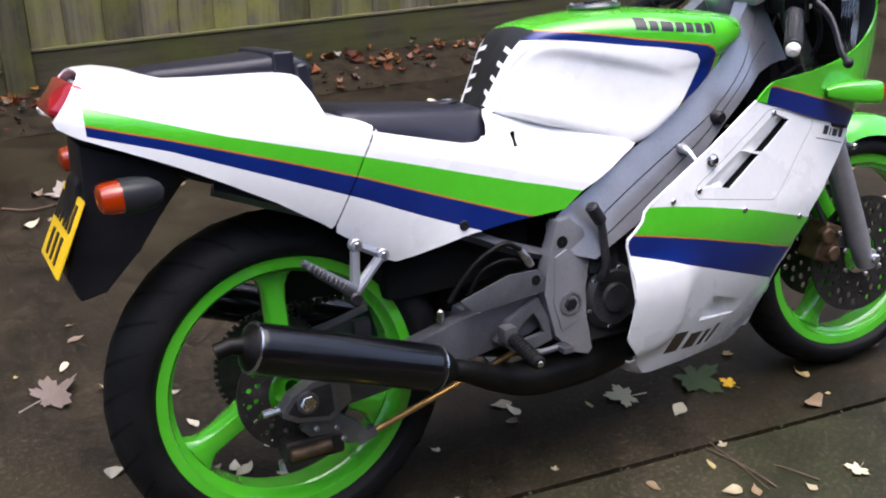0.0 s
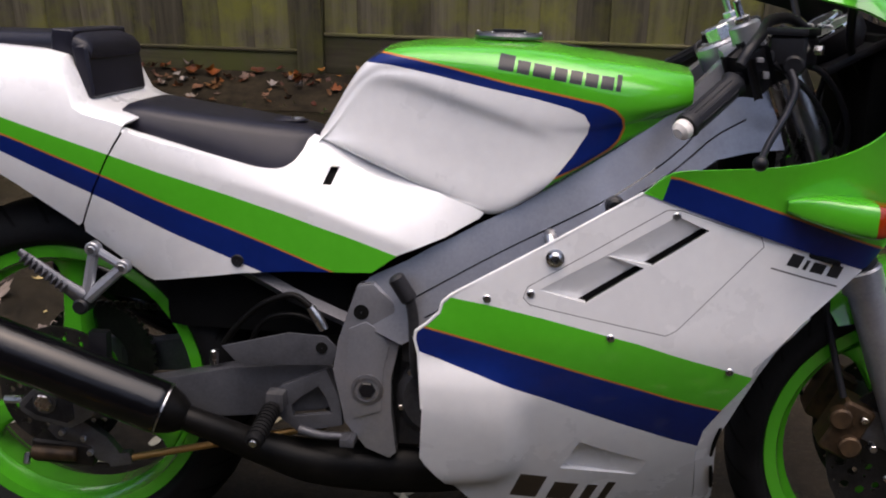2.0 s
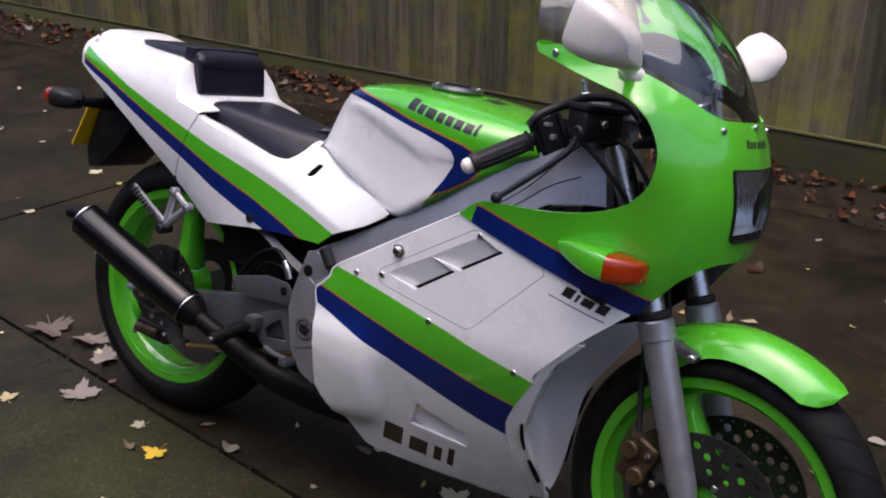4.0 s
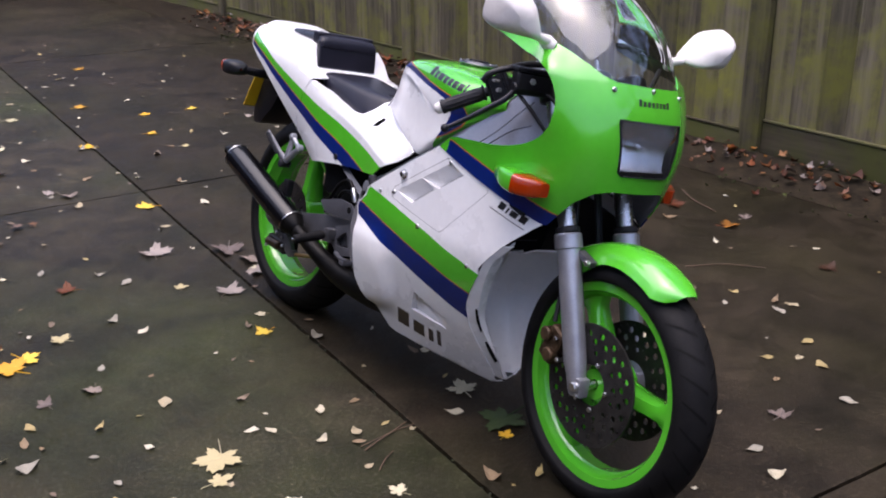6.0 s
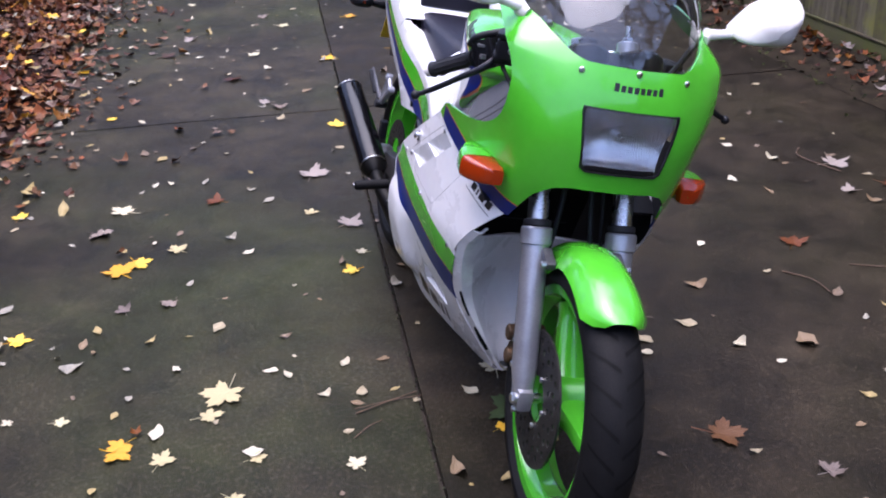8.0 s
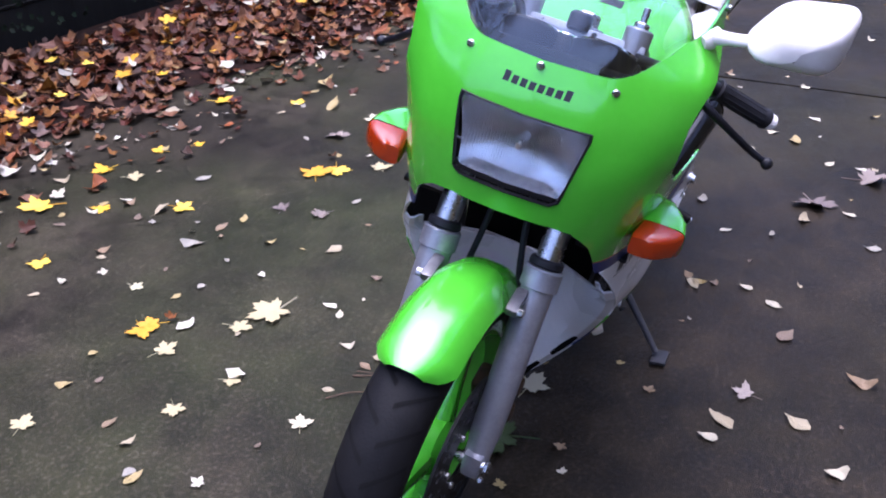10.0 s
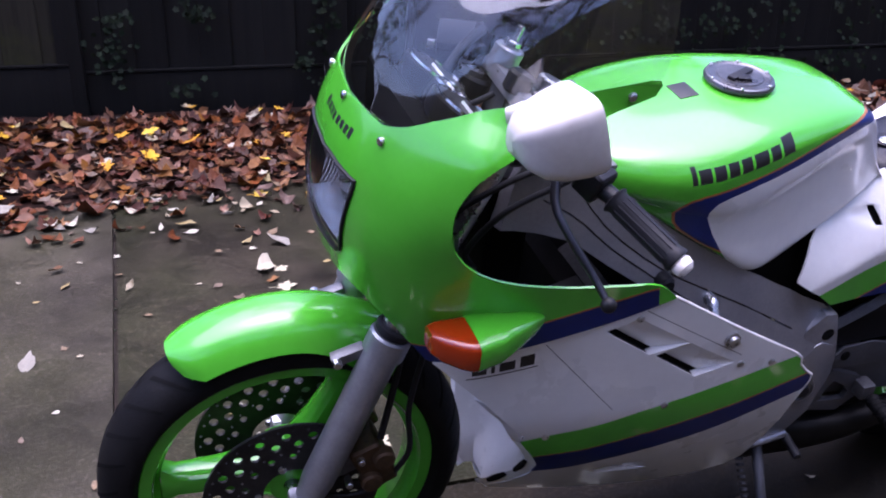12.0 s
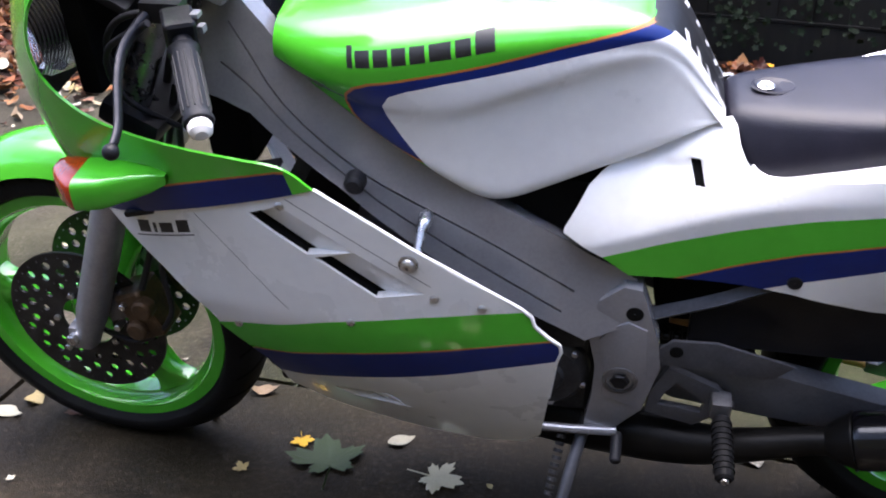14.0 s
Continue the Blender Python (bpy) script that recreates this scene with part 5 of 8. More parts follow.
def tail_cowl():
    xs = [-0.325, -0.318, -0.31, -0.302, -0.298, -0.29, -0.28, -0.26, -0.23, -0.20, -0.15, -0.10, -0.05, 0.0, 0.03, 0.05, 0.065, 0.08, 0.095, 0.11, 0.125, 0.14, 0.155, 0.17]
    rows = []
    for x in xs:
        zt = curve(x, [-0.31, -0.295, -0.28, -0.25, -0.21, -0.19, -0.14, 0.03, 0.056, 0.070, 0.084, 0.145, 0.17], [0.86, 0.866, 0.874, 0.879, 0.876, 0.866, 0.854, 0.845, 0.837, 0.800, 0.772, 0.756, 0.745])
        zb = curve(x, [-0.31, -0.29, -0.2, -0.1, 0.0, 0.07, 0.17], [0.800, 0.782, 0.724, 0.676, 0.626, 0.588, 0.54])
        row = []
        for k in range(15):
            z = zb + (zt - 0.006 - zb) * k / 14
            row.append(Vector((x, max(tail_y(x, z), 0.05), z)))
        ye = row[-1].y
        row += [Vector((x, ye - 0.006, zt - 0.001)), Vector((x, ye * 0.7, zt + 0.002)), Vector((x, ye * 0.35, zt + 0.003)), Vector((x, 0, zt + 0.003))]
        rows.append(row + [Vector((p.x, -p.y, p.z)) for p in reversed(row[:-1])])
    bm = grid(rows)
    bm.normal_update()
    if sum(f.normal.z for f in bm.faces) < 0:
        bmesh.ops.reverse_faces(bm, faces=bm.faces)
    trim(bm, [(-0.250, 0.90), (-0.278, 0.866), (-0.318, 0.8165), (-0.314, 0.806), (-0.290, 0.7915), (-0.196, 0.749), (-0.15, 0.727), (-0.09, 0.695), (-0.015, 0.652), (0.063, 0.600), (0.073, 0.592), (0.0785, 0.596), (0.104, 0.650), (0.129, 0.700), (0.149, 0.735), (0.156, 0.752), (0.165, 0.78), (0.1, 0.90)])
    tail_stripes(bm)
    shell(bm, 0.0035)
    t = part("tail_cowl", bm, [WHITE, GREEN, NAVY, ORANGE_LINE], bike, "white tail cowl with green and navy stripes")
    return t


tail_cowl()
# tail lamp: a sloping lens set in a white surround
rows = []
for out, sc in ((-0.020, 1.0), (0.004, 1.0), (0.010, 0.95), (0.013, 0.82), (0.014, 0.02)):
    row = []
    for k in range(28):
        a = 2 * math.pi * k / 28
        u, w = math.cos(a), math.sin(a)
        y, h = sc * 0.105 * math.copysign(abs(u) ** 0.3, u), sc * 0.030 * math.copysign(abs(w) ** 0.35, w)
        p = Vector((-0.294, 0, 0.8395)) + Vector((0.62, 0, 0.78)) * h + Vector((-0.78, 0, 0.62)) * out
        p.x += 0.6 * max(0.0, abs(y) - 0.080)
        row.append(Vector((p.x, y, p.z)))
    rows.append(row)
bm = grid(rows, None, close=True)
bmesh.ops.recalc_face_normals(bm, faces=bm.faces)
lamp = part("tail_lamp", bm, RED, bike, "red tail lamp lens")
part("lamp_surround", box((-0.276, 0, 0.828), (0.018, 0.236, 0.070), 0.008, Matrix.Rotation(radians(38), 4, "Y")), WHITE, lamp)


# ---- seat and pads ----
def cushion(name, stations, label, power=5.0, sharp=60):
    """stations: x, half width below, half width on top, z below, z on top."""
    rows = []
    for x, hb, ht, zb, zt in stations:
        row = []
        for k in range(28):
            a = 2 * math.pi * k / 28
            u, w = math.cos(a), math.sin(a)
            uu, ww = math.copysign(abs(u) ** (2 / power), u), math.copysign(abs(w) ** (2 / power), w)
            f = (ww + 1) / 2
            row.append(Vector((x, (hb + (ht - hb) * f) * uu, zb + (zt - zb) * f)))
        rows.append(row)
    bm = grid(rows, None, close=True)
    bm.verts.ensure_lookup_table()
    bm.faces.new([bm.verts[k] for k in range(28)])
    n = len(rows)
    bm.faces.new([bm.verts[(n - 1) * 28 + k] for k in range(28)])
    bmesh.ops.recalc_face_normals(bm, faces=bm.faces)
    return part(name, bm, VINYL, bike, label, sharp)


seat = cushion("seat", [(0.118, 0.085, 0.078, 0.742, 0.752), (0.122, 0.102, 0.094, 0.735, 0.764), (0.132, 0.11, 0.1, 0.728, 0.772), (0.16, 0.114, 0.098, 0.715, 0.77), (0.22, 0.114, 0.092, 0.698, 0.763), (0.28, 0.113, 0.084, 0.682, 0.757), (0.33, 0.112, 0.074, 0.67, 0.751), (0.36, 0.11, 0.066, 0.664, 0.748), (0.385, 0.104, 0.059, 0.664, 0.745), (0.402, 0.09, 0.052, 0.676, 0.742), (0.414, 0.066, 0.046, 0.7, 0.737), (0.42, 0.045, 0.04, 0.715, 0.726)], "black vinyl rider's seat")
bm = lathe([(-0.001, 0.001), (-0.001, 0.019), (0.0015, 0.021), (0.003, 0.019), (0.001, 0.015), (0.001, 0.001)], (0, 0, 0), 24)
bm.transform(Matrix.Translation((0.362, 0.0, 0.7475)) @ Matrix.Diagonal((1.35, 1, 1, 1)) @ Matrix.Rotation(radians(90), 4, "X"))
recess = part("bolt_recess", bm, VINYL, seat)
bm = lathe([(0, 0.001), (0, 0.010), (0.004, 0.011), (0.005, 0.009), (0.0035, 0.004), (0.0035, 0.001)], (0, 0, 0), 20)
bm.transform(Matrix.Translation((0.372, 0.004, 0.7475)) @ Matrix.Rotation(radians(90), 4, "X"))
part("seat_bolt", bm, STEEL, recess, "steel seat bolt")
pad = cushion("pillion_pad", [(-0.188, 0.035, 0.030, 0.854, 0.862), (-0.178, 0.058, 0.050, 0.852, 0.868), (-0.15, 0.068, 0.060, 0.850, 0.871), (-0.08, 0.078, 0.070, 0.846, 0.872), (0.0, 0.087, 0.079, 0.842, 0.873), (0.03, 0.096, 0.090, 0.840, 0.875), (0.056, 0.100, 0.096, 0.834, 0.874), (0.074, 0.101, 0.097, 0.832, 0.866), (0.084, 0.097, 0.093, 0.836, 0.854)], "black vinyl pillion pad on the tail hump")
part("strap", box((0.040, 0, 0.8595), (0.034, 0.196, 0.037), 0.006, Matrix.Rotation(radians(2), 4, "Y"), None, 3), VINYL, pad, "black vinyl strap across the pad")
bm = box((0, 0, 0), (0.024, 0.204, 0.082), 0.010, None, None, 3)
bm.transform(Matrix.Translation((0.072, 0, 0.816)) @ Matrix.Rotation(radians(-8), 4, "Y"))
part("back_pad", bm, VINYL, pad, "black vinyl bum stop pad")

# white surround that turns in from the side covers to the seat
for sg in (1, -1):
    rows = []
    for i in range(25):
        x = 0.152 + (0.386 - 0.152) * i / 24
        f = min((x - 0.152) / 0.04, 1.0)
        z = curve(x, [0.150, 0.165, 0.22, 0.30, 0.35, 0.366, 0.386], [0.7415, 0.736, 0.7205, 0.698, 0.686, 0.685, 0.691])
        y = tail_y(x, z)
        rows.append([(x, y - 0.0005, z - 0.003), (x, y - 0.003, z + 0.001), (x, y - 0.012, z + 0.003), (x, (y - 0.022) * (1 - f) + (y * 0.5 + 0.050) * f, z + 0.002), (x, (y - 0.030) * (1 - f) + 0.090 * f, z - 0.010)])
    bm = grid(rows)
    bm.normal_update()
    if sum(f.normal.z for f in bm.faces) < 0:
        bmesh.ops.reverse_faces(bm, faces=bm.faces)
    shell(bm, 0.003)
    part("seat_surround", bm if sg > 0 else mirrored(bm), WHITE, bike)

# added near-black blocks that paint the shade in the gaps between the panels
part("seat_gap_filler", box((0.36, 0, 0.60), (0.40, 0.20, 0.15), 0.02), DARK, bike)
part("tank_gap_filler", box((0.70, 0, 0.59), (0.30, 0.20, 0.13), 0.03), DARK, bike)
part("rear_gap_filler", box((0.33, 0, 0.50), (0.30, 0.17, 0.16), 0.03), DARK, bike)
part("tail_gap_filler", prism([(-0.27, 0.79), (0.07, 0.60), (0.16, 0.545), (0.20, 0.60), (0.16, 0.72), (0.05, 0.80), (-0.26, 0.83)], -0.118, 0.118, 0.004), DARK, bike)


# ---- frame ----
def spar_y(x, z):
    lean = 0.26 * (z - curve(x, [0.5, 0.7, 0.9, 1.0, 1.06], [0.49, 0.575, 0.71, 0.79, 0.82]))
    return -lean + curve(x, [0.45, 0.55, 0.65, 0.75, 0.82, 0.90, 0.96, 1.01, 1.05, 1.08], [0.140, 0.146, 0.153, 0.157, 0.156, 0.142, 0.124, 0.104, 0.086, 0.078])


SPAR = [(1.055, 0.905), (1.020, 0.885), (0.975, 0.845), (0.936, 0.803), (0.904, 0.778), (0.867, 0.750), (0.829, 0.725), (0.791, 0.700), (0.752, 0.675), (0.713, 0.650), (0.674, 0.629), (0.634, 0.605), (0.601, 0.587), (0.568, 0.566), (0.520, 0.541), (0.500, 0.525), (0.50, 0.47), (0.567, 0.446), (0.610, 0.470), (0.695, 0.515), (0.80, 0.592), (0.878, 0.652), (0.948, 0.698), (1.001, 0.735), (1.05, 0.745), (1.098, 0.750), (1.082, 0.800), (1.060, 0.86)]
RIDGES = ([(1.025, 0.842), (1.000, 0.812), (0.955, 0.754), (0.880, 0.694), (0.790, 0.640), (0.703, 0.590), (0.585, 0.516)], [(1.040, 0.790), (0.995, 0.766), (0.945, 0.722), (0.878, 0.674), (0.80, 0.618), (0.69, 0.545), (0.600, 0.488)])
PIVOT = [(0.498, 0.528), (0.522, 0.532), (0.552, 0.505), (0.566, 0.455), (0.552, 0.388), (0.553, 0.335), (0.562, 0.268), (0.552, 0.258), (0.515, 0.272), (0.482, 0.312), (0.463, 0.395), (0.470, 0.44), (0.482, 0.480)]
for sg in (1, -1):
    bm = sheet(spar_y, 0.46, 1.12, 0.42, 0.93, 48, 30)
    trim(bm, SPAR)
    for groove in RIDGES:
        way = spline([(x, z, 0) for x, z in groove], 16)
        for a, b in zip(way, way[1:]):
            across = Vector((a.y - b.y, b.x - a.x, 0)).normalized() * 0.0012
            pierce(bm, [(a + across)[:2], (a - across)[:2], (b - across)[:2], (b + across)[:2]])
    shell(bm, 0.035)
    s = part("frame_spar", bm if sg > 0 else mirrored(bm), FRAME, bike, "silver painted aluminium frame spar")
    bm = prism(PIVOT, 0.120, 0.152, 0.004)
    piv = part("pivot_plate", bm if sg > 0 else mirrored(bm), FRAME, bike, "silver cast swingarm pivot plate")
    bm = prism([(0.487, 0.462), (0.512, 0.474), (0.535, 0.462), (0.548, 0.438), (0.540, 0.40), (0.538, 0.335), (0.495, 0.320), (0.480, 0.375)], 0.150, 0.1545, 0.002)
    part("raised_web", bm if sg > 0 else mirrored(bm), FRAME, piv)
    # near-black disc proud of the unpierced plate paints a hole's shade
    bm = lathe([(0.140, 0.001), (0.140, 0.0115), (0.1530, 0.0115), (0.1530, 0.001)], (0.505, 0, 0.488), 22)
    part("frame_hole", bm if sg > 0 else mirrored(bm), DARK, piv)
    bm = lathe([(0.145, 0.001), (0.145, 0.025), (0.156, 0.024), (0.157, 0.019), (0.154, 0.018), (0.154, 0.001)], (0.516, 0, 0.368), 26)
    part("pivot_collar", bm if sg > 0 else mirrored(bm), ALLOY, piv)
    bm = cylinder((0.516, 0.15, 0.368), (0.516, 0.160, 0.368), 0.0135, None, 6, 0.002)
    part("pivot_nut", bm if sg > 0 else mirrored(bm), PLASTIC, piv)
    bm = sweep([(0.50, 0.118, 0.455), (0.40, 0.116, 0.494), (0.30, 0.112, 0.540), (0.10, 0.105, 0.60), (-0.10, 0.095, 0.68)], 0.0115, 4, 12)
    part("subframe_rail", bm if sg > 0 else mirrored(bm), RAIL, bike, "silver subframe rail", 30)
    # engine mount bolt that stands out of the spar
    bm = sweep([(0.775, 0.150, 0.621), (0.775, 0.168, 0.621), (0.778, 0.185, 0.610), (0.780, 0.225, 0.575)], [0.009, 0.009, 0.006, 0.005], 12, 12)
    part("fairing_stay", bm if sg > 0 else mirrored(bm), STEEL, bike)
    bm = lathe([(0.15, 0.001), (0.15, 0.014), (0.168, 0.013), (0.172, 0.009), (0.172, 0.001)], (0.862, 0, 0.668), 18)
    part("mount_boss", bm if sg > 0 else mirrored(bm), PLASTIC, bike)
part("steering_head", cylinder(HEAD + RAKE * 0.06, HEAD - RAKE * 0.14, 0.034, None, 28, 0.004), FRAME, bike)

# ---- engine, its grey darkened for the shade of its bay ----
eng = part("engine", box((0.70, 0, 0.36), (0.30, 0.25, 0.20), 0.03, None, None, 3), ENGINE, bike, "two-stroke engine behind the fairing, its grey darkened for the bay's shade")
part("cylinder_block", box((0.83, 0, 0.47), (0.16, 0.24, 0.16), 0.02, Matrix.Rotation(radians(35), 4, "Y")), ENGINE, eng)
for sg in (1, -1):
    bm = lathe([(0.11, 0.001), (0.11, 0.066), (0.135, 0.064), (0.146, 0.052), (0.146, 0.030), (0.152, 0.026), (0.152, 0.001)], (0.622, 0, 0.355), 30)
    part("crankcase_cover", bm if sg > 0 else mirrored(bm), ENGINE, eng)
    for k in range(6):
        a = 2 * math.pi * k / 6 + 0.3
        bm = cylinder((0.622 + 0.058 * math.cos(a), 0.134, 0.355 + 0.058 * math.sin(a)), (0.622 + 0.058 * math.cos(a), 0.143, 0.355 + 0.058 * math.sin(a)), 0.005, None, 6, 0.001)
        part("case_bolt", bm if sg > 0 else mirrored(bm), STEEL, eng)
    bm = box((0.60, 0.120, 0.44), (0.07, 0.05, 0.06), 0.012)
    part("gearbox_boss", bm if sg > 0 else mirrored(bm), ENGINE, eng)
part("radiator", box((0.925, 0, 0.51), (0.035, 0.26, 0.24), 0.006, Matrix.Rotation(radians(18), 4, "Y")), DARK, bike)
# kick-start lever
k = part("kick_lever", sweep([(0.590, -0.150, 0.400), (0.588, -0.168, 0.430), (0.584, -0.168, 0.490), (0.578, -0.170, 0.520)], [0.010, 0.008, 0.008, 0.008], 12, 18), ENGINE, bike, "folded kick-start lever")
part("pedal_rubber", cylinder((0.580, -0.170, 0.515), (0.556, -0.172, 0.552), 0.0125, None, 14, 0.004), GRIP, k)

# ---- swingarm and rear brake ----
for sg in (1, -1):
    bm = prism([(0.505, 0.385), (0.42, 0.392), (0.30, 0.378), (0.16, 0.345), (0.05, 0.326), (0.03, 0.318), (0.03, 0.288), (0.06, 0.274), (0.18, 0.285), (0.32, 0.300), (0.44, 0.318), (0.505, 0.345)], 0.092, 0.128, 0.005)
    arm = part("swingarm", bm if sg > 0 else mirrored(bm), RAIL, bike, "silver box-section swingarm")
    bm = prism([(0.078, 0.330), (0.050, 0.338), (0.010, 0.334), (-0.026, 0.316), (-0.046, 0.294), (-0.044, 0.282), (-0.020, 0.268), (0.038, 0.258), (0.056, 0.268), (0.080, 0.284)], 0.098, 0.133, 0.006)
    end = part("axle_plate", bm if sg > 0 else mirrored(bm), ALLOY, arm)
    bm = cylinder((0, 0.132, 0.302), (0, 0.144, 0.302), 0.015, None, 6, 0.002)
    part("axle_nut", bm if sg > 0 else mirrored(bm), STEEL, arm)
    bm = cylinder((-0.045, 0.118, 0.296), (-0.075, 0.118, 0.294), 0.007, None, 8, 0.001)
    part("adjuster_bolt", bm if sg > 0 else mirrored(bm), STEEL, arm)
    # slightly raised plate whose darker grey stands in for a recess's shade
    bm = prism([(0.044, 0.326), (0.012, 0.324), (-0.020, 0.309), (-0.036, 0.290), (-0.016, 0.278), (0.034, 0.268), (0.046, 0.276)], 0.131, 0.1345, 0.001)
    part("plate_recess", bm if sg > 0 else mirrored(bm), ENGINE, arm)
    bm = lathe([(0.130, 0.012), (0.130, 0.020), (0.138, 0.019), (0.139, 0.014), (0.139, 0.012)], (0, 0, 0.302), 22)
    part("axle_washer", bm if sg > 0 else mirrored(bm), ALLOY, arm)
part("arm_bridge", box((0.36, 0, 0.35), (0.06, 0.20, 0.05), 0.012), FRAME, bike)
cal = part("rear_caliper", box((0.012, -0.086, 0.205), (0.105, 0.056, 0.040), 0.010, Matrix.Rotation(radians(2), 4, "Y"), None, 3), CALIPER, bike, "sooty black rear brake caliper")
part("caliper_bracket", prism([(0.052, 0.262), (0.010, 0.264), (-0.012, 0.246), (0.004, 0.228), (0.052, 0.222), (0.070, 0.196), (0.104, 0.190), (0.112, 0.210), (0.088, 0.238)], -0.112, -0.096, 0.004), ALLOY, cal, "grey cast caliper bracket")
for x, z in ((0.016, 0.243), (0.052, 0.236), (0.062, 0.212)):
    part("caliper_bolt", cylinder((x, -0.112, z), (x, -0.121, z), 0.0055, None, 6, 0.0015), STEEL, cal)
part("piston_cover", cylinder((-0.036, -0.114, 0.205), (0.040, -0.114, 0.206), 0.0125, None, 14, 0.003), BRASS, cal, "tarnished brass piston cover")
part("bleed_nipple", cylinder((-0.050, -0.104, 0.198), (-0.050, -0.110, 0.180), 0.0055, None, 8, 0.001), STEEL, cal)
rod = part("torque_rod", sweep([(0.118, -0.104, 0.201), (0.44, -0.088, 0.276)], 0.0058, 12), GOLD, bike, "gold brake torque rod")
part("rod_end", box((0.108, -0.104, 0.201), (0.040, 0.018, 0.022), 0.006, Matrix.Rotation(radians(-13), 4, "Y")), ALLOY, rod)
chain = bmesh.new()
for i in range(40):
    f = i / 39
    for z0, z1 in ((0.400, 0.396), (0.205, 0.318)):
        box((0.0 + 0.54 * f, 0.085, z0 + (z1 - z0) * f), (0.011, 0.012, 0.010), 0.002, None, chain, 1)
tagged(part("drive_chain", chain, surface("oily_chain", (0.02, 0.018, 0.015), (0.06, 0.05, 0.04), 40, 0.45, 0.7, 0.1), bike), kind="stuff")
part("chain_guard", prism([(0.02, 0.415), (0.05, 0.480), (0.15, 0.515), (0.30, 0.515), (0.43, 0.46), (0.43, 0.400), (0.20, 0.395)], 0.088, 0.100, 0.004), PLASTIC, bike, "black plastic chain guard")
part("rear_hugger", prism([(0.22, 0.50), (0.30, 0.60), (0.26, 0.62), (0.18, 0.53)], -0.075, 0.075, 0.006), PLASTIC, bike)
part("shock", cylinder((0.33, 0, 0.36), (0.37, 0, 0.58), 0.032, None, 20, 0.004), DARK, bike)

# rear brake cylinder, its hose and the bolts on the arm
mc = part("brake_cylinder", sweep([(0.425, -0.136, 0.486), (0.436, -0.136, 0.470), (0.446, -0.136, 0.452)], [0.0065, 0.0085, 0.0075], 12, 10), STEEL, bike, "small steel rear brake cylinder")
part("hose", sweep([(0.425, -0.136, 0.487), (0.395, -0.134, 0.502), (0.345, -0.128, 0.480), (0.305, -0.122, 0.440), (0.285, -0.118, 0.412)], 0.0052, 10, 26), EXHAUST, mc)
part("hose", sweep([(0.446, -0.130, 0.455), (0.400, -0.128, 0.470), (0.350, -0.122, 0.455), (0.320, -0.115, 0.400)], 0.0042, 10, 22), EXHAUST, mc)
for x, z in ((0.268, 0.386), (0.345, 0.396)):
    part("arm_bolt", cylinder((x, -0.112, z - 0.012), (x, -0.112, z + 0.014), 0.0070, None, 8, 0.002), STEEL, bike)

# ---- exhausts ----
for sg, front, rear in ((-1, Vector((0.214, -0.188, 0.328)), Vector((-0.106, -0.226, 0.455))), (1, Vector((0.200, 0.170, 0.316)), Vector((-0.090, 0.215, 0.420)))):
    d = (rear - front).normalized()
    bm = sweep([front - d * 0.002, front, front + d * 0.004, front + d * 0.012, rear - d * 0.012, rear - d * 0.004, rear, rear + d * 0.002], [0.030, 0.037, 0.0395, 0.0405, 0.0405, 0.0395, 0.037, 0.034], 36)
    muf = part("silencer", bm, MUFFLER, bike, "gloss black exhaust silencer")
    part("end_ring", sweep([front - d * 0.0012, front + d * 0.0012], 0.0407, 36), STEEL if sg < 0 else EXHAUST, muf, "bright rim")
    part("end_ring", sweep([rear - d * 0.0015, rear + d * 0.0015], 0.0407, 36), STEEL if sg < 0 else EXHAUST, muf, "bright rim")
    part("end_cone", sweep([rear, rear + d * 0.005, rear + d * 0.012, rear + d * 0.018, rear + d * 0.036 + Vector((0, 0, -0.002)), rear + d * 0.060 + Vector((0, -sg * 0.004, -0.016))], [0.0375, 0.034, 0.022, 0.0145, 0.0135, 0.0135], 24), EXHAUST, muf)
    part("front_cone", sweep([front + d * 0.002, front - d * 0.02, front - d * 0.035], [0.039, 0.031, 0.021], 24), EXHAUST, muf)
    part("pipe", sweep([front - d * 0.03, front - d * 0.07, Vector((0.36, sg * 0.150, 0.258)), Vector((0.44, sg * 0.125, 0.232)), Vector((0.56, sg * 0.095, 0.222)), Vector((0.70, sg * 0.075, 0.235)), Vector((0.84, sg * 0.07, 0.30))], [0.019, 0.020, 0.026, 0.036, 0.044, 0.044, 0.03], 22, 40), EXHAUST, muf, "sooty expansion chamber")
    part("hanger", box(front.lerp(rear, 0.35) + Vector((0.0, -sg * 0.05, 0.035)), (0.03, 0.02, 0.05), 0.005), PLASTIC, muf)

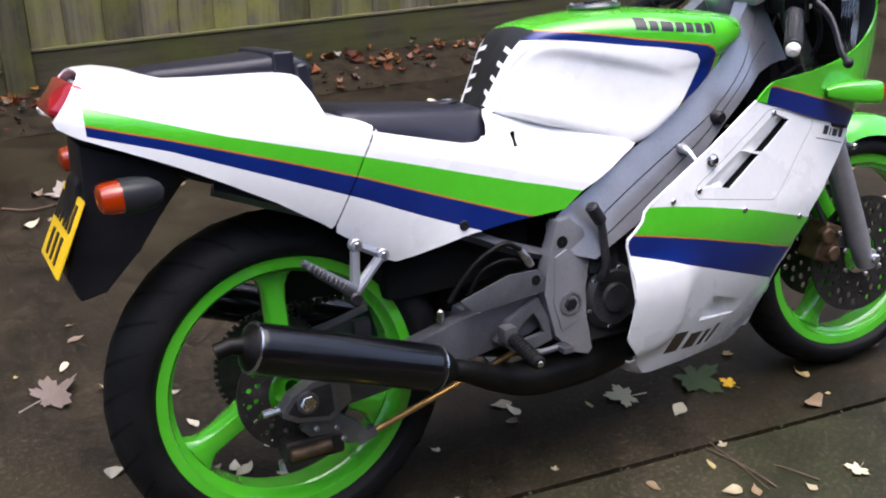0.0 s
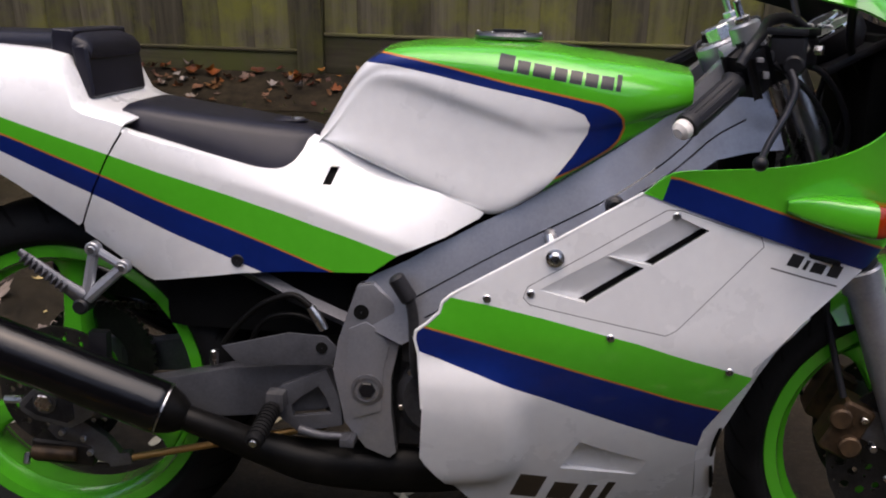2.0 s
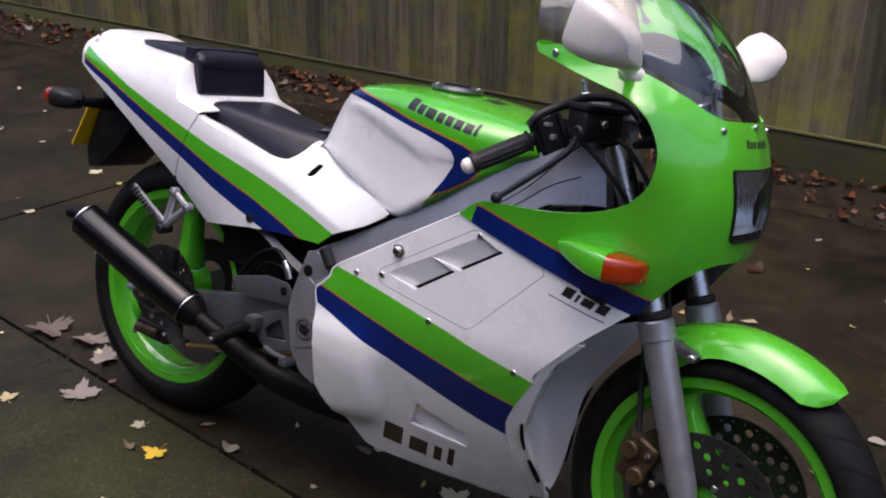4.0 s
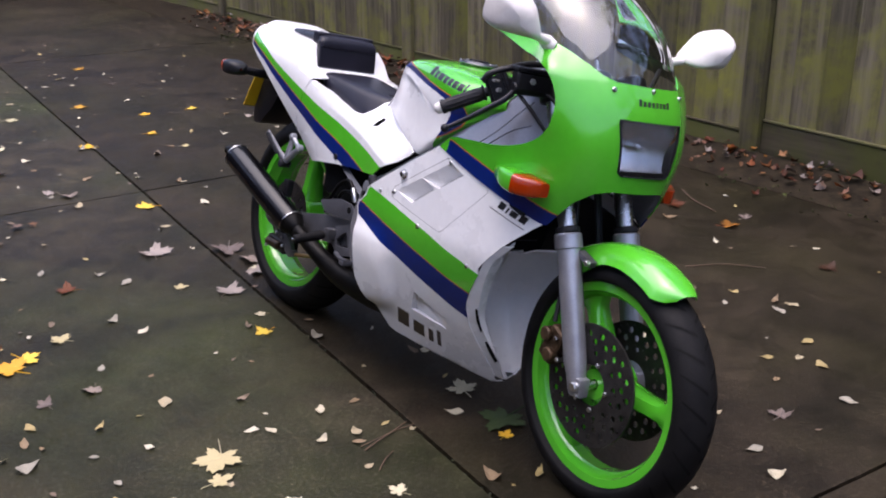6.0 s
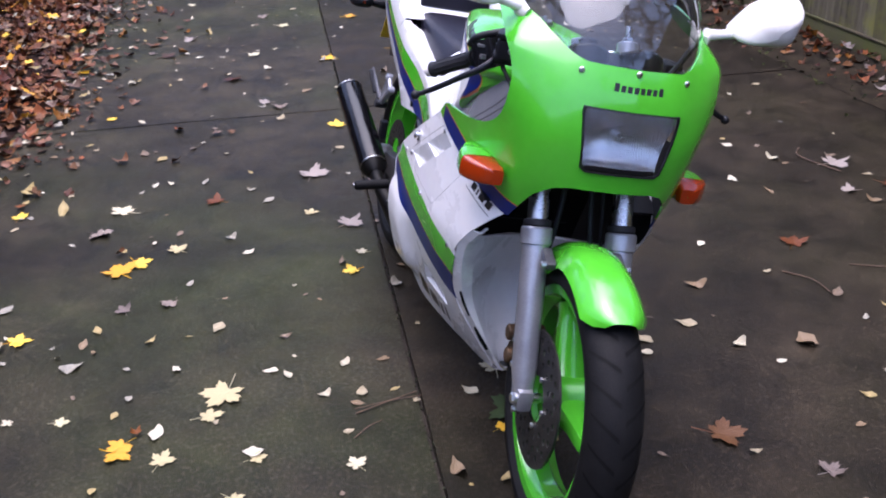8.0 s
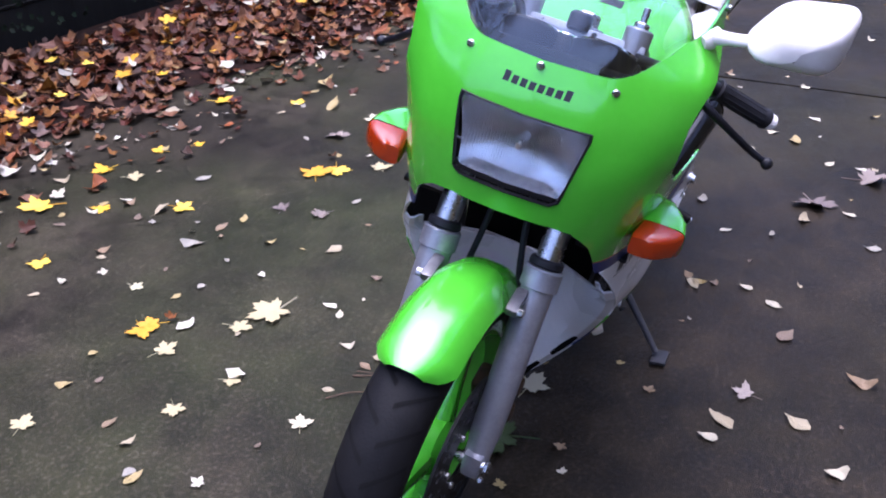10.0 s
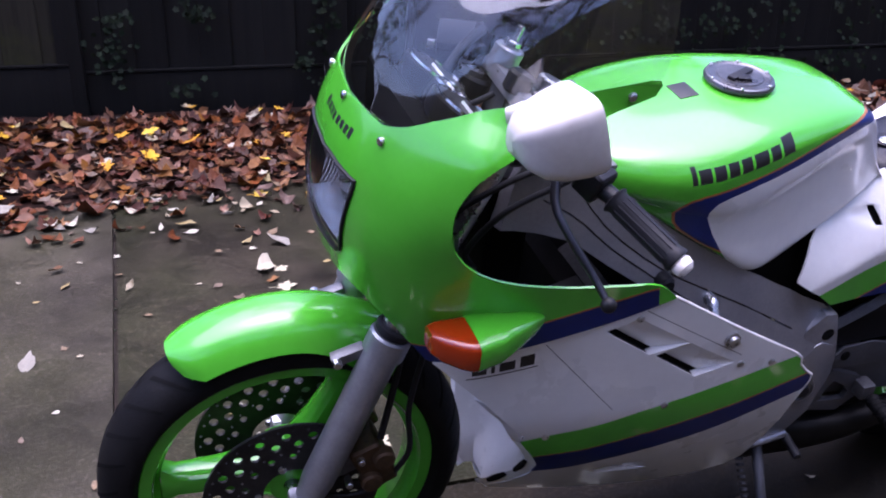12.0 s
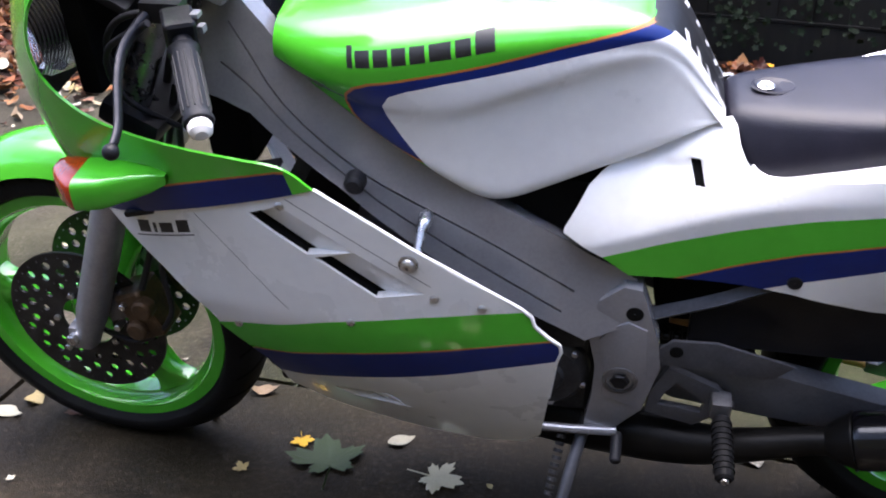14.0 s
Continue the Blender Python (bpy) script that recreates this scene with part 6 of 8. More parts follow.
# ---- foot rests ----
for sg in (1, -1):
    bm = prism([(0.292, 0.420), (0.395, 0.448), (0.452, 0.446), (0.470, 0.428), (0.462, 0.402), (0.33, 0.392), (0.315, 0.396)], 0.146, 0.151, 0.0015)
    hp = part("heel_plate", bm if sg > 0 else mirrored(bm), RAIL, bike, "silver heel guard plate")
    bm = lathe([(0.150, 0.001), (0.150, 0.009), (0.153, 0.009), (0.153, 0.001)], (0.446, 0, 0.428), 16)
    part("plate_bolt", bm if sg > 0 else mirrored(bm), DARK, hp)
    outer = [(0.357, 0.328), (0.384, 0.362), (0.452, 0.392), (0.474, 0.345), (0.478, 0.304), (0.410, 0.287)]
    inner = [(0.398, 0.330), (0.414, 0.346), (0.440, 0.364), (0.452, 0.346), (0.461, 0.322), (0.402, 0.313)]
    rows = [[Vector((x, y, z)) for x, z in loop] for loop, y in ((outer, 0.134), (outer, 0.146), (inner, 0.146), (inner, 0.134), (outer, 0.134))]
    bm = grid(rows, None, close=True)
    bmesh.ops.remove_doubles(bm, verts=bm.verts, dist=1e-6)
    bmesh.ops.recalc_face_normals(bm, faces=bm.faces)
    bmesh.ops.bevel(bm, geom=bm.edges[:], offset=0.002, segments=2, affect="EDGES", profile=0.7)
    part("rest_bracket", bm if sg > 0 else mirrored(bm), RAIL, hp, "pierced triangular bracket", 30)
    a, b = Vector((0.378, 0.156, 0.342)), Vector((0.374, 0.270, 0.322))
    bm = cylinder(a.lerp(b, 0.18), b, 0.0125, None, 14, 0.003)
    pg = part("foot_peg", bm if sg > 0 else mirrored(bm), RUBBER, bike, "ribbed rubber foot peg")
    bm = bmesh.new()
    for k in range(9):
        q = a.lerp(b, 0.26 + 0.075 * k)
        sweep([q, q + (b - a) * 0.03], 0.0142, 14, 0, bm)
    part("rib", bm if sg > 0 else mirrored(bm), RUBBER, pg)
    bm = box(a, (0.028, 0.03, 0.030), 0.006)
    part("peg_clevis", bm if sg > 0 else mirrored(bm), ALLOY, pg)
    bm = cylinder(b, b + (b - a).normalized() * 0.004, 0.006, None, 10, 0.001)
    part("peg_end", bm if sg > 0 else mirrored(bm), STEEL, pg)
    # pillion peg and hanger
    for p in ((0.103, 0.159, 0.563), (0.148, 0.161, 0.538)):
        bm = sweep([p, (0.092, 0.168, 0.486)], [0.0085, 0.0095], 8, 0)
        part("hanger_arm", bm if sg > 0 else mirrored(bm), FORK, bike, "cast alloy pillion peg hanger", 30)
        bm = cylinder((p[0], 0.152, p[2]), (p[0], 0.169, p[2]), 0.0110, None, 16, 0.0015)
        part("hanger_boss", bm if sg > 0 else mirrored(bm), FORK, bike)
        bm = cylinder((p[0], 0.168, p[2]), (p[0], 0.171, p[2]), 0.0060, None, 6, 0.001)
        part("hanger_bolt", bm if sg > 0 else mirrored(bm), STEEL, bike)
    bm = sweep([(0.103, 0.160, 0.563), (0.148, 0.162, 0.538)], 0.007, 8, 0)
    part("hanger_bar", bm if sg > 0 else mirrored(bm), FORK, bike)
    bm = sweep([(0.088, 0.172, 0.490), (0.060, 0.178, 0.512), (0.030, 0.184, 0.536), (0.002, 0.189, 0.560)], [0.013, 0.010, 0.0095, 0.0055], 10, 14, None, 0.7)
    pp = part("pillion_peg", bm if sg > 0 else mirrored(bm), ALLOY, bike, "folded alloy pillion peg")
    bm = bmesh.new()
    for k in range(9):
        q = Vector((0.066, 0.184, 0.507)).lerp(Vector((0.012, 0.194, 0.552)), k / 8)
        box(q, (0.004, 0.016, 0.012), 0.001, Matrix.Rotation(radians(40), 4, "Y"), bm, 1)
    tagged(part("peg_ridge", bm if sg > 0 else mirrored(bm), RAIL, pp), kind="stuff")
    bm = cylinder((0.088, 0.150, 0.478), (0.088, 0.186, 0.478), 0.012, None, 14, 0.003)
    part("peg_pivot", bm if sg > 0 else mirrored(bm), PLASTIC, pp)
# brake pedal, gear lever, side stand
bp_ = part("brake_pedal", sweep([(0.412, -0.150, 0.294), (0.445, -0.154, 0.289), (0.480, -0.158, 0.291)], [0.0075, 0.0065, 0.006], 10, 14), RAIL, bike, "dull alloy brake pedal")
part("pedal_pad", box((0.491, -0.166, 0.290), (0.022, 0.032, 0.012), 0.003), RAIL, bp_)
for k in range(4):
    part("pad_ridge", box((0.484 + 0.0046 * k, -0.166, 0.2965), (0.002, 0.030, 0.003), 0.0006), RAIL, bp_)
gl = part("gear_lever", sweep([(0.515, 0.150, 0.262), (0.58, 0.160, 0.268), (0.645, 0.165, 0.272)], [0.008, 0.007, 0.0065], 10, 14), FRAME, bike, "alloy gear lever")
part("lever_toe", cylinder((0.512, 0.150, 0.258), (0.512, 0.195, 0.246), 0.008, None, 12, 0.002), GRIP, gl)
st = part("side_stand", sweep([(0.555, 0.120, 0.260), (0.575, 0.190, 0.205), (0.592, 0.255, 0.145), (0.604, 0.305, 0.096)], [0.010, 0.009, 0.0075, 0.007], 12, 14), RAIL, bike, "extended side stand")
part("stand_foot", box((0.606, 0.318, 0.0865), (0.055, 0.035, 0.008), 0.003, Matrix.Rotation(radians(-LEAN), 4, "X").inverted()), ENGINE, st)
sp = bmesh.new()
for k in range(10):
    q = Vector((0.590, 0.130, 0.235)).lerp(Vector((0.602, 0.200, 0.172)), k / 9)
    sweep([q, q + Vector((0.0008, 0.004, -0.0036))], 0.007, 10, 0, sp)
part("stand_spring", sp, ENGINE, st)

# ---- rear mudguard, plate and indicators ----
part("rear_mudguard", prism([(-0.285, 0.775), (-0.10, 0.700), (-0.135, 0.695), (-0.174, 0.652), (-0.218, 0.596), (-0.278, 0.540), (-0.320, 0.531), (-0.334, 0.575), (-0.305, 0.655), (-0.288, 0.70)], -0.072, 0.072, 0.012), PLASTIC, bike, "black plastic rear mudguard")
PL = Matrix.Translation((-0.3215, 0, 0.638)) @ Matrix.Rotation(radians(27), 4, "Y")
bm = box((0, 0, 0), (0.004, 0.205, 0.124), 0.0015)
bm.transform(PL)
np_ = part("number_plate", bm, PLATE, bike, "yellow rear number plate with plain dark bars")
for z, ys in ((0.029, (-0.075, -0.045, -0.015, 0.025, 0.055, 0.082)), (-0.029, (-0.045, 0.0, 0.045))):
    for y in ys:
        bm = box((-0.003, y, z), (0.002, 0.016, 0.044), 0.0005)
        bm.transform(PL)
        part("plate_bar", bm, INK, np_)
part("plate_bracket", prism([(-0.285, 0.72), (-0.296, 0.71), (-0.335, 0.60), (-0.325, 0.58), (-0.31, 0.60)], -0.05, 0.05, 0.003), PLASTIC, bike)
for sg in (1, -1):
    bm = sweep([(-0.235, 0.060, 0.700), (-0.235, 0.14, 0.706), (-0.234, 0.175, 0.710)], [0.016, 0.013, 0.012], 12, 10)
    ind = part("rear_indicator", bm if sg > 0 else mirrored(bm), PLASTIC, bike, "black rear indicator with an amber lens")
    rows = []
    for x, s in ((-0.195, 0.15), (-0.200, 0.55), (-0.212, 0.85), (-0.235, 1.0), (-0.256, 1.0)):
        rows.append([Vector((x, 0.206 + s * 0.036 * math.copysign(abs(math.cos(a)) ** 0.6, math.cos(a)), 0.713 + s * 0.0235 * math.copysign(abs(math.sin(a)) ** 0.6, math.sin(a)))) for a in [2 * math.pi * k / 20 for k in range(20)]])
    bm = grid(rows, None, close=True)
    bmesh.ops.recalc_face_normals(bm, faces=bm.faces)
    part("housing", bm if sg > 0 else mirrored(bm), PLASTIC, ind)
    rows = []
    for x, s in ((-0.256, 0.97), (-0.272, 0.95), (-0.284, 0.8), (-0.288, 0.5), (-0.289, 0.02)):
        rows.append([Vector((x, 0.206 + s * 0.036 * math.copysign(abs(math.cos(a)) ** 0.6, math.cos(a)), 0.713 + s * 0.0235 * math.copysign(abs(math.sin(a)) ** 0.6, math.sin(a)))) for a in [2 * math.pi * k / 20 for k in range(20)]])
    bm = grid(rows, None, close=True)
    bmesh.ops.recalc_face_normals(bm, faces=bm.faces)
    part("lens", bm if sg > 0 else mirrored(bm), AMBER, ind, "amber lens")

# ---- bars, levers, yoke and clocks; given as they stand with the steering turned ----
yoke = part("top_yoke", steered(box((1.034, 0, 0.888), (0.060, 0.225, 0.024), 0.010, Matrix.Rotation(radians(-24), 4, "Y"))), FORK, bike, "polished alloy top yoke")
for sg in (1, -1):
    part("fork_cap", steered(cylinder((1.047, sg * 0.090, 0.885), (1.030, sg * 0.090, 0.926), 0.022, None, 24, 0.003)), FORK, yoke, "alloy fork cap")
    part("cap_nut", steered(cylinder((1.030, sg * 0.090, 0.925), (1.026, sg * 0.090, 0.935), 0.012, None, 6, 0.002)), STEEL, yoke)
    part("preload_adjuster", steered(cylinder((1.026, sg * 0.090, 0.934), (1.017, sg * 0.090, 0.956), 0.0055, None, 12, 0.001)), STEEL, yoke)
part("stem_nut", steered(cylinder((1.010, 0, 0.895), (1.000, 0, 0.916), 0.020, None, 6, 0.003)), STEEL, yoke)
part("ignition_switch", steered(cylinder((1.056, 0, 0.900), (1.044, 0, 0.928), 0.019, None, 18, 0.004)), PLASTIC, yoke)
for sg, tip, root, lev in ((1, Vector((0.973, 0.321, 0.833)), Vector((1.023, 0.221, 0.874)), Vector((1.073, 0.335, 0.806))), (-1, Vector((0.928, -0.284, 0.793)), Vector((1.001, -0.213, 0.850)), Vector((1.018, -0.328, 0.762)))):
    d = (tip - root).normalized()
    start = Vector((1.080, sg * 0.098, 0.895)) if sg > 0 else Vector((1.075, -0.098, 0.885))
    bar = part("clip_on_bar", sweep([start, root, tip], 0.0115, 14), PLASTIC, bike, "black clip-on handlebar")
    part("grip", sweep([root + d * 0.005, root + d * 0.007, root + d * 0.012, tip - d * 0.018, tip - d * 0.012, tip - d * 0.008], [0.0165, 0.019, 0.0152, 0.0150, 0.0172, 0.016], 20), GRIP, bar, "ribbed black rubber grip")
    ribs = bmesh.new()
    n = d.cross(Vector((0, 0, 1))).normalized()
    w = n.cross(d)
    for k in range(12):
        a = 2 * math.pi * k / 12
        o = (n * math.cos(a) + w * math.sin(a)) * 0.0150
        sweep([root + d * 0.018 + o, tip - d * 0.022 + o], 0.0012, 6, 0, ribs)
    part("grip_rib", ribs, GRIP, bar)
    part("bar_end", sweep([tip - d * 0.009, tip - d * 0.004, tip + d * 0.004, tip + d * 0.009], [0.011, 0.0135, 0.0125, 0.007], 18), MIRROR_WHITE, bar, "white bar end cap")
    part("bar_clamp", steered(cylinder((1.096, sg * 0.088, 0.855), (1.081, sg * 0.088, 0.890), 0.029, None, 24, 0.004)), PLASTIC, bar)
    sw = root - d * 0.028
    part("switch_pod", box(sw, (0.036, 0.034, 0.042), 0.008, d.to_track_quat("Y", "Z").to_matrix().to_4x4(), None, 3), PLASTIC, bar, "black switch housing")
    for o, size in ((w * 0.018 - n * 0.020, (0.010, 0.014, 0.006)), (-w * 0.004 - n * 0.024, (0.008, 0.012, 0.009))):
        part("switch_button", box(sw + o, size, 0.002), surface("grey_button", (0.12, 0.12, 0.13), (0.2, 0.2, 0.21), 20, 0.5), bar)
    pv = root - d * 0.052 + Vector((0.034, sg * 0.004, -0.002))
    mid = pv.lerp(lev, 0.45) + Vector((0.014, sg * 0.006, -0.004))
    part("hand_lever", sweep([pv, pv.lerp(mid, 0.5) + Vector((0.010, 0, 0)), mid, mid.lerp(lev, 0.6) + Vector((-0.004, 0, -0.004)), lev], [0.009, 0.0075, 0.0065, 0.006, 0.0055], 12, 26, None, 0.75), surface("dark_lever", (0.012, 0.012, 0.016), (0.028, 0.029, 0.036), 24, 0.35, 0.6, 0.05), bar, "dark hand lever with a ball end")
    bm = bmesh.new()
    bmesh.ops.create_uvsphere(bm, u_segments=14, v_segments=10, radius=0.0095)
    bm.transform(Matrix.Translation(lev))
    part("lever_ball", bm, PLASTIC, bar)
    part("lever_perch", box(root - d * 0.058 + Vector((0.014, 0, 0.0)), (0.05, 0.026, 0.026), 0.006), PLASTIC, bar)
# brake reservoir and hoses
turned = Matrix.Rotation(radians(-24), 4, "Z")
res = part("brake_reservoir", box((1.080, -0.158, 0.890), (0.050, 0.084, 0.042), 0.011, turned, None, 3), PLASTIC, bike, "black brake master cylinder and reservoir")
part("cap", box((1.079, -0.158, 0.9155), (0.054, 0.088, 0.010), 0.004, turned), PLASTIC, res)
part("piston_barrel", cylinder((1.098, -0.118, 0.876), (1.072, -0.205, 0.872), 0.014, None, 18, 0.003), PLASTIC, res)
part("banjo_bolt", cylinder((1.102, -0.178, 0.893), (1.112, -0.184, 0.893), 0.007, None, 6, 0.001), STEEL, res)
part("throttle_cable", sweep([(1.000, -0.232, 0.872), (1.012, -0.222, 0.893), (1.032, -0.185, 0.912), (1.053, -0.135, 0.929), (1.10, -0.09, 0.925), (1.16, -0.06, 0.86)], 0.0075, 12, 30), PLASTIC, bike, "black sheathed throttle cable")
for a, b, c, d in (((1.06, -0.15, 0.88), (1.13, -0.13, 0.86), (1.18, -0.10, 0.78), (1.17, -0.05, 0.68)), ((1.05, -0.19, 0.875), (1.11, -0.17, 0.83), (1.15, -0.12, 0.76), (1.10, -0.06, 0.70)), ((1.06, 0.16, 0.89), (1.13, 0.16, 0.87), (1.18, 0.11, 0.79), (1.15, 0.06, 0.70)), ((1.07, 0.20, 0.89), (1.14, 0.18, 0.84), (1.16, 0.13, 0.75), (1.12, 0.08, 0.68)), ((1.10, 0.03, 0.92), (1.17, 0.02, 0.88), (1.20, 0.0, 0.80), (1.17, 0.0, 0.70)), ((1.02, -0.17, 0.86), (1.10, -0.10, 0.90), (1.16, -0.02, 0.86), (1.14, 0.02, 0.74))):
    part("control_cable", sweep([a, b, c, d], 0.0042, 10, 22), GRIP, bike)
# clocks
for y, r in ((0.058, 0.052), (-0.052, 0.048), (0.0, 0.026)):
    ax = Vector((-0.55, 0, 0.83)).normalized()
    c = Vector((1.150, y, 0.915))
    g = part("gauge", sweep([c - ax * 0.045, c - ax * 0.02, c, c + ax * 0.003], [r * 0.6, r * 0.95, r, r * 0.96], 28), PLASTIC, bike, "round instrument in a black pod")
    part("dial", sweep([c + ax * 0.0032, c + ax * 0.0042], r * 0.82, 28), surface("dial_face", (0.02, 0.02, 0.02), (0.03, 0.03, 0.03), 30, 0.3, 0, 0), g)
    part("dial_ring", lathe([(0, r * 0.84), (0, r * 0.93), (0.003, r * 0.92), (0.003, r * 0.85)], (0, 0, 0), 28), CHROME, g).matrix_local = Matrix.Translation(c + ax * 0.003) @ ax.to_track_quat("Y", "Z").to_matrix().to_4x4()
    part("needle", box(c + ax * 0.0055 + Vector((0.004, r * 0.2, 0.003)), (0.004, r * 0.8, 0.0015), 0.0005, Matrix.Rotation(radians(33), 4, "Y")), WHITE, g)
part("dash_panel", box((1.175, 0, 0.885), (0.09, 0.25, 0.012), 0.005, Matrix.Rotation(radians(-30), 4, "Y")), PLASTIC, bike)
for sg in (1, -1):
    part("inner_tray", box((1.07, sg * 0.150, 0.635), (0.20, 0.085, 0.008), 0.003, Matrix.Rotation(radians(14), 4, "Y")), PLASTIC, bike)
# added near-black blocks for the shade around the head and inside the nose
part("head_gap_filler", box((1.065, 0, 0.70), (0.07, 0.11, 0.18), 0.02), DARK, bike)
part("nose_gap_filler", box((1.21, 0, 0.83), (0.03, 0.24, 0.17), 0.01), DARK, bike)
for sg in (1, -1):
    part("fairing_bracket", sweep([(1.20, sg * 0.06, 0.86), (1.16, sg * 0.13, 0.90), (1.145, sg * 0.175, 0.965)], 0.006, 8, 14), PLASTIC, bike)


# ---- ground: concrete slabs with open joints, soil beneath ----
SLANT = radians(-4.6)
GROUND = Matrix.Rotation(SLANT, 4, "Z")
ground = tagged(mesh_object("ground", grid([[(x, y, -0.030) for y in (-60, -8, -2, 2, 8, 60)] for x in (-60, -8, 0, 8, 60)]), SOIL), "dark soil under and beside the concrete drive", "ground", kind="structure")
ground.data.flip_normals() if ground.data.polygons[0].normal.z < 0 else None
JOINT_Y = -0.067
drive = tagged(new("pavement"), "damp stained concrete driveway cast in slabs", "driveway", kind="structure")


def slab(x0, x1, y0, y1, rise, mat):
    bm = bmesh.new()
    g = 0.006
    nx, ny = max(2, int((x1 - x0) / 0.25)), max(2, int((y1 - y0) / 0.25))
    rows = []
    for i in range(nx + 1):
        row = []
        for j in range(ny + 1):
            x, y = x0 + g + (x1 - x0 - 2 * g) * i / nx, y0 + g + (y1 - y0 - 2 * g) * j / ny
            wob = 0.004 * noise.noise((x * 9, y * 9, 3.1))
            ex = wob if 0 < j < ny and i in (0, nx) else 0
            ey = wob if 0 < i < nx and j in (0, ny) else 0
            row.append(Vector((x + ex, y + ey, rise + 0.0012 * noise.noise((x * 1.3, y * 1.3, 0)))))
        rows.append(row)
    grid(rows, bm)
    bmesh.ops.reverse_faces(bm, faces=bm.faces) if bm.faces[:][0].normal.z < 0 else None
    bm.normal_update()
    if sum(f.normal.z for f in bm.faces) < 0:
        bmesh.ops.reverse_faces(bm, faces=bm.faces)
    rim = [e for e in bm.edges if len(e.link_faces) == 1]
    r = bmesh.ops.extrude_edge_only(bm, edges=rim)
    for v in r["geom"]:
        if isinstance(v, bmesh.types.BMVert):
            v.co.z -= 0.06
            v.co.x += 0.002 * (1 if v.co.x < (x0 + x1) / 2 else -1)
    bm.transform(GROUND)
    ob = mesh_object("slab", bm, mat, drive, 30)
    return ob


XJ = [-9.2, -8.1, -4.85, -1.45, 1.64, 4.8, 8.2]
for k, (a, b) in enumerate(zip(XJ, XJ[1:])):
    slab(a, b, JOINT_Y, 3.6, 0.0005 * (k % 3) - 0.0005, DAMP_CONCRETE)
    slab(a, b, -4.6, JOINT_Y, -0.001 + 0.0006 * (k % 2), CONCRETE if k < 4 else PALE_CONCRETE)
# moss and grit packed in the joints
bm = bmesh.new()
rng = random.Random(5)
for k in range(900):
    if rng.random() < 0.6:
        x, y = rng.uniform(-5, 3.5), JOINT_Y + rng.gauss(0, 0.003)
    else:
        x, y = rng.choice(XJ[2:5]) + rng.gauss(0, 0.003), rng.uniform(-2.2, 2.2)
    p = GROUND @ Vector((x, y, -0.006))
    bmesh.ops.create_icosphere(bm, subdivisions=1, radius=rng.uniform(0.002, 0.0055), matrix=Matrix.Translation(p)) if k < 500 else None
tagged(mesh_object("joint_moss", bm, surface("joint_moss", (0.012, 0.014, 0.006), (0.03, 0.034, 0.012), 60, 0.9, 0, 0.3)), "dark moss and grit in the slab joints", "moss", kind="stuff")


# ---- fences ----
def fence(name, origin, angle, x0, x1, boards, label, wood, base_wood, face, base_h, tall, posts, seed, pitch=0.112, low=None):
    root = tagged(new(name), label, "fence")
    root.matrix_world = Matrix.Translation(origin) @ Matrix.Rotation(angle, 4, "Z")
    rng = random.Random(seed)
    variants = []
    for v in range(5):
        w, h = pitch + 0.022, tall - base_h
        bm = bmesh.new()
        rows = []
        for i in range(9):
            z = base_h - 0.004 + h * i / 8
            warp = 0.0025 * noise.noise((v * 7.3, z * 2.2, 1.7))
            rows.append([Vector((-w / 2 + warp, face * 0.0, z)), Vector((-w / 2 + warp, -face * 0.019, z)), Vector((w / 2 + warp, -face * (0.010 + warp), z)), Vector((w / 2 + warp, 0, z))])
        grid(rows, bm, close=True)
        bmesh.ops.holes_fill(bm, edges=bm.edges)
        bmesh.ops.recalc_face_normals(bm, faces=bm.faces)
        bmesh.ops.bevel(bm, geom=[e for e in bm.edges if len(e.link_faces) == 2 and e.calc_face_angle(0) > 0.8], offset=0.0018, segments=1, affect="EDGES")
        bm.normal_update()
        me = bpy.data.meshes.new("board")
        bm.to_mesh(me)
        bm.free()
        me.materials.append(wood)
        variants.append(me)
    x = x0
    k = 0
    while x < x1:
        ob = new("board", rng.choice(variants))
        ob.parent = root
        drop = low[1] if low and x < low[0] else 0.0
        ob.matrix_local = Matrix.Translation((x, -face * (0.004 if k % 2 else 0.0) + rng.gauss(0, 0.0015), rng.uniform(-0.004, 0.004) - drop)) @ Matrix.Rotation(radians(rng.gauss(0, 0.35)), 4, "Y")
        x += pitch * rng.uniform(0.93, 1.07)
        k += 1
    for p in posts:
        part("post", box((p, -face * 0.030, tall / 2), (0.10, 0.055, tall), 0.004), wood, root)
    ends = [x0 - 0.1] + list(posts) + [x1 + 0.1]
    for a, b in zip(ends, ends[1:]):
        high = base_h - (low[1] if low and b <= low[0] + 0.01 else 0.0)
        part("gravel_board", box(((a + b) / 2, -face * 0.012, high / 2 - 0.02), (b - a - 0.104, 0.035, high + 0.03), 0.005), base_wood, root)
        part("capping_strip", box(((a + b) / 2, -face * 0.018, high + 0.003), (b - a - 0.104, 0.036, 0.009), 0.003), base_wood, root)
    return root


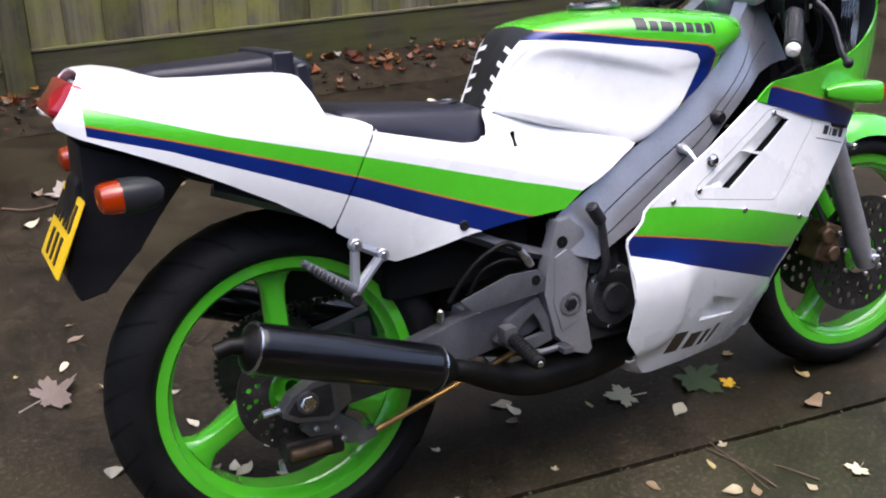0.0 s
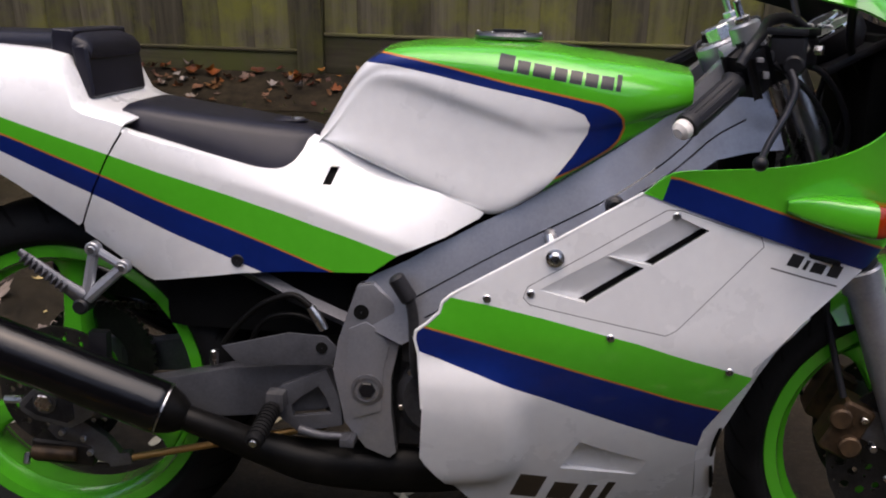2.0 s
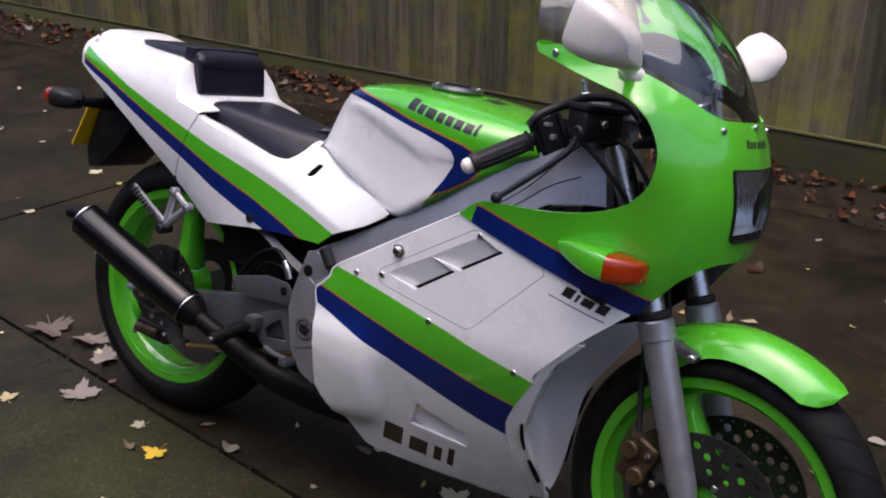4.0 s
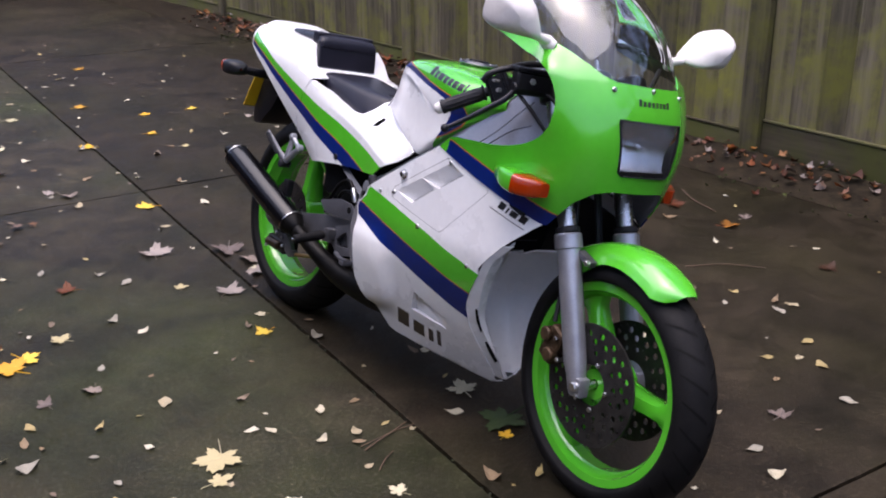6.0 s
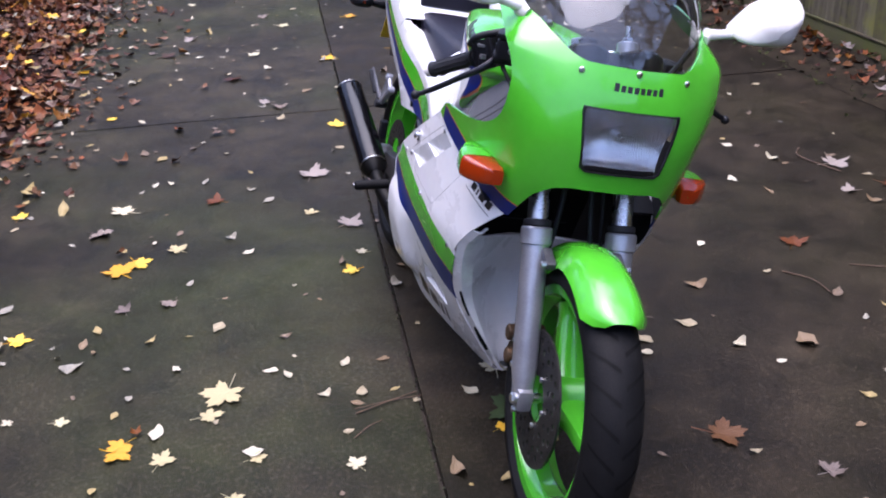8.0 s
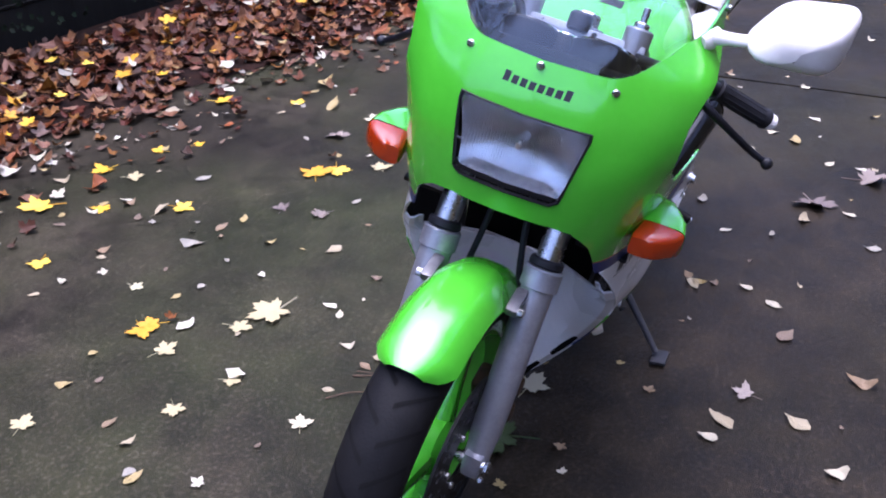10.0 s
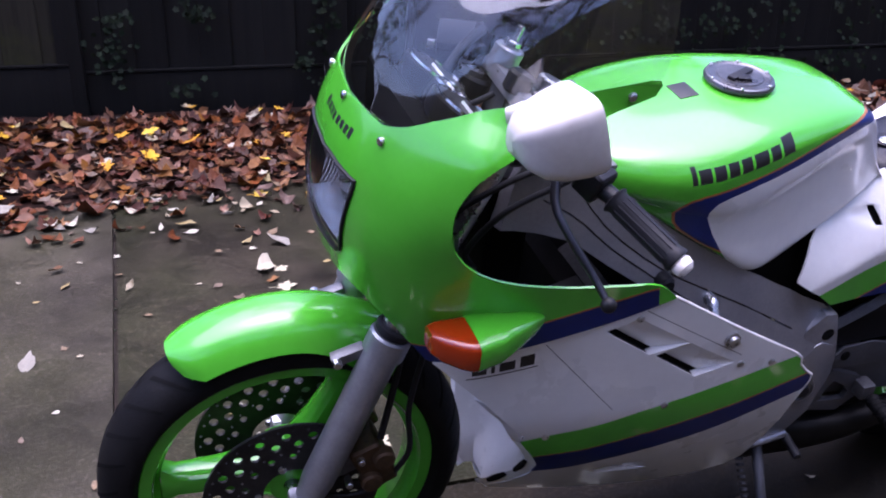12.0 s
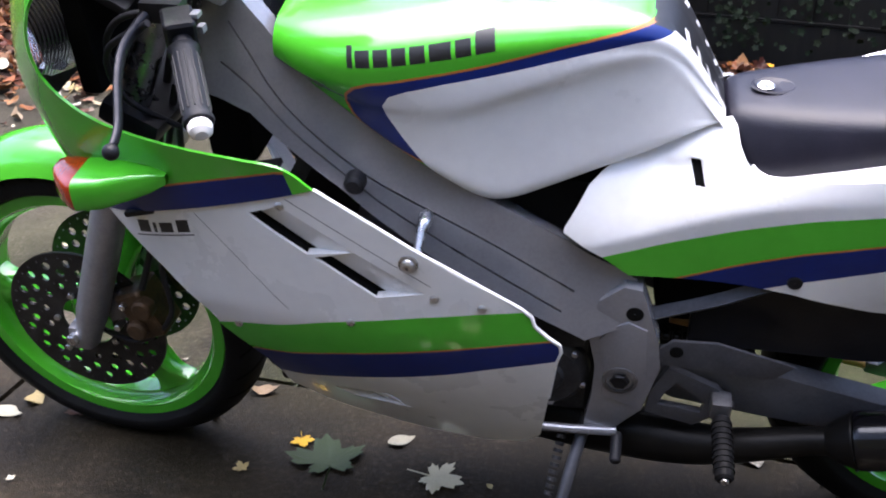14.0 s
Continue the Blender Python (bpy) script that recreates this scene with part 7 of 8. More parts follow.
fence("fence", (0, 2.57, 0), radians(1.0), -9.0, 8.0, 0, "weathered upright boards green with algae above a gravel board", FENCE_WOOD, GRAVEL_WOOD, 1, 0.195, 1.98, [-8.41, -5.66, -2.91, -0.16, 2.59, 5.34], 3, 0.138, (-0.16, 0.07))
fence("garden_fence", (0, -2.86, 0), radians(-11.3), -6.0, 1.60, 0, "near-black boards behind ivy and leaf litter", DARK_WOOD, DARK_WOOD, -1, 0.20, 2.0, [-5.2, -2.4, 0.45, 1.56], 4, 0.13)
fence("side_fence", (0, -2.83, 0), radians(-11.3), 1.62, 8.0, 0, "dark olive-brown boards beside the near-black fence", SIDE_WOOD, DARK_WOOD, -1, 0.24, 1.95, [2.9, 5.6], 6, 0.15)


# ---- leaves ----
def maple_outline(seed):
    rng = random.Random(seed)
    pts = []
    tips = [(-128, 0.62), (-68, 0.88), (0, 1.0), (66, 0.90), (126, 0.60)]
    for k, (a, r) in enumerate(tips):
        a += rng.uniform(-6, 6)
        r *= rng.uniform(0.88, 1.08)
        pts += [(a - 25, r * 0.64), (a - 17, r * 0.82), (a - 10, r * 0.76), (a, r), (a + 10, r * 0.76), (a + 17, r * 0.83), (a + 25, r * 0.63)]
        if k < 4:
            pts.append((a + 32, r * 0.50))
    pts += [(168, 0.22), (192, 0.22)]
    return [(r * math.sin(radians(a)), r * math.cos(radians(a))) for a, r in pts]


def oval_outline(seed):
    rng = random.Random(seed)
    w = rng.uniform(0.5, 0.72)
    out = []
    for k in range(14):
        a = 2 * math.pi * k / 14
        y = math.cos(a)
        ragged = rng.uniform(0.84, 1.10)
        out.append((w * math.sin(a) * (1.0 - 0.28 * y) * ragged, y * (1.28 if k == 0 else ragged)))
    return out


def leaf_arrays(outline, size, curl, seed, stem=True):
    """Vertices and faces of one leaf lying on the ground, its veins pressed in, its rim curled."""
    rng = random.Random(seed)
    ph, ph2 = rng.uniform(0, 6.28), rng.uniform(0, 6.28)

    def lift(x, y):
        r = math.hypot(x, y)
        a = math.atan2(y, x)
        return size * (curl * r * r * (0.45 + 0.4 * math.sin(2 * a + ph) + 0.25 * math.sin(3 * a + ph2)) + 0.05 * abs(x) + 0.03)

    v = [(0, 0, size * 0.02)]
    n = len(outline)
    for s in (0.5, 1.0):
        v += [(x * s * size, y * s * size, max(0.001, lift(x * s, y * s))) for x, y in outline]
    f = [(0, 1 + k, 1 + (k + 1) % n) for k in range(n)]
    f += [(1 + k, 1 + n + k, 1 + n + (k + 1) % n, 1 + (k + 1) % n) for k in range(n)]
    if stem:
        b = len(v)
        bx = rng.uniform(-0.3, 0.3)
        w = 0.018
        v += [(-w * size, -0.15 * size, 0.012 * size), (w * size, -0.15 * size, 0.012 * size), ((bx + w) * size, -0.95 * size, 0.05 * size), ((bx - w) * size, -0.95 * size, 0.05 * size), (0, -0.15 * size, 0.05 * size), (bx * size, -0.95 * size, 0.085 * size)]
        f += [(b, b + 1, b + 2, b + 3), (b, b + 3, b + 5, b + 4), (b + 1, b + 4, b + 5, b + 2)]
    return v, f


def leaf_mesh(name, outline, size, curl, seed, mat, stem=True):
    v, f = leaf_arrays(outline, size, curl, seed, stem)
    me = bpy.data.meshes.new(name)
    me.from_pydata(v, [], f)
    me.update()
    me.materials.append(mat)
    return me


KINDS = {
    "yellow": ([leaf_mesh("leaf", maple_outline(k), 1.0, 0.12 + 0.08 * k, k, LEAF_YELLOW) for k in range(3)], "yellow maple leaf fallen on the concrete"),
    "cream": ([leaf_mesh("leaf", maple_outline(k + 10), 1.0, 0.10 + 0.09 * k, k + 10, LEAF_CREAM) for k in range(3)], "pale cream maple leaf fallen on the concrete"),
    "grey": ([leaf_mesh("leaf", maple_outline(k + 20), 1.0, 0.45 + 0.15 * k, k + 20, LEAF_GREY) for k in range(3)], "dry curled grey-brown leaf on the concrete"),
    "brown": ([leaf_mesh("leaf", maple_outline(k + 30), 1.0, 0.30 + 0.12 * k, k + 30, LEAF_BROWN) for k in range(3)], "brown maple leaf fallen on the concrete"),
    "green": ([leaf_mesh("leaf", maple_outline(41), 1.0, 0.18, 41, LEAF_GREEN)], "dull green maple leaf on the concrete"),
    "small": ([leaf_mesh("leaf", oval_outline(k + 50), 1.0, 0.25 + 0.15 * k, k + 50, LEAF_PALE, k % 2 == 0) for k in range(4)], "small pale oval leaf on the concrete"),
}
LEAF_RNG = random.Random(11)


def put_leaf(kind, x, y, size, turn=None):
    meshes, label = KINDS[kind]
    ob = new("fallen_leaf", LEAF_RNG.choice(meshes))
    turn = LEAF_RNG.uniform(0, 360) if turn is None else turn
    s = size / 2
    ob.matrix_world = Matrix.Translation((x, y, 0.0015)) @ Matrix.Rotation(radians(turn), 4, "Z") @ Matrix.Rotation(radians(LEAF_RNG.uniform(-4, 4)), 4, "X") @ Matrix.Diagonal((s, s * LEAF_RNG.uniform(0.85, 1.1), s, 1))
    tagged(ob, label, "leaf", "fallen leaves")


for x, y, s in ((0.89, -0.86, 0.10), (0.14, -0.18, 0.085), (-1.23, -0.01, 0.12), (-0.07, -0.88, 0.15), (0.41, -1.55, 0.15), (0.12, -1.54, 0.11), (-0.12, -0.83, 0.13), (0.86, -0.85, 0.09), (0.70, -1.32, 0.09), (0.28, -1.15, 0.10), (-0.56, -1.52, 0.12), (-0.63, -1.24, 0.08), (1.05, 0.02, 0.06), (0.49, -1.81, 0.10), (1.01, -1.93, 0.10), (-3.18, 0.35, 0.13), (0.65, -1.57, 0.06), (0.83, -1.88, 0.09), (-0.16, -1.37, 0.065), (0.36, -1.37, 0.08), (-0.07, -1.46, 0.07)):
    put_leaf("yellow", x, y, s)
for x, y, s in ((0.71, -0.60, 0.16), (0.80, -0.65, 0.08), (1.09, -0.33, 0.07), (1.00, -0.55, 0.06), (0.72, -1.00, 0.06), (-0.18, -0.70, 0.10), (0.80, 0.08, 0.125), (-0.56, -0.88, 0.12), (1.13, -0.61, 0.07), (0.95, -0.76, 0.08), (1.36, -0.93, 0.08), (1.10, -1.16, 0.08), (0.14, -1.42, 0.09), (-0.35, 0.03, 0.05), (0.02, -0.13, 0.055), (-0.34, -0.25, 0.07), (1.27, -1.07, 0.075), (1.29, -0.88, 0.08), (1.08, -1.29, 0.07)):
    put_leaf("cream", x, y, s)
for x, y, s in ((-0.69, -0.20, 0.15), (-0.21, -0.14, 0.13), (-0.58, 0.04, 0.17), (-0.43, 0.07, 0.14), (-1.58, -0.23, 0.11), (1.41, 0.65, 0.08), (-0.16, 1.66, 0.15), (-0.58, 0.76, 0.15), (-0.36, 0.61, 0.16), (0.67, 0.53, 0.07), (-0.39, -0.96, 0.11), (-0.30, 0.03, 0.12), (0.18, -0.73, 0.075), (0.19, -0.86, 0.065), (0.08, 1.58, 0.09), (0.37, 1.83, 0.075)):
    put_leaf("grey", x, y, s)
for x, y, s in ((1.22, 0.49, 0.13), (0.39, 1.70, 0.12), (0.39, 1.17, 0.11), (1.47, 0.01, 0.08), (-0.55, -0.56, 0.10), (0.08, 1.73, 0.12), (0.89, 1.63, 0.1), (-2.09, -0.40, 0.13), (-2.65, -0.72, 0.12)):
    put_leaf("brown", x, y, s)
put_leaf("green", 0.985, 0.075, 0.17, 200)
for x, y, s in ((0.84, -0.77, 0.05), (0.47, -0.99, 0.055), (0.37, -0.60, 0.055), (-1.06, -0.75, 0.06), (0.92, 0.89, 0.075), (1.47, 0.47, 0.045), (1.57, 0.42, 0.05), (1.17, -0.12, 0.05), (0.41, 0.59, 0.06), (0.78, 0.49, 0.055), (0.74, 0.64, 0.06), (0.55, 0.76, 0.055), (0.88, 0.72, 0.045), (0.98, -0.55, 0.05), (1.61, 0.04, 0.06), (1.58, -0.01, 0.05), (0.88, -0.01, 0.05), (0.27, -0.07, 0.05), (1.52, -0.69, 0.06), (1.77, -0.95, 0.07), (1.12, -1.30, 0.08), (1.28, -1.66, 0.05)):
    put_leaf("small", x, y, s)
for x, y, s in ((0.67, -0.19, 0.034), (0.66, -0.29, 0.036), (0.67, -0.44, 0.034), (-0.09, -0.48, 0.038), (-0.5, -0.38, 0.048), (-0.22, -0.53, 0.044), (0.73, -0.87, 0.03), (-0.62, -0.43, 0.036), (0.64, -0.48, 0.038), (0.79, -0.36, 0.033), (0.85, -0.29, 0.032), (0.96, -0.33, 0.03), (0.56, -0.72, 0.028), (1.19, 1.08, 0.045), (1.31, 0.98, 0.04), (1.18, 0.9, 0.038), (1.28, 0.81, 0.03), (1.24, 0.97, 0.04), (1.0, 1.2, 0.044), (1.0, 1.27, 0.04), (1.47, 0.86, 0.052), (0.71, 1.12, 0.052), (0.18, 1.6, 0.052)):
    put_leaf("small", x, y, s)
for x, y, s in ((1.22, -0.71, 0.032), (1.35, -0.56, 0.04), (1.14, -0.89, 0.033), (0.94, -1.29, 0.032), (0.59, -1.2, 0.045), (0.62, -1.18, 0.036), (0.08, -1.2, 0.055), (0.38, -1.23, 0.038), (0.31, -1.31, 0.042), (1.27, -1.23, 0.036), (1.23, -1.13, 0.046), (0.55, -1.65, 0.05), (0.24, -1.61, 0.048), (0.29, -0.93, 0.034), (0.23, 0.35, 0.051), (-0.28, 0.3, 0.042), (-0.1, 0.39, 0.032), (0.27, 0.55, 0.043), (0.53, 0.17, 0.048), (0.21, 0.4, 0.03), (1.04, -1.57, 0.046), (0.93, -1.53, 0.037)):
    put_leaf("small", x, y, s)
for k in range(45):
    put_leaf("small", LEAF_RNG.uniform(-2.6, 0.0), LEAF_RNG.uniform(-1.4, 1.9), LEAF_RNG.uniform(0.03, 0.055))
for k in range(26):
    put_leaf(LEAF_RNG.choice(("grey", "brown", "cream", "yellow")), LEAF_RNG.uniform(-5.0, -1.4), LEAF_RNG.uniform(-1.4, 1.7), LEAF_RNG.uniform(0.06, 0.11))


def litter(name, label, count, place, templates, mat, seed):
    """Uncounted leaves in one mesh."""
    rng = random.Random(seed)
    verts, faces = [], []
    temps = [leaf_arrays(o, 1.0, c, 60 + i, False) for i, (o, c) in enumerate(templates)]
    for k in range(count):
        x, y, z, size, tilt = place(rng)
        v, f = rng.choice(temps)
        m = Matrix.Translation((x, y, z)) @ Matrix.Rotation(rng.uniform(0, 6.283), 4, "Z") @ Matrix.Rotation(radians(rng.gauss(0, tilt)), 4, "X") @ Matrix.Rotation(radians(rng.gauss(0, tilt)), 4, "Y")
        b = len(verts)
        s = size / 2
        verts.extend(tuple(m @ Vector((p[0] * s, p[1] * s, p[2] * s))) for p in v)
        faces.extend(tuple(i + b for i in q) for q in f)
    me = bpy.data.meshes.new(name)
    me.from_pydata(verts, [], faces)
    me.update()
    me.materials.append(mat)
    return tagged(new(name, me), label, "leaves", kind="stuff")


def pile_front(x):
    return curve(x, [-6, -2.1, -1.4, -0.53, 0.1, 1.2, 2.5, 6], [-1.05, -1.19, -1.31, -1.67, -1.85, -1.98, -1.9, -1.9])


def pile_back(x):
    return -2.70 - 0.20 * x


def pile_place(rng):
    x = rng.uniform(-8.0, 7.8)
    f = rng.random() ** 0.8
    y0, y1 = pile_front(x) + rng.gauss(0, 0.07), pile_back(x)
    y = y0 + (y1 - y0) * f
    z = 0.004 + rng.random() * (0.02 + 0.03 * f)
    return x, y, z, rng.uniform(0.04, 0.105), 8 + 15 * f


def edge_place(rng):
    x = rng.uniform(-7.0, 4.5)
    y = pile_front(x) + rng.expovariate(1 / 0.17) - 0.08
    return x, y, 0.004 + rng.random() * 0.008, rng.uniform(0.025, 0.075), 12


MIXED = [(maple_outline(70), 0.5), (maple_outline(71), 0.8), (maple_outline(72), 0.3), (oval_outline(73), 0.6), (oval_outline(74), 0.9), (maple_outline(75), 1.1)]
litter("leaf_pile", "deep drift of wet brown and orange leaves along the fence", 10500, pile_place, MIXED, LEAF_BROWN, 21)
litter("yellow_litter", "yellow maple leaves lying on the brown drift", 240, lambda r: (lambda p: (p[0], p[1], p[2] + 0.03, p[3], 14))(pile_place(r)), [(maple_outline(80), 0.2), (maple_outline(81), 0.35)], LEAF_YELLOW, 22)
litter("drift_edge", "brown leaves thinning out along the front of the drift", 900, edge_place, MIXED, LEAF_BROWN, 28)
litter("drift_edge_pale", "small pale leaves thinning out in front of the drift", 350, edge_place, [(oval_outline(97), 0.5), (maple_outline(98), 0.4), (oval_outline(99), 0.8)], LEAF_PALE, 29)
litter("pale_litter", "pale leaves lying on the brown drift", 470, lambda r: (lambda p: (p[0], p[1], p[2] + 0.03, p[3] * 0.75, 14))(pile_place(r)), [(maple_outline(82), 0.3), (oval_outline(83), 0.5), (oval_outline(84), 0.3)], LEAF_PALE, 23)
# mound under the drift
bm = grid([[Vector((x, pile_front(x) - 0.1 + (pile_back(x) - pile_front(x)) * j / 8, 0.004 + 0.022 * (j / 8) ** 1.2 + 0.010 * noise.noise((x * 3, j * 0.5, 0)))) for j in range(9)] for x in [-8.4 + 0.2 * i for i in range(83)]])
bm.normal_update()
if sum(f.normal.z for f in bm.faces) < 0:
    bmesh.ops.reverse_faces(bm, faces=bm.faces)
tagged(mesh_object("leaf_mould", bm, surface("leaf_mould", (0.007, 0.004, 0.003), (0.024, 0.011, 0.007), 14, 0.9, 0, 0.6, 50, 0, 0.1, 0.1)), "dark rotted leaves under the drift", "leaf mould", kind="stuff")


bm = grid([[Vector((x, 2.20 + 0.0175 * x + 0.32 * j / 5, 0.002 + 0.045 * (j / 5) ** 1.5 + 0.006 * noise.noise((x * 4, j * 0.7, 5)))) for j in range(6)] for x in [-8.8 + 0.2 * i for i in range(84)]])
bm.normal_update()
if sum(f.normal.z for f in bm.faces) < 0:
    bmesh.ops.reverse_faces(bm, faces=bm.faces)
tagged(mesh_object("verge_soil", bm, surface("verge_soil", (0.012, 0.009, 0.006), (0.035, 0.027, 0.016), 14, 0.9, 0, 0.6, 50, 0, 0.1, 0.1)), "dark soil and rotted leaves against the fence", "soil", kind="stuff")


def verge_place(rng):
    while True:
        x = rng.uniform(-6, 5)
        if rng.random() < 0.45 + 0.6 * (0.5 + noise.noise((x * 1.7, 4.2, 0))):
            break
    f = abs(rng.gauss(0, 0.13))
    y = 2.53 + 0.0175 * x - f
    return x, y, 0.006 + rng.random() * 0.025 + max(0.0, 0.042 - 0.2 * f), rng.uniform(0.025, 0.07), 20


litter("verge_litter", "brown leaves and scraps along the foot of the fence", 950, verge_place, MIXED, LEAF_BROWN, 24)
litter("verge_pale_litter", "dry pale leaves along the foot of the fence", 110, verge_place, [(maple_outline(85), 0.9), (oval_outline(86), 0.8)], LEAF_GREY, 25)


def moss_place(rng):
    while True:
        x = rng.uniform(-5, 4.5)
        if rng.random() < 0.15 + 1.4 * max(0.0, noise.noise((x * 1.1, 9.7, 0))):
            break
    return x, 2.44 + 0.0175 * x - abs(rng.gauss(0, 0.13)), 0.003, rng.uniform(0.010, 0.024), 25


litter("fence_moss", "low green moss and weeds along the foot of the fence", 2600, moss_place, [(oval_outline(95), 0.6), (oval_outline(96), 1.0)], leaf_material("moss_green", [(0.03, 0.045, 0.0072), (0.048, 0.06, 0.0108), (0.021, 0.03, 0.006)], 0.8), 27)


def scatter_place(rng):
    while True:
        x, y = rng.uniform(-6, 4), rng.uniform(-1.9, 2.0)
        near = math.exp(-max(0.0, y + 1.3) / 0.9)
        if rng.random() < 0.35 + 0.65 * near:
            return x, y, 0.003, rng.uniform(0.014, 0.042), 7


litter("scattered_leaves", "small pale leaves strewn over the drive", 620, scatter_place, [(oval_outline(90), 0.4), (oval_outline(91), 0.7), (maple_outline(92), 0.4), (oval_outline(93), 0.2)], LEAF_PALE, 26)

# ---- ivy up the dark fence ----
def ivy_outline():
    return [(0, 1.0), (0.22, 0.55), (0.72, 0.42), (0.45, 0.05), (0.5, -0.45), (0.12, -0.35), (-0.12, -0.35), (-0.5, -0.45), (-0.45, 0.05), (-0.72, 0.42), (-0.22, 0.55)]


def ivy(seed, x, wide, top, count, foot=0.1):
    rng = random.Random(seed)
    v0, f0 = leaf_arrays(ivy_outline(), 1.0, 0.25, seed, False)
    verts, faces = [], []
    drift = rng.uniform(-0.25, 0.25)
    for k in range(count):
        f = rng.random()
        z = foot + (top - foot) * f
        px = x + drift * f + 0.10 * math.sin(5 * f + seed) + rng.gauss(0, wide * (1.2 - 0.5 * f))
        if noise.noise((px * 5, z * 5, seed)) < -0.12:
            continue
        py = -2.83 - 0.20 * px + rng.uniform(0.03, 0.10)
        s = rng.uniform(0.012, 0.025)
        m = Matrix.Translation((px, py, z)) @ Matrix.Rotation(radians(-11.3), 4, "Z") @ Matrix.Rotation(radians(rng.gauss(-70, 22)), 4, "X") @ Matrix.Rotation(radians(rng.gauss(180, 35)), 4, "Z")
        b = len(verts)
        verts.extend(tuple(m @ Vector((p[0] * s, p[1] * s, p[2] * s))) for p in v0)
        faces.extend(tuple(i + b for i in q) for q in f0)
    me = bpy.data.meshes.new("ivy")
    me.from_pydata(verts, [], faces)
    me.update()
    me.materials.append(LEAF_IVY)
    root = tagged(new("ivy", me), "ivy climbing the dark fence boards", "ivy", kind="stuff")
    return root


for seed, x, wide, top, count in ((1, 1.30, 0.035, 1.7, 380), (2, 0.98, 0.04, 1.7, 420), (3, 0.62, 0.04, 1.6, 330), (4, 0.22, 0.07, 0.45, 160), (5, -0.25, 0.12, 0.6, 220), (6, -0.8, 0.14, 1.7, 420), (7, -1.3, 0.18, 1.8, 700), (8, -1.8, 0.22, 1.9, 900), (9, -2.5, 0.3, 1.9, 1100), (10, -3.3, 0.35, 1.9, 1000)):
    ivy(seed, x, wide, top, count)


# ---- twigs ----
def twig(points, r, label="thin dry twig on the concrete"):
    ob = mesh_object("twig", sweep([(x, y, r + 0.001 + 0.004 * (k % 2)) for k, (x, y) in enumerate(points)], [r * (1 - 0.5 * k / len(points)) for k in range(len(points))], 6, 10), TWIG)
    tagged(ob, label, "twig", "twigs")


twig([(0.895, -0.300), (0.875, -0.225), (0.845, -0.140)], 0.002)
twig([(0.990, -0.320), (0.960, -0.280), (0.940, -0.245)], 0.0017)
twig([(0.550, 1.040), (0.630, 1.090), (0.710, 1.100)], 0.0022)
twig([(0.570, 1.250), (0.650, 1.370), (0.750, 1.460)], 0.002)
twig([(0.865, -0.130), (0.870, -0.215), (0.875, -0.300)], 0.0016, "pale grass stalk on the concrete")
twig([(-0.340, 1.630), (-0.250, 1.580), (-0.080, 1.640)], 0.0035)
twig([(-0.020, 1.910), (0.100, 1.835), (0.250, 1.800)], 0.003)



# ---- trees that stand over both fences ----
BARK = surface("grey_bark", (0.035, 0.030, 0.024), (0.09, 0.08, 0.065), 12, 0.85, 0, 0.6, 60)
CANOPY = leaf_material("autumn_canopy", [(0.05, 0.06, 0.015), (0.09, 0.07, 0.015), (0.14, 0.08, 0.02), (0.04, 0.05, 0.015)])


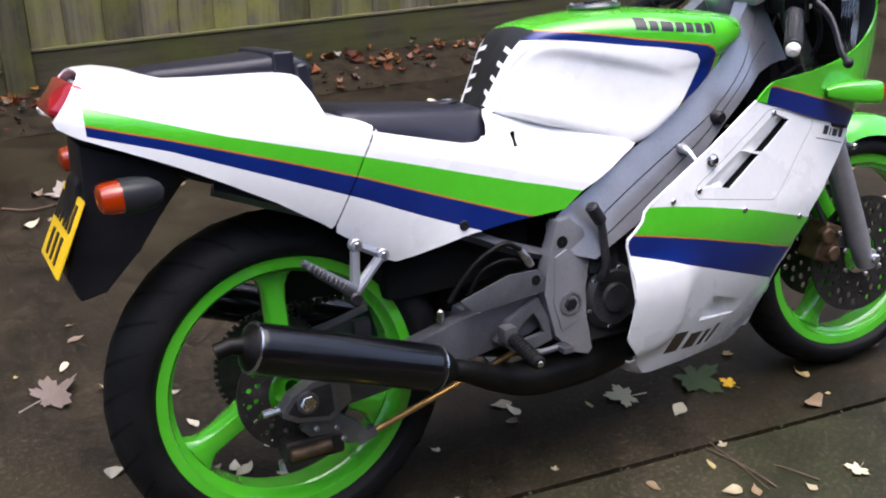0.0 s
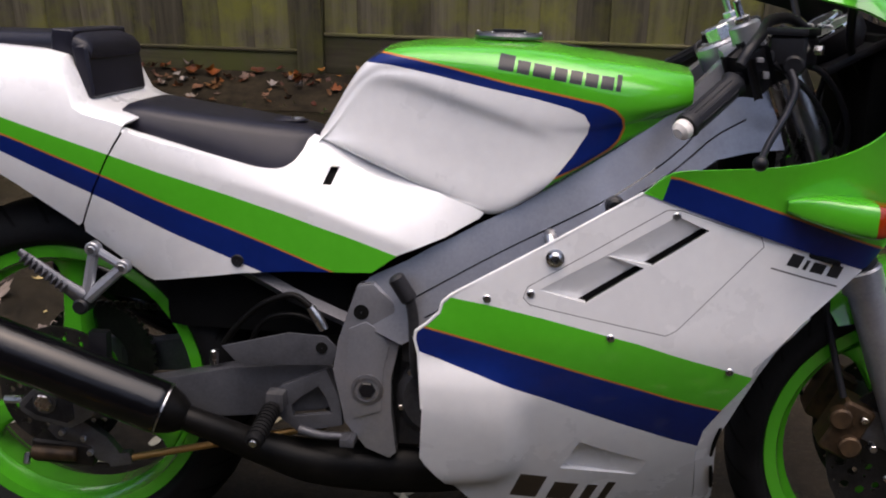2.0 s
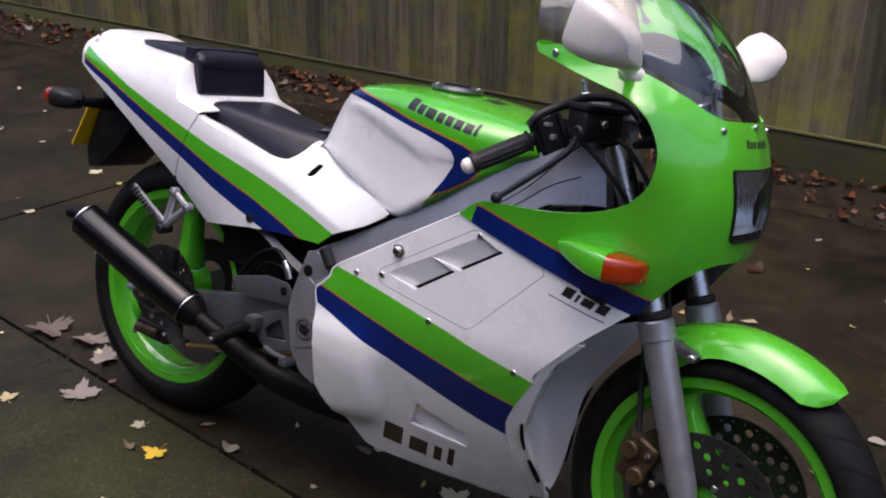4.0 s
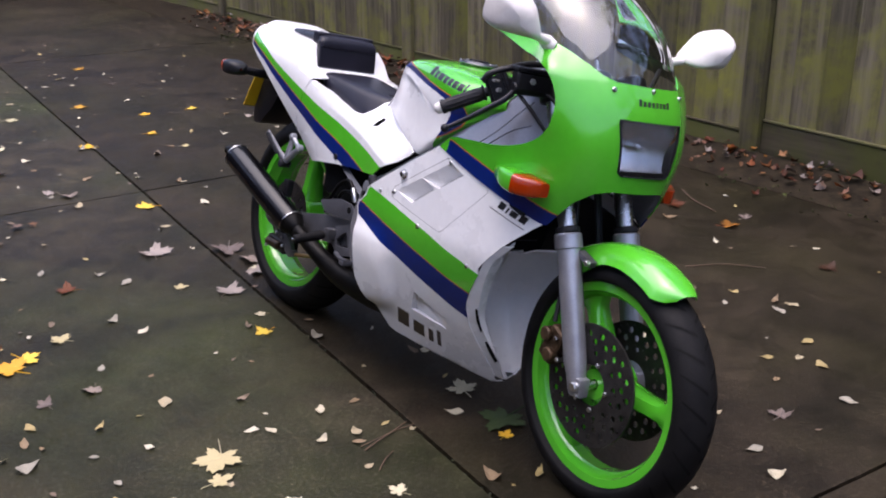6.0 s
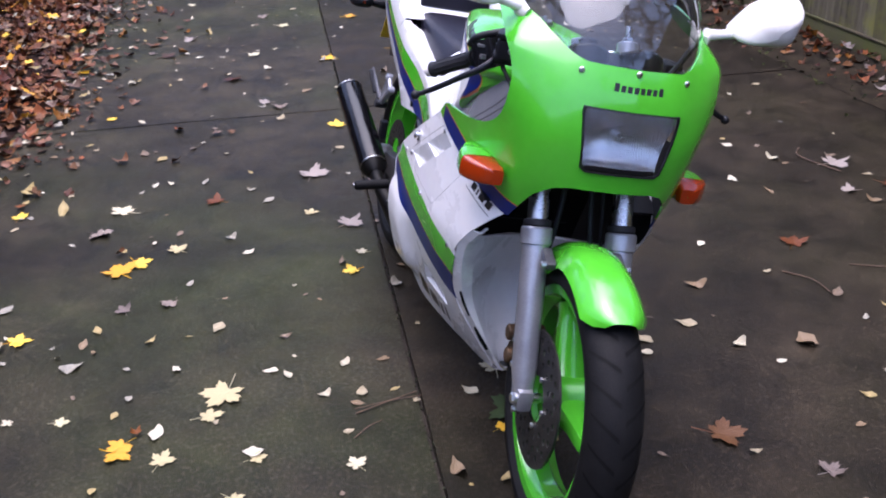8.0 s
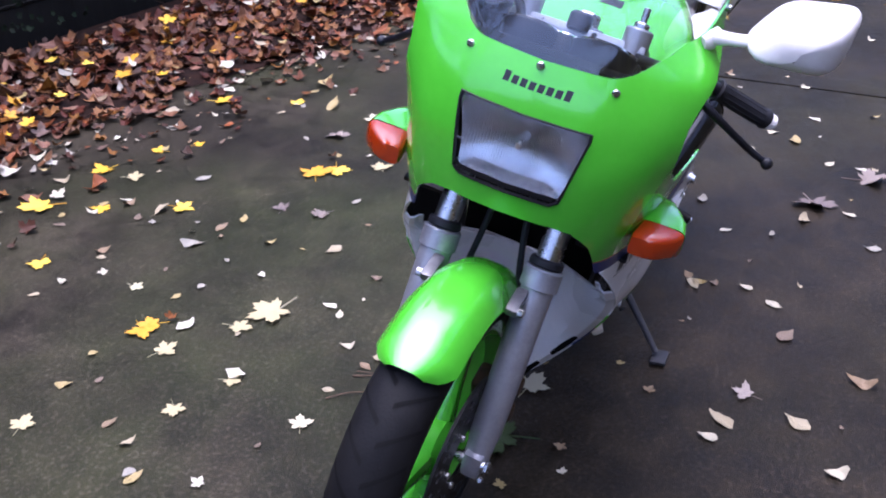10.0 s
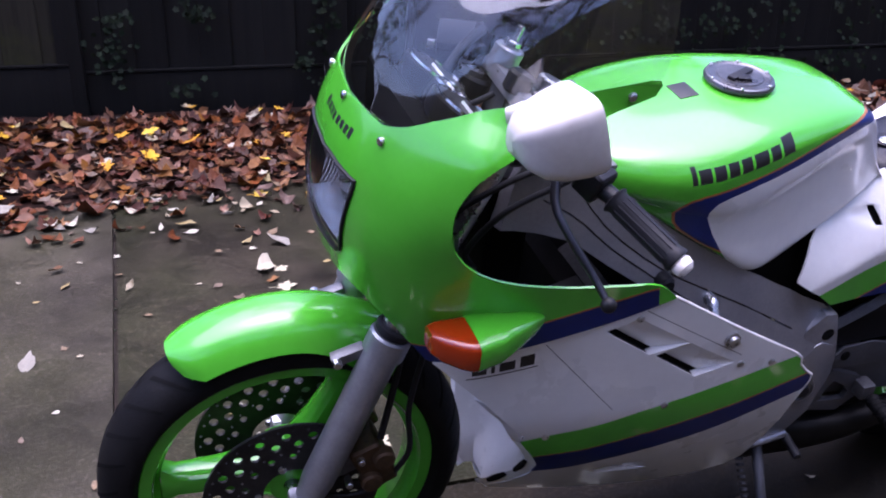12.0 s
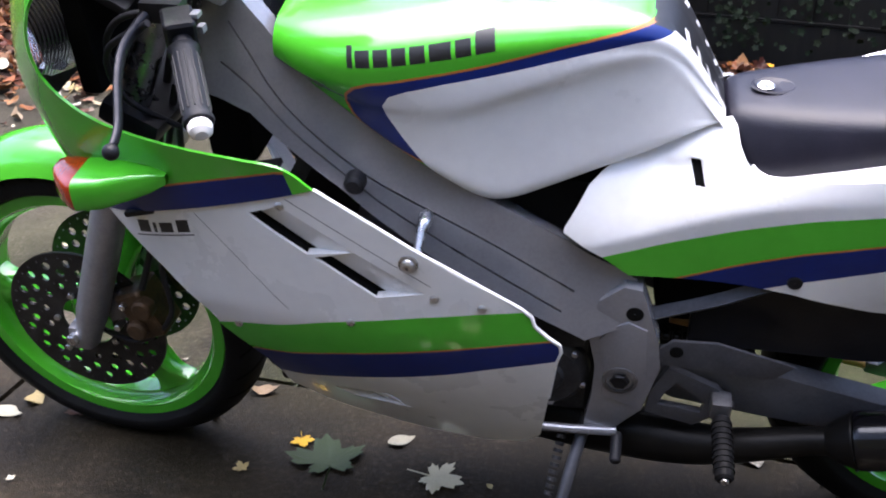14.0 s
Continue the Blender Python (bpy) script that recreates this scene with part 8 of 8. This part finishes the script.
def tree(x, y, tall, seed, leaves):
    rng = random.Random(seed)
    root = tagged(new("tree"), "tall half-bare autumn tree beyond the fence", "tree", "trees over the drive")
    root.matrix_world = Matrix.Translation((x, y, 0))
    top = Vector((rng.uniform(-0.4, 0.4), rng.uniform(-0.4, 0.4), tall))
    spine = [Vector((0, 0, -0.1)), top * 0.25 + Vector((rng.uniform(-0.1, 0.1), rng.uniform(-0.1, 0.1), 0)), top * 0.55 + Vector((rng.uniform(-0.3, 0.3), rng.uniform(-0.3, 0.3), 0)), top]
    r0 = tall * 0.022
    part("trunk", sweep(spine, [r0 * 1.25, r0 * 0.9, r0 * 0.55, r0 * 0.12], 10, 20), BARK, root)
    bm = bmesh.new()
    tips = []

    def limb(start, way, length, r, depth):
        mid = start + way * length * 0.5 + Vector((rng.gauss(0, 0.08), rng.gauss(0, 0.08), rng.gauss(0, 0.06))) * length
        end = start + way * length + Vector((rng.gauss(0, 0.10), rng.gauss(0, 0.10), rng.uniform(0.0, 0.18))) * length
        sweep([start, mid, end], [r, r * 0.7, r * 0.3], 5, 0, bm)
        if depth == 0:
            tips.append(end)
            return
        for k in range(4):
            f = 0.35 + 0.65 * k / 3
            p = start.lerp(mid, f * 2) if f < 0.5 else mid.lerp(end, f * 2 - 1)
            w = (way + Vector((rng.gauss(0, 0.6), rng.gauss(0, 0.6), rng.gauss(0.12, 0.4)))).normalized()
            limb(p, w, length * rng.uniform(0.42, 0.62), r * 0.5, depth - 1)

    pts = spline(spine, 30)
    for k in range(11):
        f = 0.30 + 0.66 * k / 10
        p = pts[int(f * 29)]
        a = k * 2.4 + rng.uniform(-0.4, 0.4)
        w = Vector((math.cos(a), math.sin(a), rng.uniform(0.25, 0.8))).normalized()
        limb(p, w, tall * (0.40 - 0.22 * f), r0 * (0.55 - 0.35 * f), 2)
    tagged(part("limbs", bm, BARK, root), kind="stuff")
    v0, f0 = leaf_arrays(oval_outline(7), 1.0, 0.3, 7, False)
    verts, faces = [], []
    for k in range(leaves):
        c = rng.choice(tips) + Vector((rng.gauss(0, 0.16), rng.gauss(0, 0.16), rng.gauss(0, 0.16)))
        m = Matrix.Translation(c) @ Euler((rng.uniform(0, 6.3), rng.uniform(0, 6.3), rng.uniform(0, 6.3))).to_matrix().to_4x4()
        s = rng.uniform(0.06, 0.13)
        b = len(verts)
        verts.extend(tuple(m @ Vector((q[0] * s, q[1] * s, q[2] * s))) for q in v0)
        faces.extend(tuple(i + b for i in q) for q in f0)
    me = bpy.data.meshes.new("crown")
    me.from_pydata(verts, [], faces)
    me.update()
    me.materials.append(CANOPY)
    ob = new("crown", me)
    ob.parent = root
    tagged(ob, kind="stuff")


for x, y, tall, seed, leaves in ((-3.4, -5.6, 7.5, 2, 1000), (1.4, -5.8, 8.0, 3, 1000), (6.4, -5.4, 7.0, 9, 800), (-6.4, 4.9, 8.0, 4, 1400), (-2.4, 5.0, 8.5, 6, 1600), (1.6, 4.9, 8.0, 7, 1600), (6.0, 5.0, 8.0, 8, 1400)):
    tree(x, y, tall, seed, leaves)

# ---- plain walls that close the drive ----
WALL = surface("grey_render", (0.10, 0.095, 0.085), (0.17, 0.16, 0.145), 4, 0.85, 0, 0.4, 70)
for name, x in (("wall_east", 8.6), ("wall_west", -9.4)):
    tagged(mesh_object(name, box((x, 0, 1.2), (0.2, 9.4, 2.6), 0.01), WALL), "plain grey rendered wall closing the drive", "wall", kind="structure")
